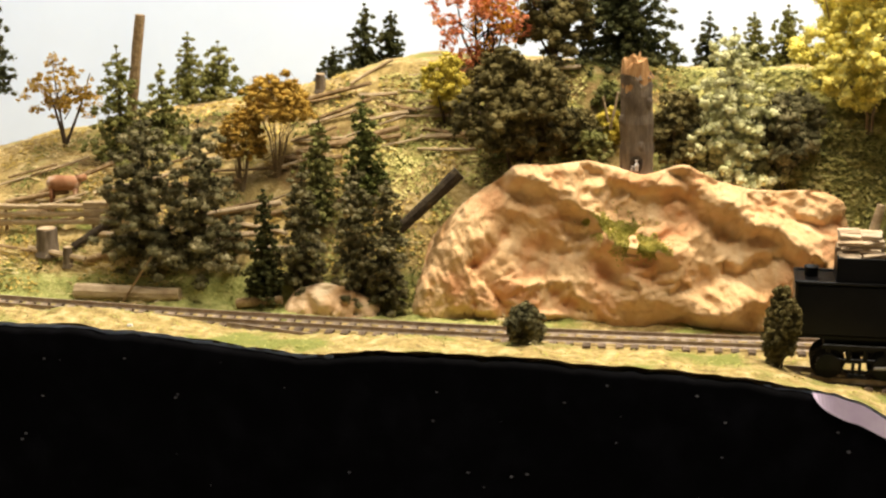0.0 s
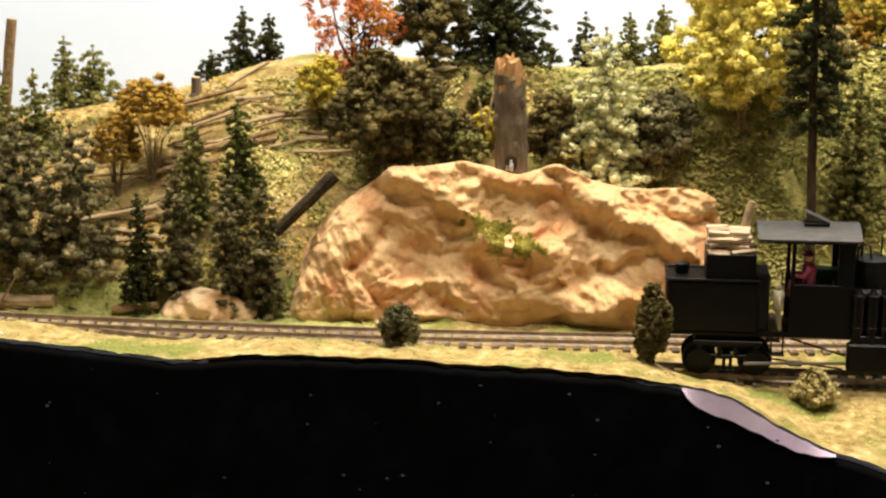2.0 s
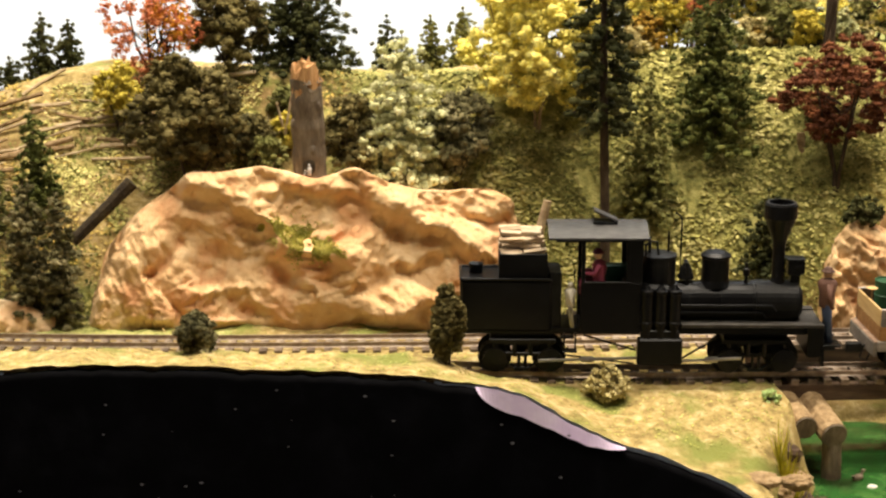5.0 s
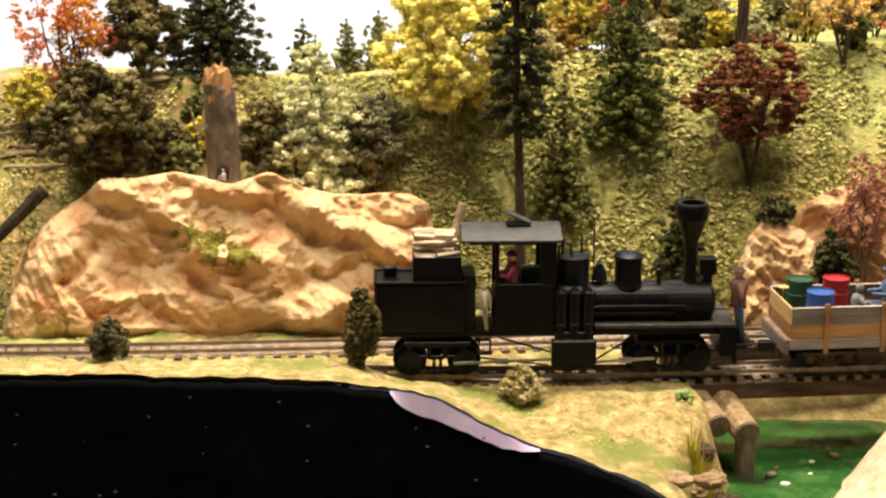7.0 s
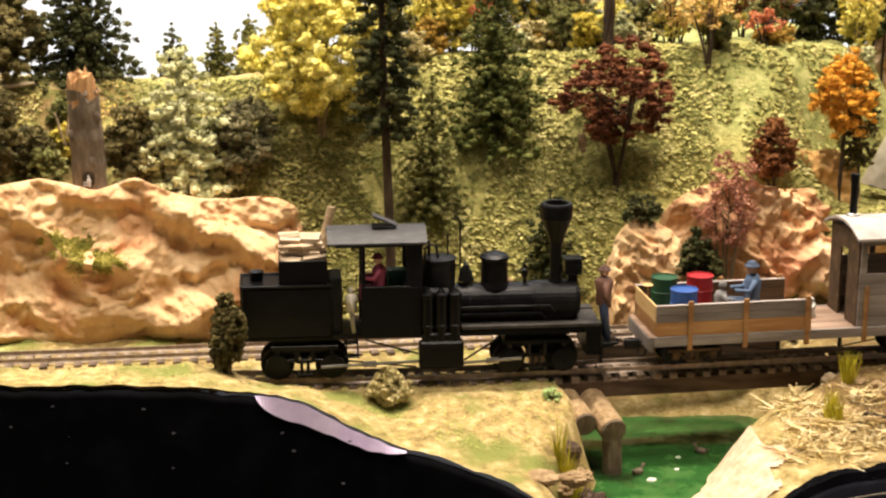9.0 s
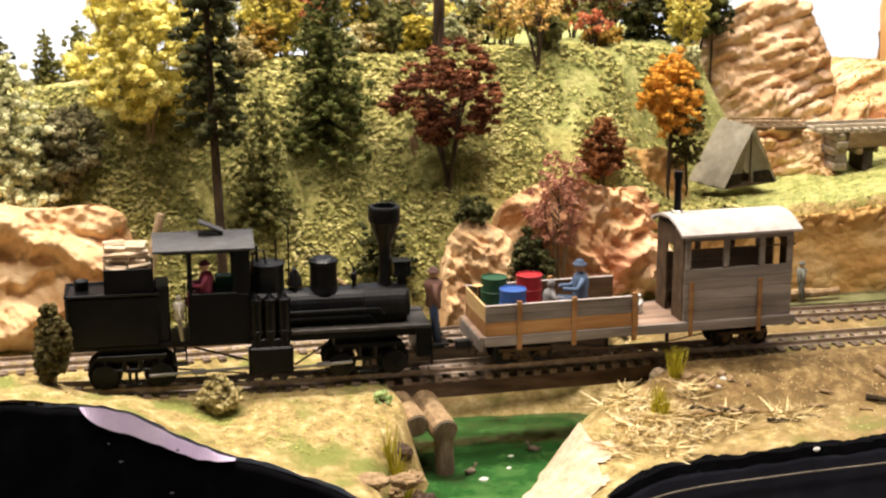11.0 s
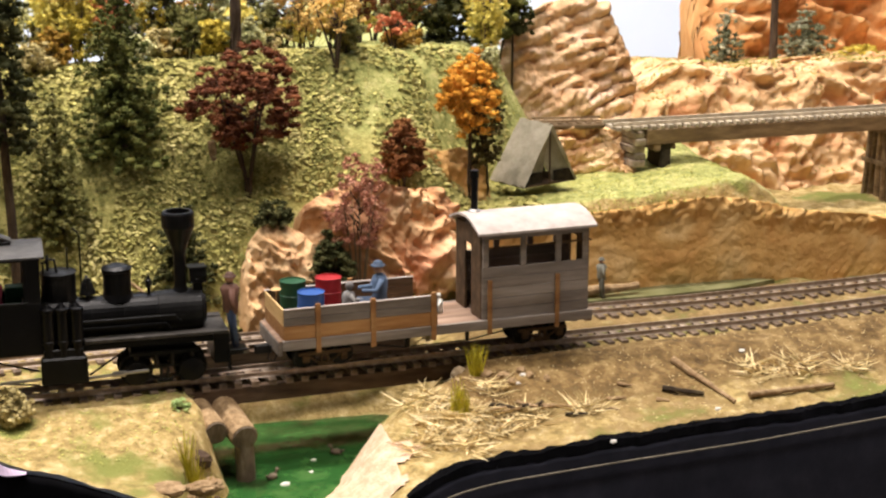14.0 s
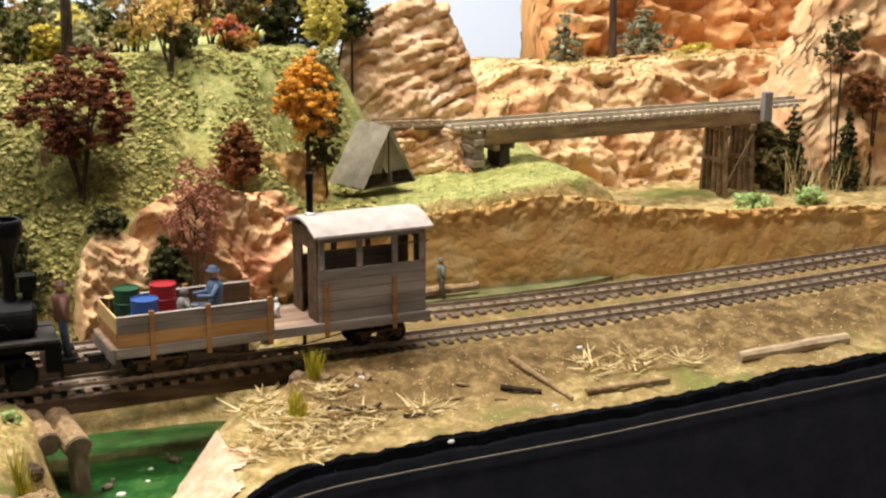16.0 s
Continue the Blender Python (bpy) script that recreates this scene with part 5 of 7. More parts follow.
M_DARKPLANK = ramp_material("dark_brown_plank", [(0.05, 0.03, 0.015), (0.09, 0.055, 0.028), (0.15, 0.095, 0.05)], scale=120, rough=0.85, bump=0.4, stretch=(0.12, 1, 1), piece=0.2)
M_CARROOF = ramp_material("pale_canvas_roof", [(0.36, 0.315, 0.28), (0.45, 0.395, 0.36), (0.53, 0.47, 0.43)], scale=70, rough=0.85, bump=0.25)
M_FIREWOOD = ramp_material("split_firewood", [(0.34, 0.22, 0.13), (0.58, 0.44, 0.29), (0.78, 0.66, 0.50)], scale=150, rough=0.9, bump=0.4, piece=0.3, stretch=(0.2, 1, 1))
M_LIT = ramp_material("warm_headlight_bulb", [(1, 0.8, 0.4), (1, 0.85, 0.5), (1, 0.9, 0.6)], scale=10, rough=0.3, bump=0)
_b = M_LIT.node_tree.nodes["Principled BSDF"]
_b.inputs["Emission Color"].default_value = (1.0, 0.72, 0.30, 1)
_b.inputs["Emission Strength"].default_value = 1.6
MM = 0.001
LOCO_UP, CAR_UP = 13.5, 5.5  # how far the bodies ride above the drawing's rail line


def drum_paint(name, c):
    return ramp_material(name, [tuple(0.7 * v for v in c), c, tuple(min(1, 1.25 * v) for v in c)], scale=90, rough=0.45, bump=0.1)


def on_track(x, dz, centre=near_y):
    # both trucks of a vehicle stand on the rails
    p, q = Vector((x + 0.03, centre(x + 0.03), 0)), Vector((x + 0.185, centre(x + 0.185), 0))
    a = math.atan2(q.y - p.y, q.x - p.x)
    return Matrix.Translation((x, p.y - 0.03 * math.tan(a), dz)) @ Matrix.Rotation(a, 4, "Z")


class Kit:
    """Collects the parts of one thing, drawn in millimetres."""

    def __init__(self, name, m, label, category):
        self.top = empty(name, m, label, category)

    def add(self, name, draw, material, parent=None, label="", smooth=False):
        bm = bmesh.new()
        draw(bm)
        bmesh.ops.scale(bm, vec=(MM, MM, MM), verts=bm.verts[:])
        return part(name, bm, material, parent or self.top, label, smooth)


def arc_roof(bm, x0, x1, half, z_eave, rise, thick, n=12):
    top, low = [], []
    for x in (x0, x1):
        top.append([bm.verts.new((x, -half + 2 * half * k / n, z_eave + rise * (1 - (2 * k / n - 1) ** 2))) for k in range(n + 1)])
        low.append([bm.verts.new((x, -half + 2 * half * k / n, z_eave - thick + rise * (1 - (2 * k / n - 1) ** 2))) for k in range(n + 1)])
    for k in range(n):
        bm.faces.new((top[0][k], top[1][k], top[1][k + 1], top[0][k + 1]))
        bm.faces.new((low[0][k], low[0][k + 1], low[1][k + 1], low[1][k]))
        for s in (0, 1):
            bm.faces.new((top[s][k], top[s][k + 1], low[s][k + 1], low[s][k]))
    for k in (0, n):
        bm.faces.new((top[0][k], top[1][k], low[1][k], low[0][k]))


def wheelset(kit, x, r, parent, low, gauge=8.25):
    def draw(bm):
        for s in (-1, 1):
            lathe(bm, [(0.8, s * (gauge + 2.2)), (r * 0.35, s * (gauge + 2.0)), (r * 0.8, s * (gauge + 0.9)), (r, s * (gauge + 1.2)), (r, s * (gauge - 0.4)), (r + 0.9, s * (gauge - 0.6)),
                       (r + 0.9, s * (gauge - 1.2)), (0.8, s * (gauge - 1.2))], (x, 0, r - low), "Y", 18)
        rod(bm, (x, -gauge - 3, r - low), (x, gauge + 3, r - low), 1.1, seg=8)
    return kit.add("wheelset", draw, M_SOOT, parent)


def truck(kit, x, base, r, half, material, low, springs=True, tall=False):
    c, d = r - low, 2.4 - low

    def frame_draw(bm):
        for s in (-1, 1):
            y = s * half
            box(bm, x - base / 2 - r * 0.7, x + base / 2 + r * 0.7, y - 0.9, y + 0.9, c + 2.2, c + 4.4, 0.3)
            rod(bm, (x - base / 2, y, c + 2.6), (x - 3, y, d + 1.4), 0.8, seg=6)
            rod(bm, (x + base / 2, y, c + 2.6), (x + 3, y, d + 1.4), 0.8, seg=6)
            box(bm, x - 5, x + 5, y - 0.9, y + 0.9, d, d + 2.2, 0.2)
            for q in (-1, 1):
                box(bm, x + q * base / 2 - 2.3, x + q * base / 2 + 2.3, y - 1.6, y + 1.2, c - 2.5, c + 2.5, 0.4)
            if springs:
                for q in (-2.0, 2.0):
                    rod(bm, (x + q, y, d + 2), (x + q, y, c + 3), 1.1, seg=7)
            if tall:
                box(bm, x - base / 2 - 4, x + base / 2 + 4, y - 1.1, y + 1.1, 6.5, 9.5, 0.3)
                for q in (-base / 2, -5, 5, base / 2):
                    rod(bm, (x + q, y, c + 3), (x + q, y, 7), 1.5, seg=8)
                # added solid block that darkens the see-through gap between the wheels
                if s > 0:
                    box(bm, x - base / 2 - 3, x + base / 2 + 3, -9.5, 9.5, 3.5, 12.0, 0.6)
                for q in (-base / 2, base / 2):
                    lathe(bm, [(r * 0.78, s * (half + 1.4)), (r * 0.78, s * (half + 3.2)), (2.0, s * (half + 3.8))], (x + q, 0, c), "Y", 18)
        box(bm, x - 2.6, x + 2.6, -half, half, c + 1.5, c + 4, 0.3)
        box(bm, x - 6, x + 6, -6, 6, c + 3.5, 13.0, 0.3)
    t = kit.add("truck", frame_draw, material)
    for q in (-1, 1):
        wheelset(kit, x + q * base / 2, r, t, low)
    return t


def locomotive(x):
    k = Kit("geared_steam_locomotive", on_track(x, LOCO_UP * MM), "black wood-burning geared model steam locomotive with diamond stack", "locomotive")
    W = 15.5
    k.add("frame", lambda bm: (box(bm, 2, 222, -13, 13, 12.5, 16.5, 0.4), box(bm, -3, 4, -16, 16, 7, 17, 0.5), box(bm, 219, 229, -17, 17, -1, 19, 0.5)), M_BLACK)

    def tender(bm):
        box(bm, 3, 60, -W, W, 14.5, 48, 1.6)
    k.add("tender_tank", tender, M_BLACK)
    for s in (-1, 1):
        k.add("tank_rail", lambda bm: rod(bm, (4, s * (W - 0.2), 48.4), (60, s * (W - 0.2), 48.4), 0.9, seg=8), M_SOOT)
    k.add("tank_rail", lambda bm: rod(bm, (3.4, -W, 48.4), (3.4, W, 48.4), 0.9, seg=8), M_SOOT)
    k.add("tank_hatch", lambda bm: lathe(bm, [(4.2, 48), (4.2, 53), (4.6, 53), (4.6, 54), (1, 54.8)], (13, 3, 0), "Z", 16), M_BLACK)

    def bunker(bm):
        for y0, y1 in ((-13.5, -12.3), (12.3, 13.5)):
            box(bm, 27, 57, y0, y1, 48, 64, 0.2)
        box(bm, 27, 28.2, -12.3, 12.3, 48, 64, 0.2)
        box(bm, 55.8, 57, -12.3, 12.3, 48, 62, 0.2)
        box(bm, 28.2, 55.8, -12.3, 12.3, 48.2, 54, 0.1)
    k.add("wood_bunker", bunker, M_BLACK)
    k.add("tool_box", lambda bm: box(bm, 57.5, 66, -12, 12, 14, 52, 1.0), M_SOOT)
    rnd = random.Random(3)
    for row in range(6):
        count = 7 if row < 3 else 9 - row
        for j in range(count):
            for x0 in (28.0, 41.0):
                y = (-11 + 22 * (j + 0.5) / count) * (1 if row < 3 else 0.8) + rnd.uniform(-1.2, 1.2)
                z = 56.0 + row * 3.9 + rnd.uniform(-0.8, 0.8)
                a, lift = rnd.uniform(-3.0, 3.0), rnd.uniform(-1.2, 1.6)
                xa, xb, thick = x0 + rnd.uniform(-1.0, 1.5), x0 + 14 + rnd.uniform(-3, 1.5), rnd.uniform(1.3, 2.1)
                k.add("firewood", lambda bm: rod(bm, (xa, y - a, z), (xb, y + a, z + lift), thick, thick * 0.9, seg=5), M_FIREWOOD)
    # cab
    for s in (-1, 1):
        k.add("cab_wall", lambda bm: box(bm, 77.5, 115.5, s * W - 0.6, s * W + 0.6, 14.5, 46, 0.2), M_BLACK)
        k.add("window_sill", lambda bm: box(bm, 79, 108, s * W - 1.1, s * W + 1.1, 46, 47.2, 0.2), M_SOOT)
        for x1 in (79.0, 106.5):
            k.add("cab_post", lambda bm: box(bm, x1 - 1.2, x1 + 1.2, s * W - 0.8, s * W + 0.8, 46, 75, 0.2), M_BLACK)
        k.add("cab_panel", lambda bm: box(bm, 107.7, 115.5, s * W - 0.6, s * W + 0.6, 46, 75, 0.2), M_BLACK)
        k.add("cab_beam", lambda bm: box(bm, 62, 116, s * W - 0.6, s * W + 0.6, 72.5, 75.2), M_BLACK)
        k.add("grab_iron", lambda bm: tube(bm, [(76, s * W, 20), (76, s * (W + 1.2), 22), (76, s * (W + 1.2), 44), (76, s * W, 46)], [0.45] * 4, 6), M_SOOT)
        k.add("cab_step", lambda bm: (box(bm, 67, 76, s * 14 - 3, s * 14 + 3, 1.5, 2.6, 0.2), box(bm, 67.5, 68.5, s * 14 - 1, s * 14 + 1, 2, 14), box(bm, 74.5, 75.5, s * 14 - 1, s * 14 + 1, 2, 14)), M_BLACK)
    k.add("cab_floor", lambda bm: box(bm, 60, 115, -W + 0.7, W - 0.7, 14.5, 16.6), M_BLACK)
    k.add("cab_front", lambda bm: (box(bm, 114.2, 115.4, -W + 0.7, -6.5, 16.6, 75), box(bm, 114.2, 115.4, 6.5, W - 0.7, 16.6, 75), box(bm, 114.2, 115.4, -6.5, 6.5, 66, 78)), M_BLACK)
    roof = k.add("cab_roof", lambda bm: arc_roof(bm, 57, 118.5, 19.5, 75.8, 6.5, 1.3), M_ROOF, label="dull dark grey curved cab roof", smooth=False)
    k.add("roof_hatch", lambda bm: bmesh.ops.transform(bm, matrix=Matrix.Translation((93, -2, 86.5)) @ Matrix.Rotation(math.radians(24), 4, "Y"), verts=box(bm, -8, 8, -5, 5, -0.6, 0.6, 0.2).verts[:]), M_ROOF, roof)
    k.add("hatch_frame", lambda bm: box(bm, 85, 100, -7, 3, 81, 83.2, 0.2), M_BLACK, roof)
    k.add("cab_seat", lambda bm: box(bm, 95, 109, 3, 13, 17, 52, 0.5), M_GREENP, label="green painted cab panel")
    k.add("stool", lambda bm: box(bm, 83, 93, -14, -6, 17, 42, 0.4), M_BLACK)
    k.add("backhead", lambda bm: lathe(bm, [(9, 106), (11.5, 106.5), (11.5, 114)], (0, 0, 38), "X", 18), M_SOOT)
    for q in (-5, 0, 5):
        k.add("gauge", lambda bm: lathe(bm, [(2.0, 104.6), (2.0, 106)], (0, q, 44), "X", 12), M_STEEL)
    # three upright cylinders over the crank case on the near flank
    k.add("crank_case", lambda bm: (box(bm, 113, 141, -21.5, -14, -5.5, 12, 1.2), box(bm, 115, 139, -20, -13, 12, 17, 0.6)), M_BLACK)
    for q in (118.5, 127, 135.5):
        k.add("engine_cylinder", lambda bm: lathe(bm, [(3.2, 12), (3.2, 20), (4.4, 20.4), (4.4, 22.2), (3.9, 22.6), (3.9, 40), (4.5, 40.4), (4.5, 42.4), (3.0, 43), (1.2, 45.5)], (q, -17.3, 0), "Z", 16), M_BLACK)
        k.add("connecting_rod", lambda bm: rod(bm, (q, -18.6, -2), (q, -18.6, 13), 0.9, seg=8), M_STEEL)
        k.add("valve_chest", lambda bm: box(bm, q - 2.6, q + 2.6, -14.6, -12.8, 22, 40, 0.4), M_SOOT)
    # boiler
    k.add("firebox", lambda bm: (box(bm, 115.6, 134, -13.5, 13.5, 14, 44, 2.0),), M_SOOT)
    k.add("steam_drum", lambda bm: lathe(bm, [(10.6, 38), (10.6, 59.6), (11.2, 59.8), (11.2, 61), (8, 61.8), (1, 62.4)], (127, 0, 0), "Z", 28), M_SOOT, smooth=False, label="grey-topped steam drum behind the bell")
    k.add("injector_pipe", lambda bm: tube(bm, [(118, -6, 60), (118, -6, 68), (121, -6, 71), (125, -6, 70), (126, -6, 62)], [0.7] * 5, 7), M_SOOT)
    k.add("boiler", lambda bm: lathe(bm, [(12.6, 128), (12.6, 186)], (0, 0, 31.0), "X", 30), M_BLACK, smooth=False)
    for xb in (146, 166, 186):
        k.add("boiler_band", lambda bm: lathe(bm, [(12.95, xb - 0.8), (12.95, xb + 0.8)], (0, 0, 31.0), "X", 30), M_SOOT)
    k.add("smokebox", lambda bm: lathe(bm, [(13.1, 187), (13.1, 213.5), (12.2, 214.5), (9.6, 215), (8.8, 216.4), (1.2, 217.2)], (0, 0, 31.0), "X", 30), M_SOOT, label="smoke-greyed smokebox with round door")
    k.add("sand_dome", lambda bm: lathe(bm, [(10.2, 41), (9.2, 43.4), (8.6, 45), (8.6, 59), (9.4, 59.4), (9.4, 61), (6.8, 62.6), (3, 63.8), (0.8, 64.2)], (162.5, 0, 0), "Z", 24), M_BLACK)
    def bell(bm):
        for s in (-1, 1):
            box(bm, 143.2, 145.2, s * 4 - 0.5, s * 4 + 0.5, 42, 56)
        box(bm, 143.2, 145.2, -4.4, 4.4, 55.2, 56.4)
        lathe(bm, [(5.2, 45.5), (4.8, 47.2), (3.6, 52), (1.8, 55.4)], (144.2, 0, 0), "Z", 16)
    k.add("bell", bell, M_SOOT)
    k.add("whistle_pipe", lambda bm: tube(bm, [(141, 3, 40), (141, 3, 82), (140, 3, 84.5), (137, 3, 87)], [0.6, 0.6, 0.6, 0.5], 7), M_BLACK)
    k.add("vent_pipe", lambda bm: rod(bm, (133, 2, 56), (133, 2, 75), 0.6, seg=7), M_BLACK)
    k.add("safety_valve", lambda bm: (rod(bm, (121, 0, 56), (121, 0, 72), 0.9, seg=8), rod(bm, (117, 0, 67), (122, 0, 67), 0.6, seg=7)), M_SOOT)
    k.add("check_valve", lambda bm: lathe(bm, [(1.4, 42), (1.0, 47), (2.0, 48), (2.0, 52), (0.9, 53), (0.9, 56)], (181.5, -2, 0), "Z", 10), M_BLACK)
    k.add("smokestack", lambda bm: lathe(bm, [(6.0, 41), (4.8, 44), (3.9, 46), (3.8, 66), (4.4, 70), (9.4, 83.5), (10.2, 85), (10.2, 93.2), (9.4, 94.4), (7.6, 94.4), (7.0, 91)], (201.5, 0, 0), "Z", 26), M_BLACK, label="black balloon smokestack")
    def headlight(bm):
        box(bm, 207, 216, -4.6, 4.6, 48.5, 58, 0.5)
        lathe(bm, [(4.8, 211), (5.4, 217.4)], (0, 0, 53), "X", 18)
        box(bm, 209, 215, -3, 3, 41, 48.6)
        box(bm, 206, 217.6, -5.2, 5.2, 58, 59, 0.2)
    hl = k.add("headlight", headlight, M_BLACK)
    k.add("bulb", lambda bm: lathe(bm, [(3.0, 217.2), (3.0, 217.7), (0.5, 217.9)], (0, 0, 53), "X", 14), M_LIT, hl, "warm glowing headlight lens")
    for s in (-1, 1):
        k.add("running_board", lambda bm: box(bm, 140, 228, s * 19 - (5.5 if s > 0 else 2), s * 19 + (2 if s > 0 else 5.5), 19.2, 21.4, 0.2), M_RUSTY, label="dusty brown running board")
        for q, z in ((0, 31.5), (1, 27.0)):
            k.add("steam_pipe", lambda bm: tube(bm, [(138, s * 14.2, z), (196 - 6 * q, s * 14.2, z), (199 - 6 * q, s * 13.6, z - 4)], [0.9, 0.9, 0.9], 8), M_SOOT)
        k.add("front_step", lambda bm: (box(bm, 226, 240, s * 11 - 6, s * 11 + 6, 5.5, 7, 0.2), box(bm, 228, 229.5, s * 15 - 3, s * 15 + 3, -6, 6)), M_BLACK)
    k.add("pilot_deck", lambda bm: box(bm, 212, 228, -16.4, 16.4, 19.2, 20.4, 0.2), M_RUSTY)
    truck(k, 42, 34, 9.8, 13.5, M_BLACK, LOCO_UP, tall=True)
    truck(k, 188, 34, 9.8, 13.5, M_BLACK, LOCO_UP, tall=True)
    for xa, xb in ((52, 113), (141, 178)):
        k.add("drive_shaft", lambda bm: (rod(bm, (xa, -17.5, -3.5), (xb, -17.5, -1.5), 1.0, seg=8), rod(bm, ((xa + xb) / 2 - 4, -17.5, -2.5), ((xa + xb) / 2 + 4, -17.5, -2.4), 2.0, seg=8)), M_STEEL)
    k.add("brake_rod", lambda bm: rod(bm, (64, -12, -1), (112, -12, -7), 0.6, seg=6), M_SOOT)
    k.add("truss_rod", lambda bm: rod(bm, (80, -13, 12), (113, -13, 2), 0.7, seg=6), M_SOOT)
    k.add("frame_stay", lambda bm: rod(bm, (142, -13, -3), (164, -13, 11), 0.7, seg=6), M_SOOT)
    k.add("coupler", lambda bm: box(bm, -11, -1, -2, 2, -1.5, 4, 0.6), M_SOOT)
    k.add("coupler", lambda bm: box(bm, 226, 240, -2, 2, -1.5, 4, 0.6), M_SOOT)
    k.add("air_hose", lambda bm: tube(bm, [(-1, -5, 9), (-4, -5, 7), (-4, -5, 2), (-2, -5, 1)], [0.5] * 4, 6), M_SOOT)
    return k


LOCO_X = -0.046
locomotive(LOCO_X)


def work_car(x):
    k = Kit("work_car", on_track(x, CAR_UP * MM), "weathered grey wooden work car with open box and cabin", "rail car")
    W, L = 25.0, 212.0
    k.add("underframe", lambda bm: [box(bm, 0, L, s * 10 - 1.5, s * 10 + 1.5, 10, 17, 0.3) for s in (-1, 1)], M_DARKPLANK)
    for s in (-1, 1):
        k.add("side_sill", lambda bm: box(bm, -1, L + 1, s * W - 1.2, s * W + 1.2, 12.5, 19, 0.4), M_PLANK, label="grey weathered side sill")
    k.add("end_sill", lambda bm: box(bm, -3.5, -1, -W, W, 9, 18, 0.4), M_PLANK)
    for i in range(11):
        k.add("deck_plank", lambda bm: box(bm, -3, L, -W + 2 * W * i / 11 + 0.25, -W + 2 * W * (i + 1) / 11 - 0.25, 17, 18.8), M_DECK)
    for s in (-1, 1):
        for z, h, mt in ((19.2, 8.8, M_TANPLANK), (28.3, 5.0, M_PLANK), (33.6, 5.2, M_PLANK)):
            # far side boards all dark brown: the box's inner shade put into their colour
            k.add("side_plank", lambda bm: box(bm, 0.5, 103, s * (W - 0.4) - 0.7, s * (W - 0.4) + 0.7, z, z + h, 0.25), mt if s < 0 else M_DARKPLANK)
        k.add("side_cap", lambda bm: box(bm, 0.5, 103, s * (W - 0.4) - 1.0, s * (W - 0.4) + 1.0, 38.8, 39.5, 0.15), M_CARROOF)
        for x1 in (22.5, 59, 100):
            k.add("stake", lambda bm: box(bm, x1 - 1.7, x1 + 1.7, s * (W + 0.9) - 0.9, s * (W + 0.9) + 0.9, 9.5, 41.8, 0.3), M_TANPLANK)
    for i, (z, h) in enumerate(((19.2, 8.8), (28.3, 10.4))):
        k.add("end_plank", lambda bm: box(bm, 0.2, 1.6, -W + 1.2, W - 1.2, z, z + h, 0.25), M_YELLOWPLANK if i else M_TANPLANK)
    # low bulkhead in the same shade-dark brown
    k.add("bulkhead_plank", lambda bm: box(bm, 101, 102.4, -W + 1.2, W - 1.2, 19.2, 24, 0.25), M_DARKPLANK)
    k.add("brake_wheel", lambda bm: (rod(bm, (3.5, 6, 18), (3.5, 6, 44), 0.5, seg=6), lathe(bm, [(3.2, 44), (3.6, 44.4), (3.2, 44.8)], (3.5, 6, 0), "Z", 16)), M_YELLOWPLANK)
    # cabin
    c0, c1 = 134.0, 210.0
    for s in (-1, 1):
        y = s * (W - 1)
        for i in range(5):
            z = 19.2 + i * 7.0
            k.add("wall_plank", lambda bm: box(bm, c0, c1, y - 0.7, y + 0.7, z, z + 6.75, 0.25), M_PLANK)
        k.add("wall_plank", lambda bm: box(bm, c0, c1, y - 0.7, y + 0.7, 72.5, 77.5, 0.25), M_PLANK)
        for x1 in (c0 + 2.5, c0 + 29, c0 + 54, c1 - 2.5):
            k.add("window_post", lambda bm: box(bm, x1 - 2, x1 + 2, y - 0.9, y + 0.9, 54, 72.6, 0.25), M_PLANK)
            if x1 < c1 - 5:
                k.add("window_bar", lambda bm: box(bm, x1 + 2, x1 + 24, y - 0.5, y + 0.5, 66.5, 67.5), M_DARKPLANK)
        for x1 in (c0 + 5, c0 + 53):
            k.add("stake", lambda bm: box(bm, x1 - 1.5, x1 + 1.5, s * (W + 0.9) - 0.9, s * (W + 0.9) + 0.9, 9.5, 46, 0.3), M_TANPLANK)
    for x1 in (c0, c1):
        k.add("cabin_end", lambda bm: (box(bm, x1 - 0.7, x1 + 0.7, -W + 2, -6, 19, 78), box(bm, x1 - 0.7, x1 + 0.7, 6, W - 2, 19, 78), box(bm, x1 - 0.7, x1 + 0.7, -6, 6, 66, 80)), M_DARKPLANK)
    k.add("cabin_roof", lambda bm: arc_roof(bm, c0 - 4, c1 + 4, W + 3.5, 78, 7.5, 1.6), M_CARROOF, label="pale grey canvas-covered curved roof")
    pipe = k.add("stovepipe", lambda bm: (rod(bm, (c0 + 6, 6, 80), (c0 + 6, 6, 112), 2.4, seg=14), lathe(bm, [(3.0, 108), (3.0, 113)], (c0 + 6, 6, 0), "Z", 14)), M_BLACK)
    k.add("flashing", lambda bm: lathe(bm, [(4.6, 83.5), (4.2, 86), (2.6, 87)], (c0 + 6, 6, 0), "Z", 14), M_STEEL, pipe, "silvery flashing ring")
    for s in (-1, 1):
        k.add("truss_rod", lambda bm: tube(bm, [(40, s * 18, 11), (84, s * 18, 4.2), (126, s * 18, 4.2), (170, s * 18, 11)], [0.5] * 4, 6), M_SOOT)
        for x1 in (84, 126):
            k.add("queen_post", lambda bm: box(bm, x1 - 1, x1 + 1, s * 18 - 1, s * 18 + 1, 4, 11), M_SOOT)
    truck(k, 30, 25, 7.2, 13.0, M_DARKPLANK, CAR_UP)
    truck(k, 182, 25, 7.2, 13.0, M_DARKPLANK, CAR_UP)
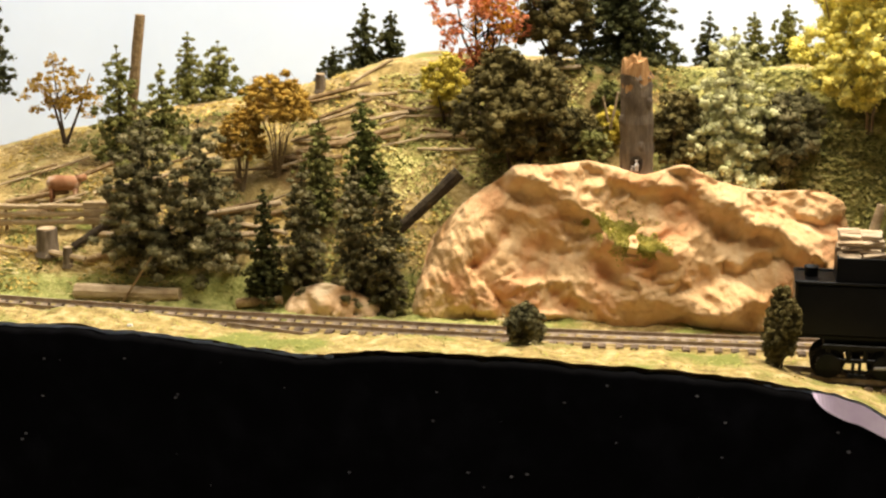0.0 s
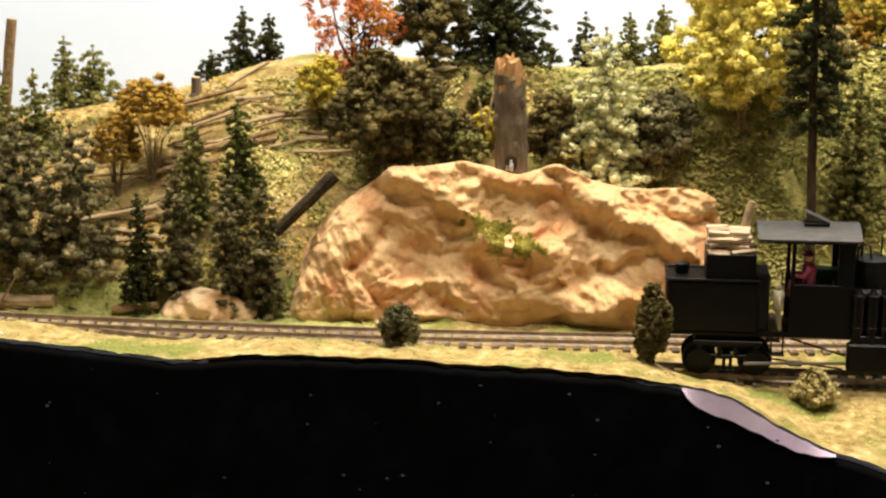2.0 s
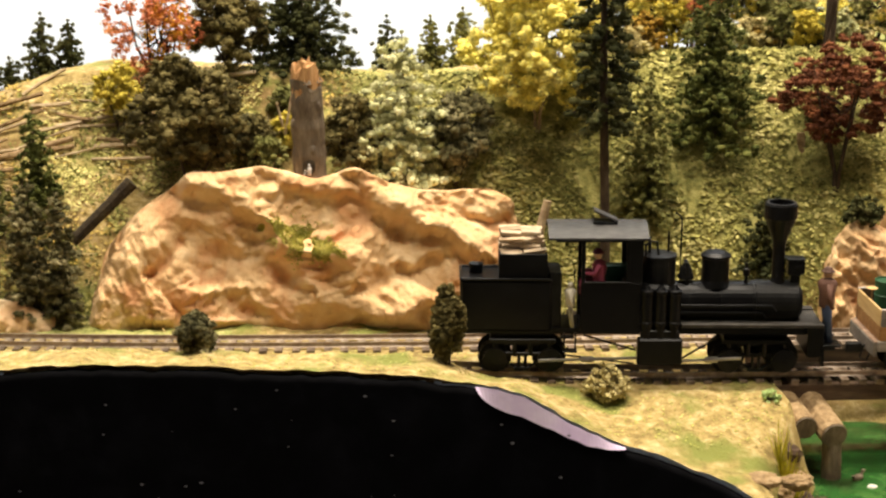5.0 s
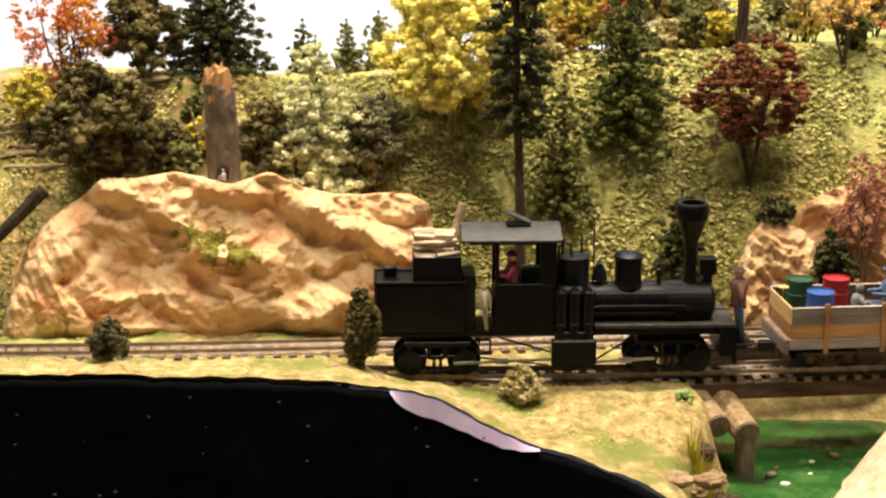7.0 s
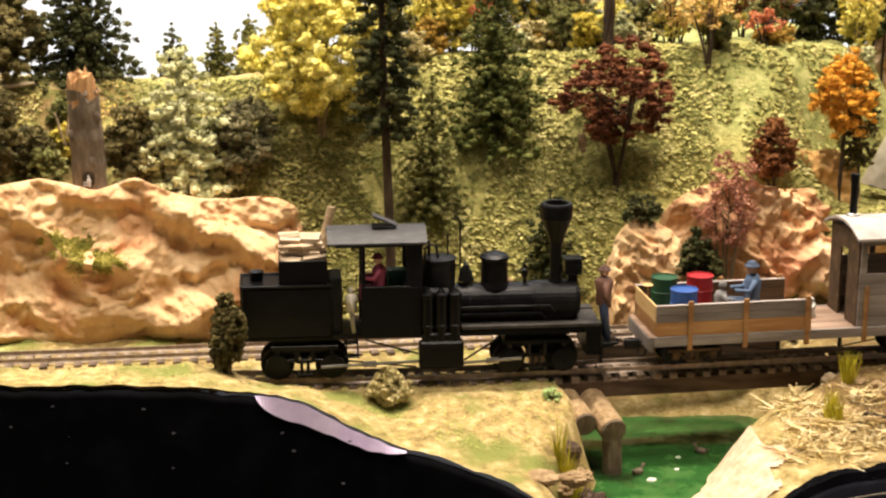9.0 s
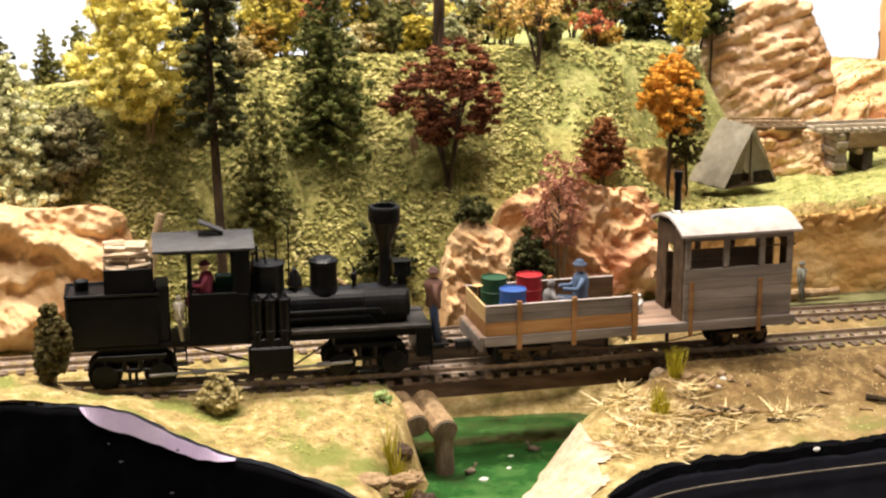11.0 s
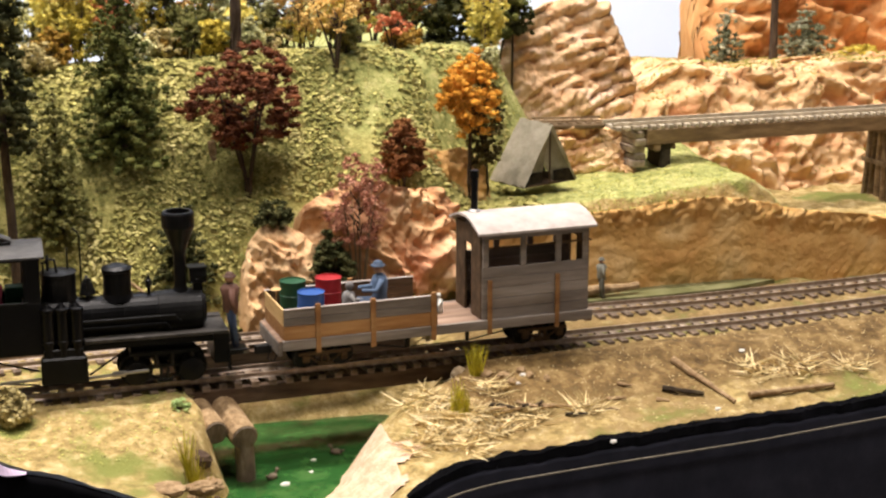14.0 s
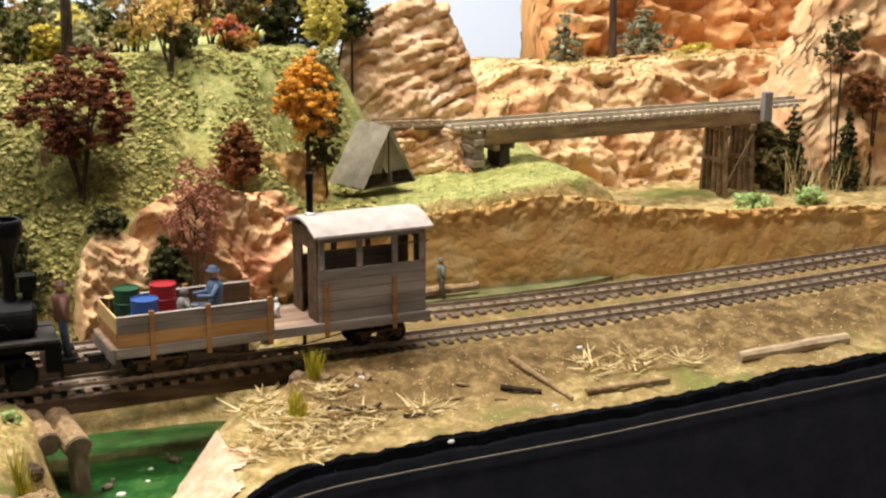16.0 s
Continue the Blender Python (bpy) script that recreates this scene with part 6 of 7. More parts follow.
    k.add("coupler", lambda bm: (box(bm, -13, -2, -2, 2, 4.5, 10.5, 0.6), tube(bm, [(-4, -9, 12), (-7, -10, 4), (-3, -11, 2), (1, -9, 9)], [0.6] * 4, 6)), M_SOOT)
    return k


CAR_X = 0.2143
work_car(CAR_X)
CAR = on_track(CAR_X, CAR_UP * MM)
LOCO = on_track(LOCO_X, LOCO_UP * MM)


def barrel(name, at, colour, label):
    bm = bmesh.new()
    prof = [(0.0074, 0.0), (0.0080, 0.0006), (0.0080, 0.0070), (0.0084, 0.0074), (0.0080, 0.0078), (0.0080, 0.0146), (0.0084, 0.0150), (0.0080, 0.0154), (0.0080, 0.0220), (0.0083, 0.0226),
            (0.0076, 0.0226), (0.0075, 0.0220), (0.0008, 0.0220)]
    prof = [(r * 1.06, h * 1.24) for r, h in prof]
    lathe(bm, prof, (0, 0, 0), "Z", 24)
    ob = part(name, bm, drum_paint("drum_" + name, colour))
    ob.name = "oil_drum"
    ob.matrix_world = CAR @ Matrix.Translation((at[0] * MM, at[1] * MM, 0.0189))
    return tagged(ob, label, "drum", "oil drums in the work car")


barrel("blue", (21, -15, 0), (0.03, 0.09, 0.30), "blue metal oil drum standing in the work car")
barrel("green", (17, 15, 0), (0.02, 0.075, 0.035), "dark green metal oil drum standing in the work car")
barrel("red", (41, 15, 0), (0.33, 0.018, 0.022), "red metal oil drum standing in the work car")


SKIN = ramp_material("painted_skin", [(0.40, 0.22, 0.14), (0.48, 0.28, 0.18), (0.54, 0.33, 0.22)], scale=110, rough=0.7, bump=0.1)


def figurine(m, h, colour, label, lean=0.0, seated=False, name="figurine", legs=None, bald=False):
    """A plain toy figure in one mesh: body, legs, arms, round head and cap, no features."""
    bm = bmesh.new()
    marks = []

    def done(slot):
        marks.append((len(bm.faces), slot))
    if seated:
        lathe(bm, [(0.13 * h, 0.0), (0.17 * h, 0.06 * h), (0.14 * h, 0.26 * h), (0.17 * h, 0.52 * h), (0.13 * h, 0.62 * h), (0.06 * h, 0.67 * h)], (0, 0, 0), "Z", 14)
        for s in (-1, 1):
            tube(bm, [(0, s * 0.15 * h, 0.58 * h), (-0.12 * h, s * 0.19 * h, 0.36 * h), (-0.40 * h, s * 0.12 * h, 0.38 * h)], [0.062 * h, 0.055 * h, 0.040 * h], 8)
        done(0)
        for s in (-1, 1):
            tube(bm, [(0, s * 0.08 * h, 0.09 * h), (-0.40 * h, s * 0.10 * h, 0.14 * h), (-0.44 * h, s * 0.10 * h, -0.12 * h)], [0.085 * h, 0.075 * h, 0.055 * h], 8)
        done(1)
        c, r = Vector((-0.03 * h, 0, 0.79 * h)), 0.105 * h
    else:
        for s in (-1, 1):
            tube(bm, [(0.05 * h, s * 0.06 * h, 0), (0.02 * h, s * 0.055 * h, 0.25 * h), (0, s * 0.045 * h, 0.50 * h)], [0.045 * h, 0.050 * h, 0.062 * h], 8)
        done(1)
        lathe(bm, [(0.095 * h, 0.46 * h), (0.105 * h, 0.52 * h), (0.098 * h, 0.62 * h), (0.130 * h, 0.77 * h), (0.09 * h, 0.82 * h), (0.04 * h, 0.845 * h)], (lean * h * 0.3, 0, 0), "Z", 14)
        for s in (-1, 1):
            tube(bm, [(0.01 * h, s * 0.125 * h, 0.79 * h), (-0.01 * h, s * 0.165 * h, 0.62 * h), (0.05 * h, s * 0.150 * h, 0.47 * h)], [0.044 * h, 0.038 * h, 0.030 * h], 8)
        done(0)
        c, r = Vector((lean * h * 0.3, 0, 0.905 * h)), 0.062 * h
    bmesh.ops.create_icosphere(bm, subdivisions=2, radius=r, matrix=Matrix.Translation(c) @ Matrix.Diagonal((1, 0.9, 1.15, 1)))
    done(2)
    if not bald:
        lathe(bm, [(r * 1.45, r * 0.35), (r * 1.40, r * 0.50), (r * 0.98, r * 0.55), (r * 0.92, r * 1.05), (r * 0.5, r * 1.35)], tuple(c), "Z", 14)
        done(3)
    bm.faces.ensure_lookup_table()
    first = 0
    for last, slot in marks:
        for f in bm.faces[first:last]:
            f.material_index = slot
        first = last
    def cloth(c3):
        return ramp_material("painted_figure", [tuple(0.75 * v for v in c3), c3, tuple(min(1, 1.2 * v) for v in c3)], scale=110, rough=0.7, bump=0.1)
    legs = legs or tuple(0.7 * v for v in colour)
    ob = part(name, bm, cloth(colour), smooth=True)
    for mt in (cloth(legs), cloth(colour) if bald else SKIN, cloth(tuple(0.5 * v for v in colour))):
        ob.data.materials.append(mt)
    ob.matrix_world = m
    return tagged(ob, label, "figurine")


def at_mm(frame_m, x, y, z, turn=0.0):
    return frame_m @ Matrix.Translation((x * MM, y * MM, z * MM)) @ Matrix.Rotation(math.radians(turn), 4, "Z")


def crate(x, y, w, h, label):
    bm = bmesh.new()
    for i in range(3):
        box(bm, -w / 2, w / 2, -w / 2, w / 2, h * i / 3 + 0.0002, h * (i + 1) / 3 - 0.0002, 0.0003)
    ob = part("crate", bm, M_DARKPLANK)
    ob.matrix_world = at_mm(CAR, x, y, 18.9)
    return tagged(ob, label, "crate", "crates in the work car")


crate(71, -2, 0.012, 0.0101, "dark wooden crate used as a seat in the work car")
crate(48, -8, 0.011, 0.0061, "low dark wooden crate in the work car")
figurine(at_mm(CAR, 71, -2, 29), 0.033, (0.10, 0.15, 0.24), "plain blue-grey seated toy figure in the work car", seated=True)
figurine(at_mm(CAR, 48, -8, 25, 180), 0.027, (0.22, 0.21, 0.20), "plain grey seated toy figure in the work car", seated=True, bald=True)
figurine(at_mm(CAR, 114, 2, 18.8), 0.015, (0.7, 0.68, 0.62), "small plain white toy figure on the car deck", seated=True, bald=True)
figurine(at_mm(LOCO, 231.5, -7, 7.0), 0.0485, (0.17, 0.085, 0.06), "plain toy figure in brown and blue at the coupling", legs=(0.06, 0.085, 0.15))
figurine(at_mm(LOCO, 71.5, -11, 16.6), 0.030, (0.55, 0.50, 0.40), "plain pale toy figure standing in the cab gangway", bald=True)
figurine(at_mm(LOCO, 89, -10, 42.0), 0.027, (0.24, 0.04, 0.075), "plain maroon toy figure sitting in the cab", seated=True)

from mathutils.bvhtree import BVHTree

# ---------------------------------------------------------------- trestle, tent and the far shelf
M_CANVAS = ramp_material("grey_canvas", [(0.36, 0.33, 0.235), (0.47, 0.43, 0.32), (0.57, 0.53, 0.41)], scale=90, rough=0.9, bump=0.3)
M_TRESTLE = ramp_material("weathered_trestle_timber", [(0.085, 0.053, 0.026), (0.185, 0.122, 0.062), (0.30, 0.21, 0.115)], scale=160, rough=0.85, bump=0.4, stretch=(0.2, 1, 1), piece=0.25)
M_PALETIE = ramp_material("sunbleached_tie", [(0.34, 0.28, 0.19), (0.48, 0.41, 0.30), (0.60, 0.53, 0.41)], scale=160, rough=0.85, bump=0.3, piece=0.25)
M_GREYPOST = ramp_material("grey_post", [(0.16, 0.15, 0.14), (0.22, 0.21, 0.20), (0.29, 0.28, 0.26)], scale=130, rough=0.85, bump=0.3, stretch=(1, 1, 0.2))

M_CRIB = ramp_material("grey_brown_stone", [(0.16, 0.12, 0.085), (0.27, 0.215, 0.16), (0.40, 0.33, 0.25)], scale=140, rough=0.9, bump=0.8, piece=0.35)
M_DARKPIER = ramp_material("dark_creosoted_timber", [(0.018, 0.013, 0.009), (0.035, 0.026, 0.018), (0.06, 0.045, 0.03)], scale=150, rough=0.9, bump=0.4)


def trestle():
    a, b = Vector((0.516, 1.264, 0.1045)), Vector((0.870, 1.312, 0.0995))
    d = (b - a).normalized()
    ang = math.atan2(d.y, d.x)
    top = empty("trestle", Matrix.Translation(a) @ Matrix.Rotation(ang, 4, "Z") @ Matrix.Rotation(-math.asin(d.z), 4, "Y"), "weathered timber trestle with a light rail deck over the canyon", "trestle")
    ln = (b - a).length

    def add(name, f, mt):
        bm = bmesh.new()
        f(bm)
        return part(name, bm, mt, top)
    for s in (-1, 1):
        add("girder", lambda bm: box(bm, 0.033, 0.305, s * 0.011 - 0.003, s * 0.011 + 0.003, -0.0155, -0.0035, 0.0004), M_TRESTLE)
        add("rail", lambda bm: box(bm, 0.004, ln, s * 0.0082 - 0.0008, s * 0.0082 + 0.0008, 0.0, 0.0028), M_PALETIE)

    bm = bmesh.new()
    box(bm, -0.0022, 0.0022, -0.0142, 0.0142, -0.0030, 0.0, 0.0003)
    me = bpy.data.meshes.new("tie")
    bm.to_mesh(me)
    bm.free()
    me.materials.append(M_PALETIE)
    for i in range(int(ln / 0.0078) - 1):
        ob = new("tie", me)
        ob.parent = top
        ob.location = (0.008 + i * 0.0078, 0, 0)
    for x, foot, n in ((0.268, -0.078, 5), (0.296, -0.078, 5)):
        add("cap", lambda bm: box(bm, x - 0.003, x + 0.003, -0.017, 0.017, -0.0205, -0.0155, 0.0004), M_TRESTLE)
        for i in range(n):
            y = -0.014 + 0.028 * i / (n - 1)
            add("post", lambda bm: rod(bm, (x, y * 1.25, foot), (x, y, -0.0205), 0.0026, 0.0024, 8), M_TRESTLE)
        if n > 2:
            add("brace", lambda bm: box(bm, x - 0.0042, x - 0.003, -0.019, 0.019, -0.048, -0.044), M_TRESTLE)
    for y in (-0.016, 0.016):
        add("sway_brace", lambda bm: rod(bm, (0.268, y, -0.07), (0.296, y, -0.024), 0.0014, seg=6), M_TRESTLE)
    add("marker_post", lambda bm: box(bm, 0.300, 0.309, -0.0245, -0.0185, -0.012, 0.0135, 0.0006), M_GREYPOST)
    add("abutment_pier", lambda bm: box(bm, 0.0475, 0.0565, -0.012, 0.012, -0.036, -0.0155, 0.0008), M_DARKPIER)
    add("bearing_block", lambda bm: box(bm, 0.0405, 0.0465, -0.0135, 0.0135, -0.0215, -0.0155, 0.0010), M_TRESTLE)
    add("bearing_block", lambda bm: box(bm, 0.0570, 0.0600, -0.0135, 0.0135, -0.0205, -0.0155, 0.0008), M_TRESTLE)
    for k, (x, w, z) in enumerate(((0.0275, 0.0058, -0.034), (0.0285, 0.0054, -0.0285), (0.0275, 0.0062, -0.0225), (0.0290, 0.0056, -0.0165), (0.0275, 0.0050, -0.0105), (0.0265, 0.0052, -0.0062))):
        add("crib_stone", lambda bm: box(bm, x - w, x + w, -0.0125 + 0.001 * (k % 3), 0.012, z, z + 0.0058, 0.0009), M_CRIB)
    return top


trestle()


def approach_track():
    """The short ballasted track that leads onto the trestle over the layered rock."""
    top = empty("approach_track", Matrix.Translation((0.466, 1.290, 0.1045)) @ Matrix.Rotation(-0.12, 4, "Z"), "short weathered track on the rock leading to the trestle", "track")
    bm = bmesh.new()
    box(bm, 0.0, 0.056, -0.0125, 0.0125, -0.004, 0.0, 0.001)
    part("roadbed", bm, M_TRESTLE, top)
    for s in (-1, 1):
        bm = bmesh.new()
        box(bm, 0.0, 0.056, s * 0.0082 - 0.0006, s * 0.0082 + 0.0006, 0.001, 0.0026)
        part("rail", bm, M_TRESTLE, top)
    for i in range(7):
        bm = bmesh.new()
        box(bm, 0.002 + i * 0.0078, 0.0064 + i * 0.0078, -0.0115, 0.0115, -0.001, 0.0012, 0.0003)
        part("tie", bm, M_TRESTLE, top)
    return top


approach_track()


# ---------------------------------------------------------------- logs, sticks and stones
M_LOGPALE = ramp_material("pale_bare_wood", [(0.26, 0.18, 0.10), (0.44, 0.33, 0.20), (0.60, 0.48, 0.32)], scale=200, rough=0.85, bump=0.5, stretch=(0.3, 0.3, 1))
M_LOGDARK = ramp_material("mossy_bark_and_shade", [(0.018, 0.012, 0.007), (0.04, 0.028, 0.016), (0.08, 0.06, 0.03)], scale=180, rough=0.95, bump=0.8)
M_LOGTAN = ramp_material("tan_bark", [(0.16, 0.10, 0.05), (0.30, 0.20, 0.10), (0.45, 0.32, 0.18)], scale=200, rough=0.9, bump=0.6)
M_STUMP = ramp_material("grey_trunk_bark", [(0.07, 0.05, 0.034), (0.15, 0.115, 0.08), (0.26, 0.205, 0.15)], scale=130, rough=0.9, bump=0.9, bump_scale=300, stretch=(1, 1, 0.35))
M_SPLINTER = ramp_material("torn_orange_wood", [(0.26, 0.12, 0.045), (0.46, 0.25, 0.10), (0.62, 0.40, 0.20)], scale=200, rough=0.85, bump=0.6, stretch=(1, 1, 0.2))


def log(name, a, b, r, mt, label, r2=None, category="log", bend=0.0, group=""):
    a, b = Vector(a), Vector(b)
    r2 = r if r2 is None else r2
    bm = bmesh.new()
    n = 7
    pts, rad = [], []
    side = Vector((-(b - a).y, (b - a).x, 0)).normalized()
    for i in range(n + 1):
        f = i / n
        w = noise.noise(Vector((a.x * 90 + f * 5, a.y * 90, 1)))
        pts.append(a + (b - a) * f + side * (bend * math.sin(math.pi * f) + 0.15 * r * w) + Vector((0, 0, 0.12 * r * w)))
        rad.append((r + (r2 - r) * f) * (1 + 0.12 * w))
    tube(bm, pts, rad, 9 if r > 0.002 else 6)
    return tagged(part(name, bm, mt, smooth=False), label, category, group)


def stone(x, y, size, mt, label, z=None, seed=1.0, name="stone"):
    bm = bmesh.new()
    blob(bm, (0, 0, 0), size, 0.28, seed=seed, sub=3)
    ob = part(name, bm, mt)
    ob.matrix_world = Matrix.Translation((x, y, (on_ground(x, y) if z is None else z) + size[2] * 0.3))
    return tagged(ob, label, "stone")


def grounded(x, y, up=0.0):
    return (x, y, on_ground(x, y) + up)


log("fallen_log", (-0.316, 1.128, 0.050), (-0.275, 1.140, 0.090), 0.0042, M_LOGDARK, "dark mossy fallen log leaning on the slope", 0.0050)
log("fallen_log", grounded(-0.549, 1.100, 0.006), grounded(-0.470, 1.099, 0.004), 0.0062, M_LOGPALE, "thick tan fallen log beside the far track", 0.0048)
log("fallen_log", grounded(-0.428, 1.100, 0.004), grounded(-0.395, 1.102, 0.006), 0.0036, M_LOGTAN, "brown fallen log end beside the far track", 0.0030)
log("dead_branch", grounded(-0.512, 1.092, 0.0), (-0.484, 1.092, 0.036), 0.0010, M_LOGTAN, "thin dead branch sticking up by the log", 0.0005, "stick")
log("bare_pole", (-0.560, 1.245, 0.09), (-0.549, 1.250, 0.181), 0.0045, M_LOGTAN, "tall bare brown trunk among the conifers", 0.0040, "trunk")
log("dead_snag", (-0.0052, 1.141, 0.001), (0.0138, 1.146, 0.079), 0.0052, M_LOGPALE, "pale leaning dead snag on the leafy slope", 0.0030, "trunk")
log("driftwood_log", grounded(0.640, 0.986, 0.003), grounded(0.735, 1.003, 0.004), 0.0040, M_LOGPALE, "pale peeled log lying on the sandy bank", 0.0050)
log("stick", grounded(0.4785, 1.006, 0.002), grounded(0.501, 0.953, 0.002), 0.0026, M_LOGTAN, "broken brown stick on the sandy bank", 0.0012, "stick")
log("stick", grounded(0.5125, 0.9565, 0.002), grounded(0.576, 0.9645, 0.002), 0.0021, M_LOGTAN, "straight brown stick on the sandy bank", 0.0016, "stick")
log("stick", grounded(0.460, 0.9765, 0.002), grounded(0.484, 0.964, 0.002), 0.0020, M_LOGDARK, "dark stick on the sandy bank", 0.0014, "stick")
for xa, ya, xb, yb, r in ((0.420, 0.972, 0.432, 0.968, 0.0016), (0.402, 0.962, 0.422, 0.953, 0.0014), (0.452, 0.966, 0.460, 0.963, 0.0017), (0.432, 0.985, 0.440, 0.980, 0.0013), (0.385, 0.950, 0.398, 0.944, 0.0012), (0.372, 0.962, 0.392, 0.957, 0.0015)):
    log("bark_splinter", grounded(xa, ya, 0.001), grounded(xb, yb, 0.0015), r, (M_LOGTAN, M_LOGDARK)[int(xa * 1000) % 2], "short bark splinter lying on the sandy bank", 0.0006, "stick", 0.0, "bark splinters on the bank")
log("floating_log", (0.448, 1.140, 0.003), (0.504, 1.143, 0.005), 0.0042, M_LOGTAN, "tan log floating below the orange bank", 0.003)
log("trackside_log", grounded(0.028, 1.138, 0.002), grounded(0.050, 1.140, 0.002), 0.0032, M_LOGDARK, "dark log end beside the far track", 0.003)
log("trackside_log", grounded(0.066, 1.136, 0.002), grounded(0.098, 1.130, 0.002), 0.0038, M_LOGDARK, "short dark log beside the far track", 0.0034)
log("snag_stub", (0.2005, 1.218, 0.085), (0.1985, 1.222, 0.114), 0.0036, M_LOGTAN, "short broken snag on the leafy slope", 0.0030, "trunk")
log("bleached_stick", grounded(0.116, 1.152, 0.010), grounded(0.158, 1.130, 0.003), 0.0016, M_LOGPALE, "bleached stick at the foot of the slope", 0.0008, "stick")
log("bleached_stick", grounded(0.132, 1.165, 0.012), grounded(0.176, 1.138, 0.004), 0.0012, M_LOGTAN, "thin stick at the foot of the slope", 0.0008, "stick")
log("fallen_branch", (0.160, 1.290, 0.150), (0.206, 1.283, 0.158), 0.0024, M_LOGPALE, "pale fallen branch high on the green slope", 0.0014, "stick")
def pile_log(a, b, r, pile):
    """A sawn log jutting from under the bridge end, with its dark end face and the pile that holds it."""
    a, b = Vector(a), Vector(b)
    top = empty("culvert_log", Matrix.Identity(4), "round bark log with dark sawn end under the bridge", "log", "bridge end logs")
    d = (b - a).normalized()
    bm = bmesh.new()
    tube(bm, [a, a + (b - a) * 0.5, b], [r, r * 1.03, r], 14)
    part("bark", bm, M_LOGTAN, top)
    bm = bmesh.new()
    rod(bm, b + d * 0.0002, b + d * 0.0012, r * 0.94, r * 0.90, 14)
    part("end_face", bm, M_STUMP, top, "dark grey sawn end")
    if pile:
        bm = bmesh.new()
        tube(bm, [(b.x + 0.001, b.y + 0.006, -0.064), (b.x, b.y + 0.006, b.z - r * 0.6)], [r * 0.75, r * 0.7], 12)
        part("support_post", bm, M_STUMP, top)


pile_log((0.160, 1.025, -0.0165), (0.1695, 0.980, -0.0225), 0.0078, False)
pile_log((0.176, 1.025, -0.0175), (0.1870, 0.978, -0.0265), 0.0086, True)
log("culvert_log", (0.334, 1.024, -0.0125), (0.344, 0.998, -0.017), 0.0062, M_LOGPALE, "pale sawn log under the bridge end", 0.006, "log", 0.0, "bridge end logs")
for q in range(6):
    stone(0.348 + 0.007 * q + 0.003 * (q % 2), 1.004 - 0.006 * (q % 3), (0.0048 - 0.0006 * q, 0.0034, 0.0024 + 0.0004 * (q % 2)), M_LOGTAN, "dark bark chunk beside the bridge end", seed=7.0 + q, name="bark_chunk")
for dx, dz in ((-0.006, 0.022), (0.005, 0.026)):
    log("white_fork", (-0.176, 1.205, 0.112), (-0.176 + dx, 1.205, 0.114 + dz), 0.0012, M_LOGPALE, "bleached forked twig above the rock", 0.0008, "twig")

def tent():
    top = empty("tent", Matrix.Translation((0.4556, 1.2087, 0.0715)) @ Matrix.Rotation(math.radians(23), 4, "Z"), "grey canvas ridge tent pitched open on the shelf", "tent")
    w, h, ln, t = 0.0265, 0.046, 0.040, 0.0008

    def sheet(bm, pts):
        n = 7
        grid = []
        for i in range(n + 1):
            row = []
            for j in range(n + 1):
                u, v = i / n, j / n
                p = (Vector(pts[0]) * (1 - u) + Vector(pts[1]) * u) * (1 - v) + (Vector(pts[3]) * (1 - u) + Vector(pts[2]) * u) * v
                sag = 0.0022 * math.sin(math.pi * u) * math.sin(math.pi * v) + 0.0006 * math.sin(u * 17 + v * 9)
                row.append(bm.verts.new(p + Vector((0, 0, -sag))))
            grid.append(row)
        for i in range(n):
            for j in range(n):
                bm.faces.new((grid[i][j], grid[i + 1][j], grid[i + 1][j + 1], grid[i][j + 1]))
        bmesh.ops.solidify(bm, geom=bm.faces[:], thickness=t)
    for s in (-1, 1):
        bm = bmesh.new()
        sheet(bm, [(s * w, 0, 0.0), (s * (w + 0.002), ln, 0.0), (0, ln - 0.002, h), (0, -0.001, h)])
        part("roof_sheet", bm, M_CANVAS, top)
    # back wall coloured dark for the shade inside the tent
    bm = bmesh.new()
    bm.faces.new([bm.verts.new(p) for p in ((-w, ln - 0.003, 0), (w, ln - 0.003, 0), (0, ln - 0.004, h - 0.001))])
    bmesh.ops.solidify(bm, geom=bm.faces[:], thickness=t)
    part("back_wall", bm, M_LOGDARK, top)
    for s in (-1, 1):
        bm = bmesh.new()
        bm.faces.new([bm.verts.new(p) for p in ((s * w * 0.97, 0.0025, 0.0), (s * w * 0.20, 0.006, 0.0), (s * w * 0.02, 0.005, h * 0.62), (0, 0.003, h - 0.002))])
        bmesh.ops.solidify(bm, geom=bm.faces[:], thickness=t)
        part("door_flap", bm, M_CANVAS, top)
        # dark panel over the flap's foot, standing in for the shaded opening
        bm = bmesh.new()
        bm.faces.new([bm.verts.new(p) for p in ((s * w * 0.94, 0.0012, 0.0), (s * w * 0.22, 0.0042, 0.0), (s * w * 0.20, 0.0042, h * 0.20), (s * w * 0.74, 0.0020, h * 0.21))])
        bmesh.ops.solidify(bm, geom=bm.faces[:], thickness=t)
        part("opening_shade", bm, M_LOGDARK, top, "dark strip for the shaded opening")
    bm = bmesh.new()
    rod(bm, (0, 0.002, 0), (0, 0.002, h), 0.0007, seg=7)
    part("tent_pole", bm, M_TIMBER, top)
    # dark groundsheet, its colour standing for the shaded interior
    bm = bmesh.new()
    box(bm, -w, w, 0.002, ln - 0.004, -0.001, 0.0006)
    part("groundsheet", bm, M_TIMBER, top)
    return top


tent()


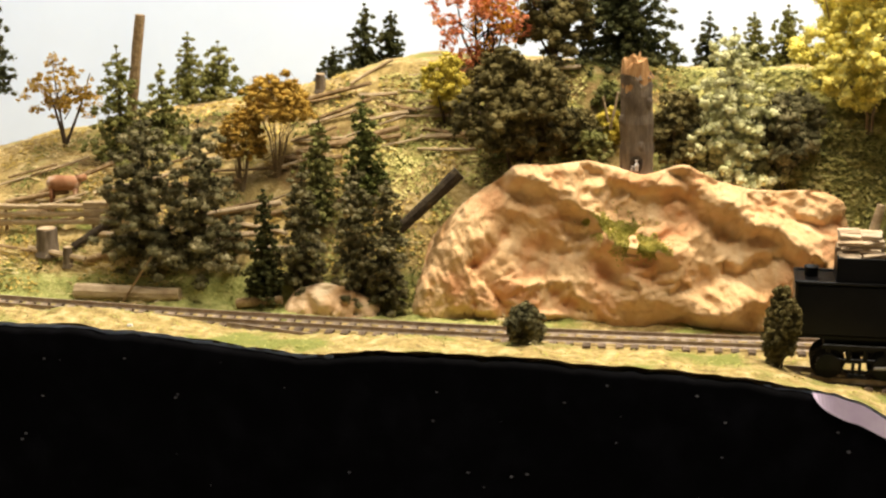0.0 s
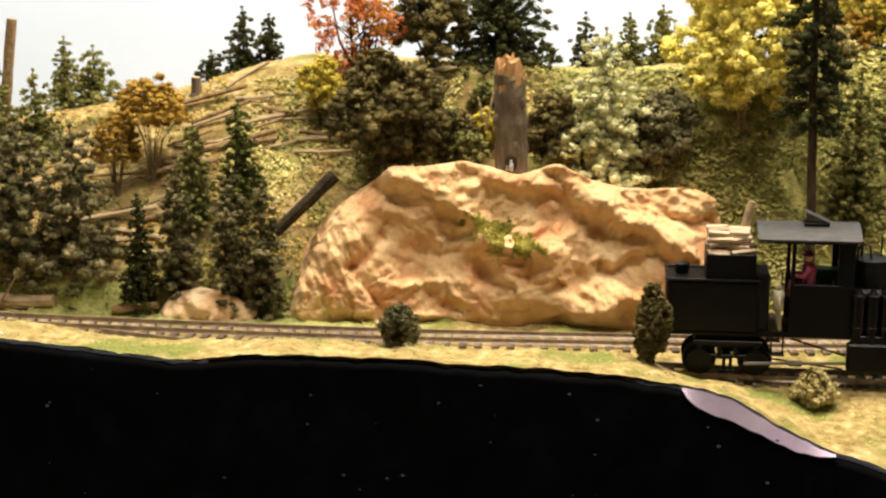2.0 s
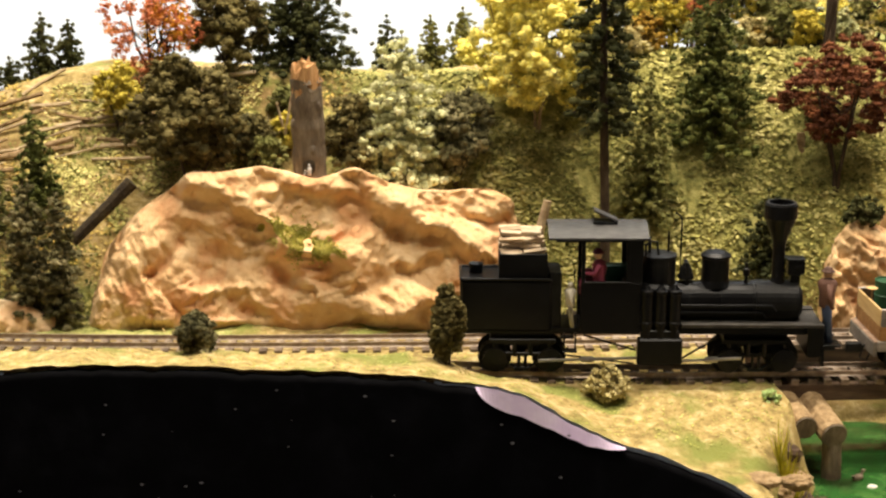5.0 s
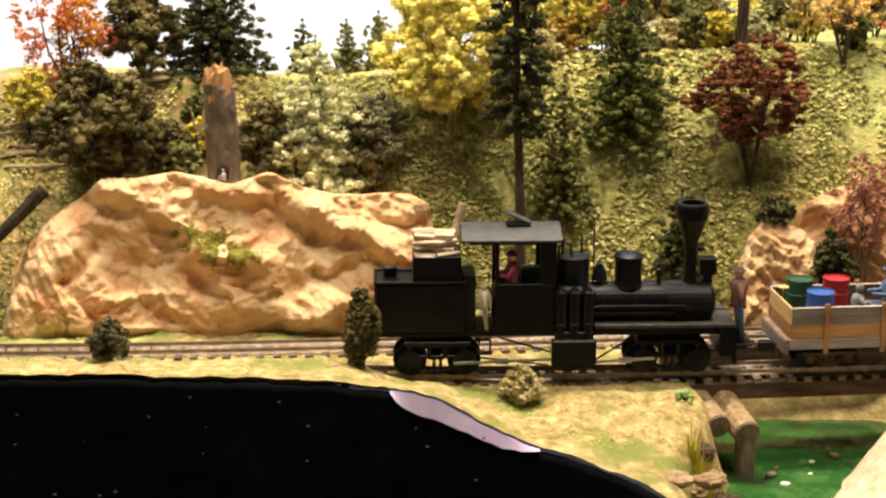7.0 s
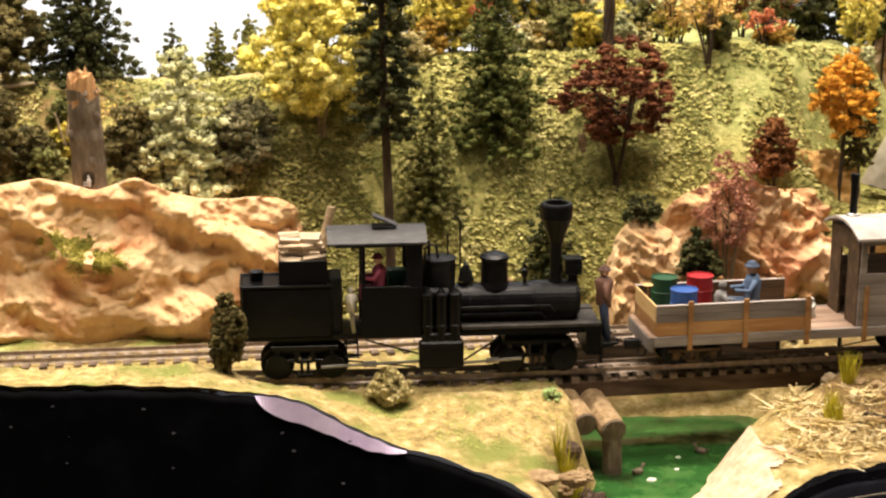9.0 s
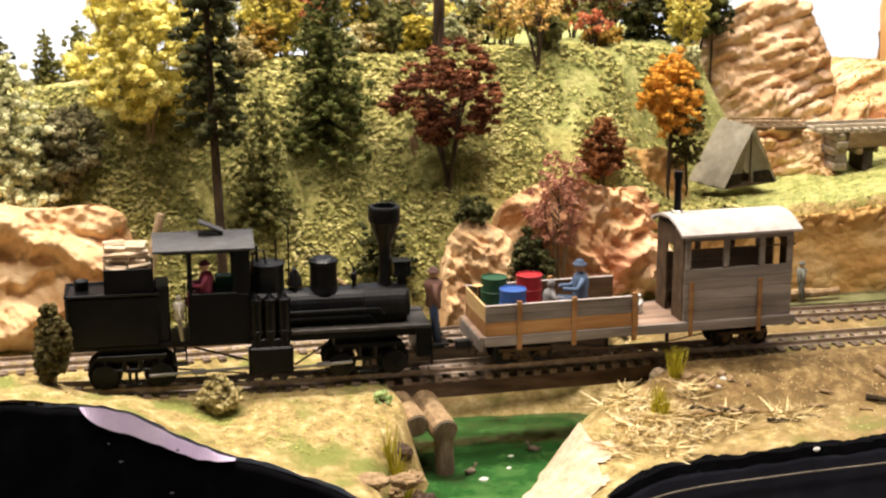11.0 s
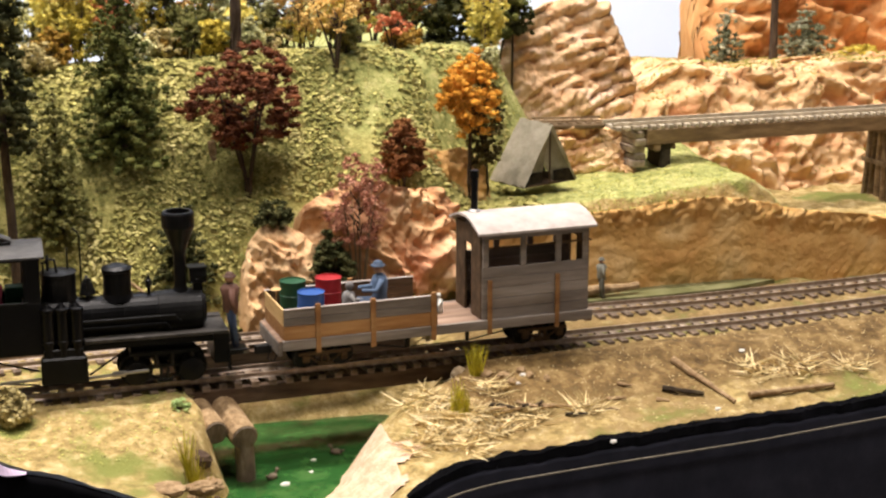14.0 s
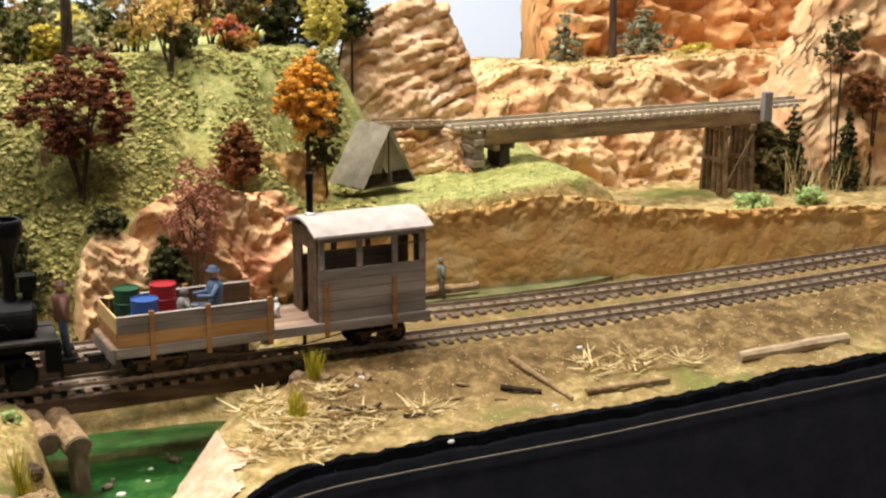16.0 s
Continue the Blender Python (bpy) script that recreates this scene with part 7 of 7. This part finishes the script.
def hut():
    bm = bmesh.new()
    box(bm, -0.006, 0.006, -0.005, 0.005, 0, 0.009, 0.0004)
    box(bm, -0.0068, 0.0068, -0.0058, 0.0058, 0.009, 0.0102, 0.0003)
    foot = on_ground(0.2595, 1.33)
    top = empty("lineside_box", Matrix.Translation((0.2595, 1.33, 0.186)), "small dark wooden box on a post among crest trees", "box")
    part("cabinet", bm, M_TIMBER, top)
    bm = bmesh.new()
    rod(bm, (0, 0, foot - 0.19), (0, 0, 0.0005), 0.0012, seg=7)
    part("post", bm, M_TIMBER, top)


hut()

rnd = random.Random(11)
# felled rails and branches across the left hill
for i in range(34):
    x = rnd.uniform(-0.66, -0.40)
    y = rnd.uniform(1.125, 1.215)
    a = rnd.gauss(0.05, 0.35)
    ln = rnd.uniform(0.03, 0.085)
    x2, y2 = x + ln * math.cos(a), y + ln * math.sin(a) * 0.5
    log("felled_rail", grounded(x, y, 0.003), grounded(x2, y2, 0.003 + rnd.uniform(0, 0.008)), rnd.uniform(0.0009, 0.0022), rnd.choice((M_LOGPALE, M_LOGPALE, M_LOGTAN, M_LOGTAN)),
        "weathered felled rail lying on the hillside", None, "stick", rnd.uniform(-0.003, 0.003), "felled rails on the hill")
for i in range(26):
    x = rnd.uniform(-0.44, -0.27)
    y = rnd.uniform(1.20, 1.262)
    a = rnd.gauss(0.1, 0.4)
    ln = rnd.uniform(0.03, 0.07)
    log("felled_rail", grounded(x, y, 0.002), grounded(x + ln * math.cos(a), min(1.27, y + ln * math.sin(a) * 0.4), 0.003 + rnd.uniform(0, 0.006)), rnd.uniform(0.0008, 0.0020),
        rnd.choice((M_LOGPALE, M_LOGPALE, M_LOGTAN)), "weathered felled rail lying on the hillside", None, "stick", rnd.uniform(-0.003, 0.003), "felled rails on the hill")


def fence():
    top = empty("rail_fence", Matrix.Identity(4), "split-rail fence of grey weathered poles on the hill", "fence")
    xs = [-0.66, -0.625, -0.59, -0.555, -0.52]
    for x in xs:
        bm = bmesh.new()
        y = 1.152
        rod(bm, grounded(x, y, -0.004), grounded(x, y, 0.020), 0.0016, 0.0014, 7)
        part("post", bm, M_LOGTAN, top)
    for x0, x1 in zip(xs, xs[1:]):
        for h in (0.006, 0.012, 0.018):
            bm = bmesh.new()
            rod(bm, grounded(x0 - 0.006, 1.1495, h + 0.002), grounded(x1 + 0.006, 1.1495, h), 0.0021, 0.0018, 6)
            part("fence_rail", bm, M_LOGPALE, top)


fence()


def cut_stump(x, y, r, h):
    """A sawn stump with a flared foot and a pale cut face."""
    top = empty("tree_stump", Matrix.Translation(grounded(x, y, -0.002)), "short sawn brown tree stump on the hillside", "stump", "stumps on the hill")
    bm = bmesh.new()
    lathe(bm, [(r * 1.35, 0), (r * 1.1, h * 0.2), (r, h * 0.5), (r * 0.97, h)], (0, 0, 0), "Z", 14)
    for v in bm.verts:
        v.co *= 1 + 0.08 * noise.noise(v.co * 400)
    part("bark", bm, M_STUMP, top)
    bm = bmesh.new()
    lathe(bm, [(r * 0.85, h * 0.98), (r * 0.82, h + 0.0006)], (0, 0, 0), "Z", 14)
    part("cut_face", bm, M_LOGPALE, top, "pale sawn top")


cut_stump(-0.583, 1.130, 0.0078, 0.020)
cut_stump(-0.563, 1.120, 0.0035, 0.015)
cut_stump(-0.408, 1.262, 0.0040, 0.014)
log("fallen_log", grounded(-0.563, 1.130, 0.003), grounded(-0.536, 1.152, 0.006), 0.0034, M_LOGDARK, "dark fallen log by the split-rail fence", 0.0028)
log("fallen_log", grounded(-0.55, 1.118, 0.003), grounded(-0.512, 1.128, 0.004), 0.0030, M_LOGTAN, "brown fallen log by the grey-green trees", 0.0024)


def broken_trunk():
    top = empty("broken_trunk", Matrix.Translation((-0.1525, 1.158, 0.082)) @ Matrix.Rotation(math.radians(-1.5), 4, "Y"), "thick grey broken-off tree trunk with splintered orange top", "trunk")
    bm = bmesh.new()
    pts = [(0, 0, z) for z in np.linspace(0, 0.084, 14)]
    rad = [0.0120 - 0.0010 * (k / 13) + (0.003 if k == 0 else 0) + 0.0004 * math.sin(k * 2.1) for k in range(14)]
    tube(bm, pts, rad, 16)
    for v in bm.verts:
        n = noise.fractal(Vector((v.co.x * 300, v.co.y * 300, v.co.z * 60)), 0.9, 2, 3)
        v.co += Vector((v.co.x, v.co.y, 0)).normalized() * 0.0009 * n if (v.co.x or v.co.y) else Vector()
        if v.co.z > 0.070:
            v.co.z += (v.co.z - 0.070) * (-0.55 + 0.9 * noise.noise(Vector((v.co.x * 260, v.co.y * 260, 3))) - 30 * v.co.x)
    part("bark", bm, M_STUMP, top)
    seed = random.Random(8)
    bm = bmesh.new()
    tube(bm, [(0, 0, 0.064), (-0.0004, 0, 0.080), (-0.0010, 0, 0.087), (-0.0012, 0, 0.088)], [0.0108, 0.0103, 0.0092, 0.0050], 20)
    for v in bm.verts:
        if v.co.z > 0.075:
            v.co.z += 0.011 * noise.noise(Vector((v.co.x * 330, v.co.y * 330, 5))) - 0.3 * v.co.x
    part("heartwood", bm, M_SPLINTER, top, "torn orange heartwood")
    for i in range(26):
        a = 2 * math.pi * i / 26 + seed.uniform(-0.12, 0.12)
        bm = bmesh.new()
        q = seed.uniform(0.0078, 0.0104)
        c = Vector((q * math.cos(a), q * math.sin(a), 0.076))
        up = seed.uniform(0.005, 0.012) * (1.2 if math.cos(a) < 0 else 0.7)
        rod(bm, c, c * 0.92 + Vector((seed.uniform(-0.002, 0.001), 0, 0.0061 + up)), seed.uniform(0.0018, 0.0028), 0.0004, 5)
        part("splinter", bm, M_SPLINTER if i % 3 else M_STUMP, top)
    for z, a in ((0.030, 0.4), (0.048, -0.9), (0.060, 0.9), (0.022, 2.4)):
        bm = bmesh.new()
        blob(bm, (0.0100 * math.sin(a), -0.0100 * math.cos(a), z), (0.0034, 0.0026, 0.0050), 0.3, sub=2, seed=z * 90)
        part("burl", bm, M_STUMP, top)
    # no recess is cut: a dark blob on the bark gives the hollow's shade
    bm = bmesh.new()
    blob(bm, (0.001, -0.0108, 0.0185), (0.0046, 0.0022, 0.0064), 0.1, sub=2)
    part("hollow", bm, M_LOGDARK, top, "dark blob for the shaded hollow at the trunk's foot", True)
    return top


broken_trunk()
figurine(Matrix.Translation((-0.1515, 1.1445, 0.0955)), 0.009, (0.55, 0.53, 0.50), "tiny plain pale toy figure in the trunk's hollow", seated=True, bald=True)
figurine(Matrix.Translation((0.472, 1.135, 0.0)), 0.031, (0.20, 0.20, 0.16), "plain grey-green toy figure wading in the shallow water")


def cow():
    """A plain toy animal shape."""
    bm = bmesh.new()
    lathe(bm, [(0.0012, -0.013), (0.0052, -0.011), (0.0062, -0.004), (0.0058, 0.006), (0.0050, 0.011), (0.0015, 0.013)], (0, 0, 0.0145), "X", 12)
    for x in (-0.009, 0.009):
        for y in (-0.003, 0.003):
            rod(bm, (x, y, 0), (x, y, 0.011), 0.0013, 0.0018, 7)
    rod(bm, (0.011, 0, 0.017), (0.0175, -0.001, 0.0195), 0.0034, 0.0024, 8)
    mt = ramp_material("painted_brown_white", [(0.22, 0.09, 0.035), (0.36, 0.17, 0.08), (0.70, 0.58, 0.46)], scale=75, rough=0.7, bump=0.1)
    ob = part("toy_cow", bm, mt, smooth=True)
    ob.matrix_world = Matrix.Translation(grounded(-0.589, 1.178)) @ Matrix.Rotation(0.2, 4, "Z")
    tagged(ob, "plain brown and white toy cow on the hillside", "toy animal")


cow()


stone(0.181, 1.318, (0.0135, 0.009, 0.0095), M_LOGTAN, "rounded brown stone high on the green slope", seed=3, z=0.163)
stone(0.134, 0.905, (0.010, 0.008, 0.004), M_LOGTAN, "sandstone ledge beside the creek", seed=5)
for q in range(9):
    stone(0.160 + 0.006 * math.sin(q * 2.3), 0.885 + 0.014 * q, (0.0052 + 0.002 * (q % 3), 0.0055, 0.0045 + 0.002 * (q % 2)), (M_LOGTAN, M_TIMBER)[q % 2], "rough sandstone block in the creek's edge", seed=20.0 + q, z=-0.052 + 0.010 * (q % 3), name="bank_stone")
stone(0.150, 0.925, (0.006, 0.008, 0.005), M_LOGTAN, "sandstone block beside the creek", seed=6)
for k_ in range(7):
    log("twig", grounded(0.335 + 0.006 * k_, 0.962 + 0.006 * math.sin(k_ * 2.0), 0.001), grounded(0.348 + 0.005 * k_, 0.955 + 0.012 * math.sin(k_ * 3.1), 0.006), 0.0013, (M_LOGTAN, M_LOGDARK)[k_ % 2],
        "short brown twig by the grass tuft", 0.0009, "stick", 0.0, "twigs on the bank")
M_STONEWHITE = ramp_material("white_chip", [(0.6, 0.57, 0.5), (0.72, 0.70, 0.64), (0.8, 0.78, 0.74)], scale=100, rough=0.8, bump=0.3)
def duck(x, y, turn):
    """A plain toy bird shape floating on the resin."""
    bm = bmesh.new()
    blob(bm, (0, 0, 0.0016), (0.0042, 0.0026, 0.0022), 0.08, sub=2, seed=x)
    rod(bm, (0.0026, 0, 0.0022), (0.0038, 0, 0.0048), 0.0010, 0.0009, 8)
    blob(bm, (0.0042, 0, 0.0052), (0.0014, 0.0012, 0.0012), 0.05, sub=2, seed=2)
    rod(bm, (0.0052, 0, 0.0050), (0.0066, 0, 0.0047), 0.0006, 0.0003, 6)
    rod(bm, (-0.0036, 0, 0.0024), (-0.0058, 0, 0.0036), 0.0013, 0.0004, 6)
    ob = part("toy_duck", bm, M_STUMP, smooth=True)
    ob.matrix_world = Matrix.Translation((x, y, WATER)) @ Matrix.Rotation(turn, 4, "Z")
    tagged(ob, "tiny plain brown toy duck on the green water", "toy animal", "toy ducks on the creek")


duck(0.2035, 0.980, 0.6)
duck(0.2500, 1.012, 2.6)
for x, y, s in ((0.2100, 0.9685, 0.0021), (0.2340, 1.0050, 0.0013), (0.229, 0.985, 0.0011)):
    stone(x, y, (s * 1.4, s, s * 0.6), M_STONEWHITE, "small white chip lying in the green creek", z=WATER, seed=x * 90)
for x, y in ((0.486, 0.9455), (0.4035, 0.9115), (0.3655, 0.99), (0.372, 1.0), (0.53, 1.01), (0.05, 0.985), (-0.457, 0.972)):
    stone(x, y, (0.0019, 0.0015, 0.0013), M_STONEWHITE, "white chip lying on the bank", seed=x * 50)

# ---------------------------------------------------------------- grass, straw and ground cover
M_STRAW = leaf_material("straw", (0.46, 0.35, 0.15), (0.68, 0.54, 0.27), (0.86, 0.74, 0.46))
M_TUFT = leaf_material("yellow_grass", (0.30, 0.27, 0.015), (0.52, 0.46, 0.03), (0.70, 0.62, 0.09))
L_IVY = leaf_material("slope_leaf_light", (0.17, 0.17, 0.045), (0.40, 0.37, 0.11), (0.66, 0.58, 0.25))
L_IVYDARK = leaf_material("slope_leaf_dark", (0.085, 0.096, 0.024), (0.205, 0.205, 0.056), (0.34, 0.32, 0.105))
L_SCRUB = leaf_material("yellow_scrub", (0.28, 0.18, 0.035), (0.50, 0.36, 0.09), (0.70, 0.55, 0.20))
L_TURF = leaf_material("fine_turf", (0.24, 0.24, 0.05), (0.42, 0.41, 0.11), (0.60, 0.56, 0.22))


def blades(centre_list, n, length, lean, width, mt, name, label, flat=False):
    out = []
    for cx, cy, rr in centre_list:
        for _ in range(n):
            a, d = RNG.random() * 6.283, rr * math.sqrt(RNG.random())
            x, y = cx + d * math.cos(a), cy + d * math.sin(a)
            z = on_ground(x, y)
            b = RNG.random() * 6.283
            ln = length * (0.5 + 0.8 * RNG.random())
            up = 0.12 + 0.3 * RNG.random() if flat else 0.8 + 0.2 * RNG.random()
            tip = np.array([math.cos(b) * ln * (1 - up + lean), math.sin(b) * ln * (1 - up + lean), ln * up])
            p = np.array([x, y, z + (0.0008 if flat else -0.0005)])
            side = np.cross(tip, RNG.normal(size=3))
            side = side / (np.linalg.norm(side) + 1e-9) * width
            out.append([p - side, p + side, p + tip + side * 0.3, p + tip - side * 0.3])
    ob = quads_data(name, np.array(out), mt)
    return tagged(ob, label, "grass", kind="stuff")


blades([(0.1525, 0.934, 0.007), (0.156, 0.926, 0.005)], 150, 0.022, 0.12, 0.0005, M_TUFT, "grass_tuft", "yellow-green grass tuft beside the creek")
blades([(0.320, 0.960, 0.006), (0.342, 1.005, 0.004)], 90, 0.018, 0.12, 0.0005, M_TUFT, "grass_tuft", "yellow-green grass tuft on the sandy bank")
blades([(0.302, 0.935, 0.020), (0.335, 0.945, 0.016), (0.285, 0.925, 0.010), (0.53, 0.985, 0.012), (0.36, 0.95, 0.014), (0.315, 0.925, 0.016), (0.298, 0.975, 0.014), (0.310, 0.965, 0.016), (0.322, 0.955, 0.016), (0.334, 0.950, 0.014), (0.345, 0.985, 0.010), (0.300, 0.950, 0.014), (0.56, 0.99, 0.014), (0.60, 0.985, 0.010), (0.40, 0.955, 0.010)], 60, 0.016, 0.2, 0.00060, M_STRAW, "loose_straw", "loose straw scattered on the bank", True)
blades([(0.862, 1.278, 0.012), (0.880, 1.270, 0.012), (0.846, 1.272, 0.010), (0.900, 1.268, 0.010)], 26, 0.042, 0.25, 0.0005, M_STRAW, "dry_weeds", "tall dry weeds beside the trestle")
blades([(x, 1.142 + 0.012 * math.sin(x * 60), 0.014) for x in np.arange(0.05, 0.30, 0.02)], 60, 0.013, 0.2, 0.0004, M_STRAW, "dry_grass", "dry straw litter at the foot of the slope", True)
blades([(RNG.uniform(-0.7, -0.2), RNG.uniform(1.09, 1.26), 0.012) for _ in range(70)], 40, 0.010, 0.25, 0.0004, M_STRAW, "hill_straw", "dry straw littering the hillside", True)


def cover(n, xr, yr, size, mt, name, label, keep=None, up=0.0010, tilt=0.7, level=0.0):
    """Loose leaves strewn over the ground."""
    out = []
    while len(out) < n:
        x, y = RNG.uniform(*xr), RNG.uniform(*yr)
        if keep and not keep(x, y):
            continue
        z = on_ground(x, y)
        nrm = np.array([ground_z(x - 0.003, y) - ground_z(x + 0.003, y), ground_z(x, y - 0.003) - ground_z(x, y + 0.003), 0.006])
        nrm = nrm / np.linalg.norm(nrm) * (1 - level) + np.array([0, 0, level]) + RNG.normal(size=3) * tilt * 0.6
        nrm /= np.linalg.norm(nrm)
        t = np.cross(nrm, RNG.normal(size=3))
        t /= np.linalg.norm(t) + 1e-9
        b = np.cross(nrm, t)
        s = size * (0.5 + RNG.random())
        p = np.array([x, y, z]) + nrm * up * (0.3 + 1.4 * RNG.random())
        out.append([p - t * s, p - b * s * 0.6, p + t * s, p + b * s * 0.6])
    ob = quads_data(name, np.array(out), mt)
    return tagged(ob, label, "ground cover", kind="stuff")


def patchy(f, lim, off=0.0):
    return lambda x, y: noise.noise(Vector((x * f, y * f, off))) > lim and y > hill_foot(x) - 0.01


cover(24000, (-0.10, 0.44), (1.135, 1.30), 0.0018, L_IVY, "slope_leaves", "light yellow-green leaf litter covering the slope", patchy(30, -0.20, 1.0), 0.0020, 0.5, 0.7)
L_PALELEAF = leaf_material("slope_leaf_yellow", (0.26, 0.25, 0.07), (0.47, 0.42, 0.14), (0.70, 0.62, 0.28))
cover(5200, (-0.05, 0.12), (1.135, 1.24), 0.0018, L_PALELEAF, "yellow_leaves", "pale yellow-green leaf flakes low on the slope", patchy(22, -0.12, 8.0), 0.0026, 0.5, 0.8)
cover(2600, (0.12, 0.42), (1.15, 1.30), 0.0014, L_PALELEAF, "yellow_leaves", "pale yellow-green leaf flakes high on the slope", patchy(18, 0.0, 3.0), 0.0024, 0.5, 0.8)
cover(17000, (-0.30, 0.30), (1.13, 1.285), 0.0013, L_IVYDARK, "slope_undergrowth", "dark green undergrowth leaves on the slope", patchy(26, -0.02, 4.0), 0.0020, 0.6, 0.4)
cover(8500, (-0.70, -0.08), (1.10, 1.285), 0.0014, L_SCRUB, "hill_scrub", "yellow ochre scrub covering the hillside", patchy(24, 0.0, 2.0), 0.0014, 0.5, 0.5)
cover(6000, (-0.37, -0.20), (1.115, 1.26), 0.0015, L_PALELEAF, "hill_brush", "yellow-green brush on the hill beside the rock", patchy(30, -0.05, 5.0), 0.0022, 0.6, 0.4)
cover(5000, (-0.66, -0.30), (1.10, 1.26), 0.0013, L_IVYDARK, "hill_weeds", "dark weeds between the felled rails", patchy(45, 0.12, 7.0), 0.0014)
cover(9000, (-0.72, 0.16), (0.93, 1.14), 0.0008, L_TURF, "bank_turf", "fine straw and green turf along the layout edge",
      lambda x, y: y > edge_y(x) + 0.002 and min(abs(y - near_y(max(-0.6, x))), abs(y - far_y(x))) > 0.013 and y < hill_foot(x) + 0.01, 0.0006, 0.4)
cover(7000, (0.40, 0.62), (1.165, 1.30), 0.0009, L_TURF, "shelf_turf", "fine light green turf on the tent's shelf", None, 0.0006, 0.4)
cover(1300, (0.32, 0.80), (0.93, 1.10), 0.0006, M_STRAW, "bank_litter", "straw crumbs on the sandy bank", lambda x, y: edge_y(x) + 0.002 < y < near_y(x) - 0.016, 0.0006, 0.3)


def moss():
    tree = BVHTree.FromPolygons(*ROCKS["rock_outcrop"])
    pts = []
    for _ in range(5200):
        f = RNG.random()
        x = -0.182 + 0.052 * f + RNG.normal() * 0.004
        z = 0.0655 - 0.020 * f + RNG.normal() * (0.0015 + 0.005 * math.sin(math.pi * f))
        hit = tree.ray_cast(Vector((x, 1.0, z + 0.03)), Vector((0, 0.97, -0.24)).normalized())
        if hit[0] and noise.noise(Vector((x * 110, z * 110, 3))) > -0.15:
            pts.append(tuple(hit[0]))
    mt = leaf_material("yellow_green_moss", (0.26, 0.25, 0.05), (0.46, 0.42, 0.10), (0.66, 0.59, 0.21))
    ob = quads_data("rock_moss", leaf_quads(np.array(pts), np.full(len(pts), 0.0006), 4, 0.0008, 0.5, 0.1), mt)
    return tagged(ob, "mat of yellow-green moss in the rock's hollow", "moss", kind="stuff")


moss()


def rock_turf(rock, xr, yr, n, mt, name, label, lim):
    """Fine turf on the level parts of a rock."""
    tree = BVHTree.FromPolygons(*ROCKS[rock])
    pts = []
    for _ in range(n):
        x, y = RNG.uniform(*xr), RNG.uniform(*yr)
        hit = tree.ray_cast(Vector((x, y, 1.0)), Vector((0, 0, -1)))
        if hit[0] and abs(hit[1].z) > lim and noise.noise(Vector((x * 30, y * 30, 6))) > -0.2:
            pts.append(tuple(hit[0]))
    ob = quads_data(name, leaf_quads(np.array(pts), np.full(len(pts), 0.0012), 4, 0.0010, 0.5, 0.1), mt)
    return tagged(ob, label, "ground cover", kind="stuff")


rock_turf("ledge_rock", (0.60, 1.02), (1.36, 1.56), 9000, L_TURF, "ledge_turf", "yellow-green turf on top of the rock ledge", 0.8)
rock_turf("shelf_bank", (0.39, 0.66), (1.15, 1.22), 2600, L_TURF, "bank_rim_turf", "light green turf spilling over the bank's rim", 0.6)
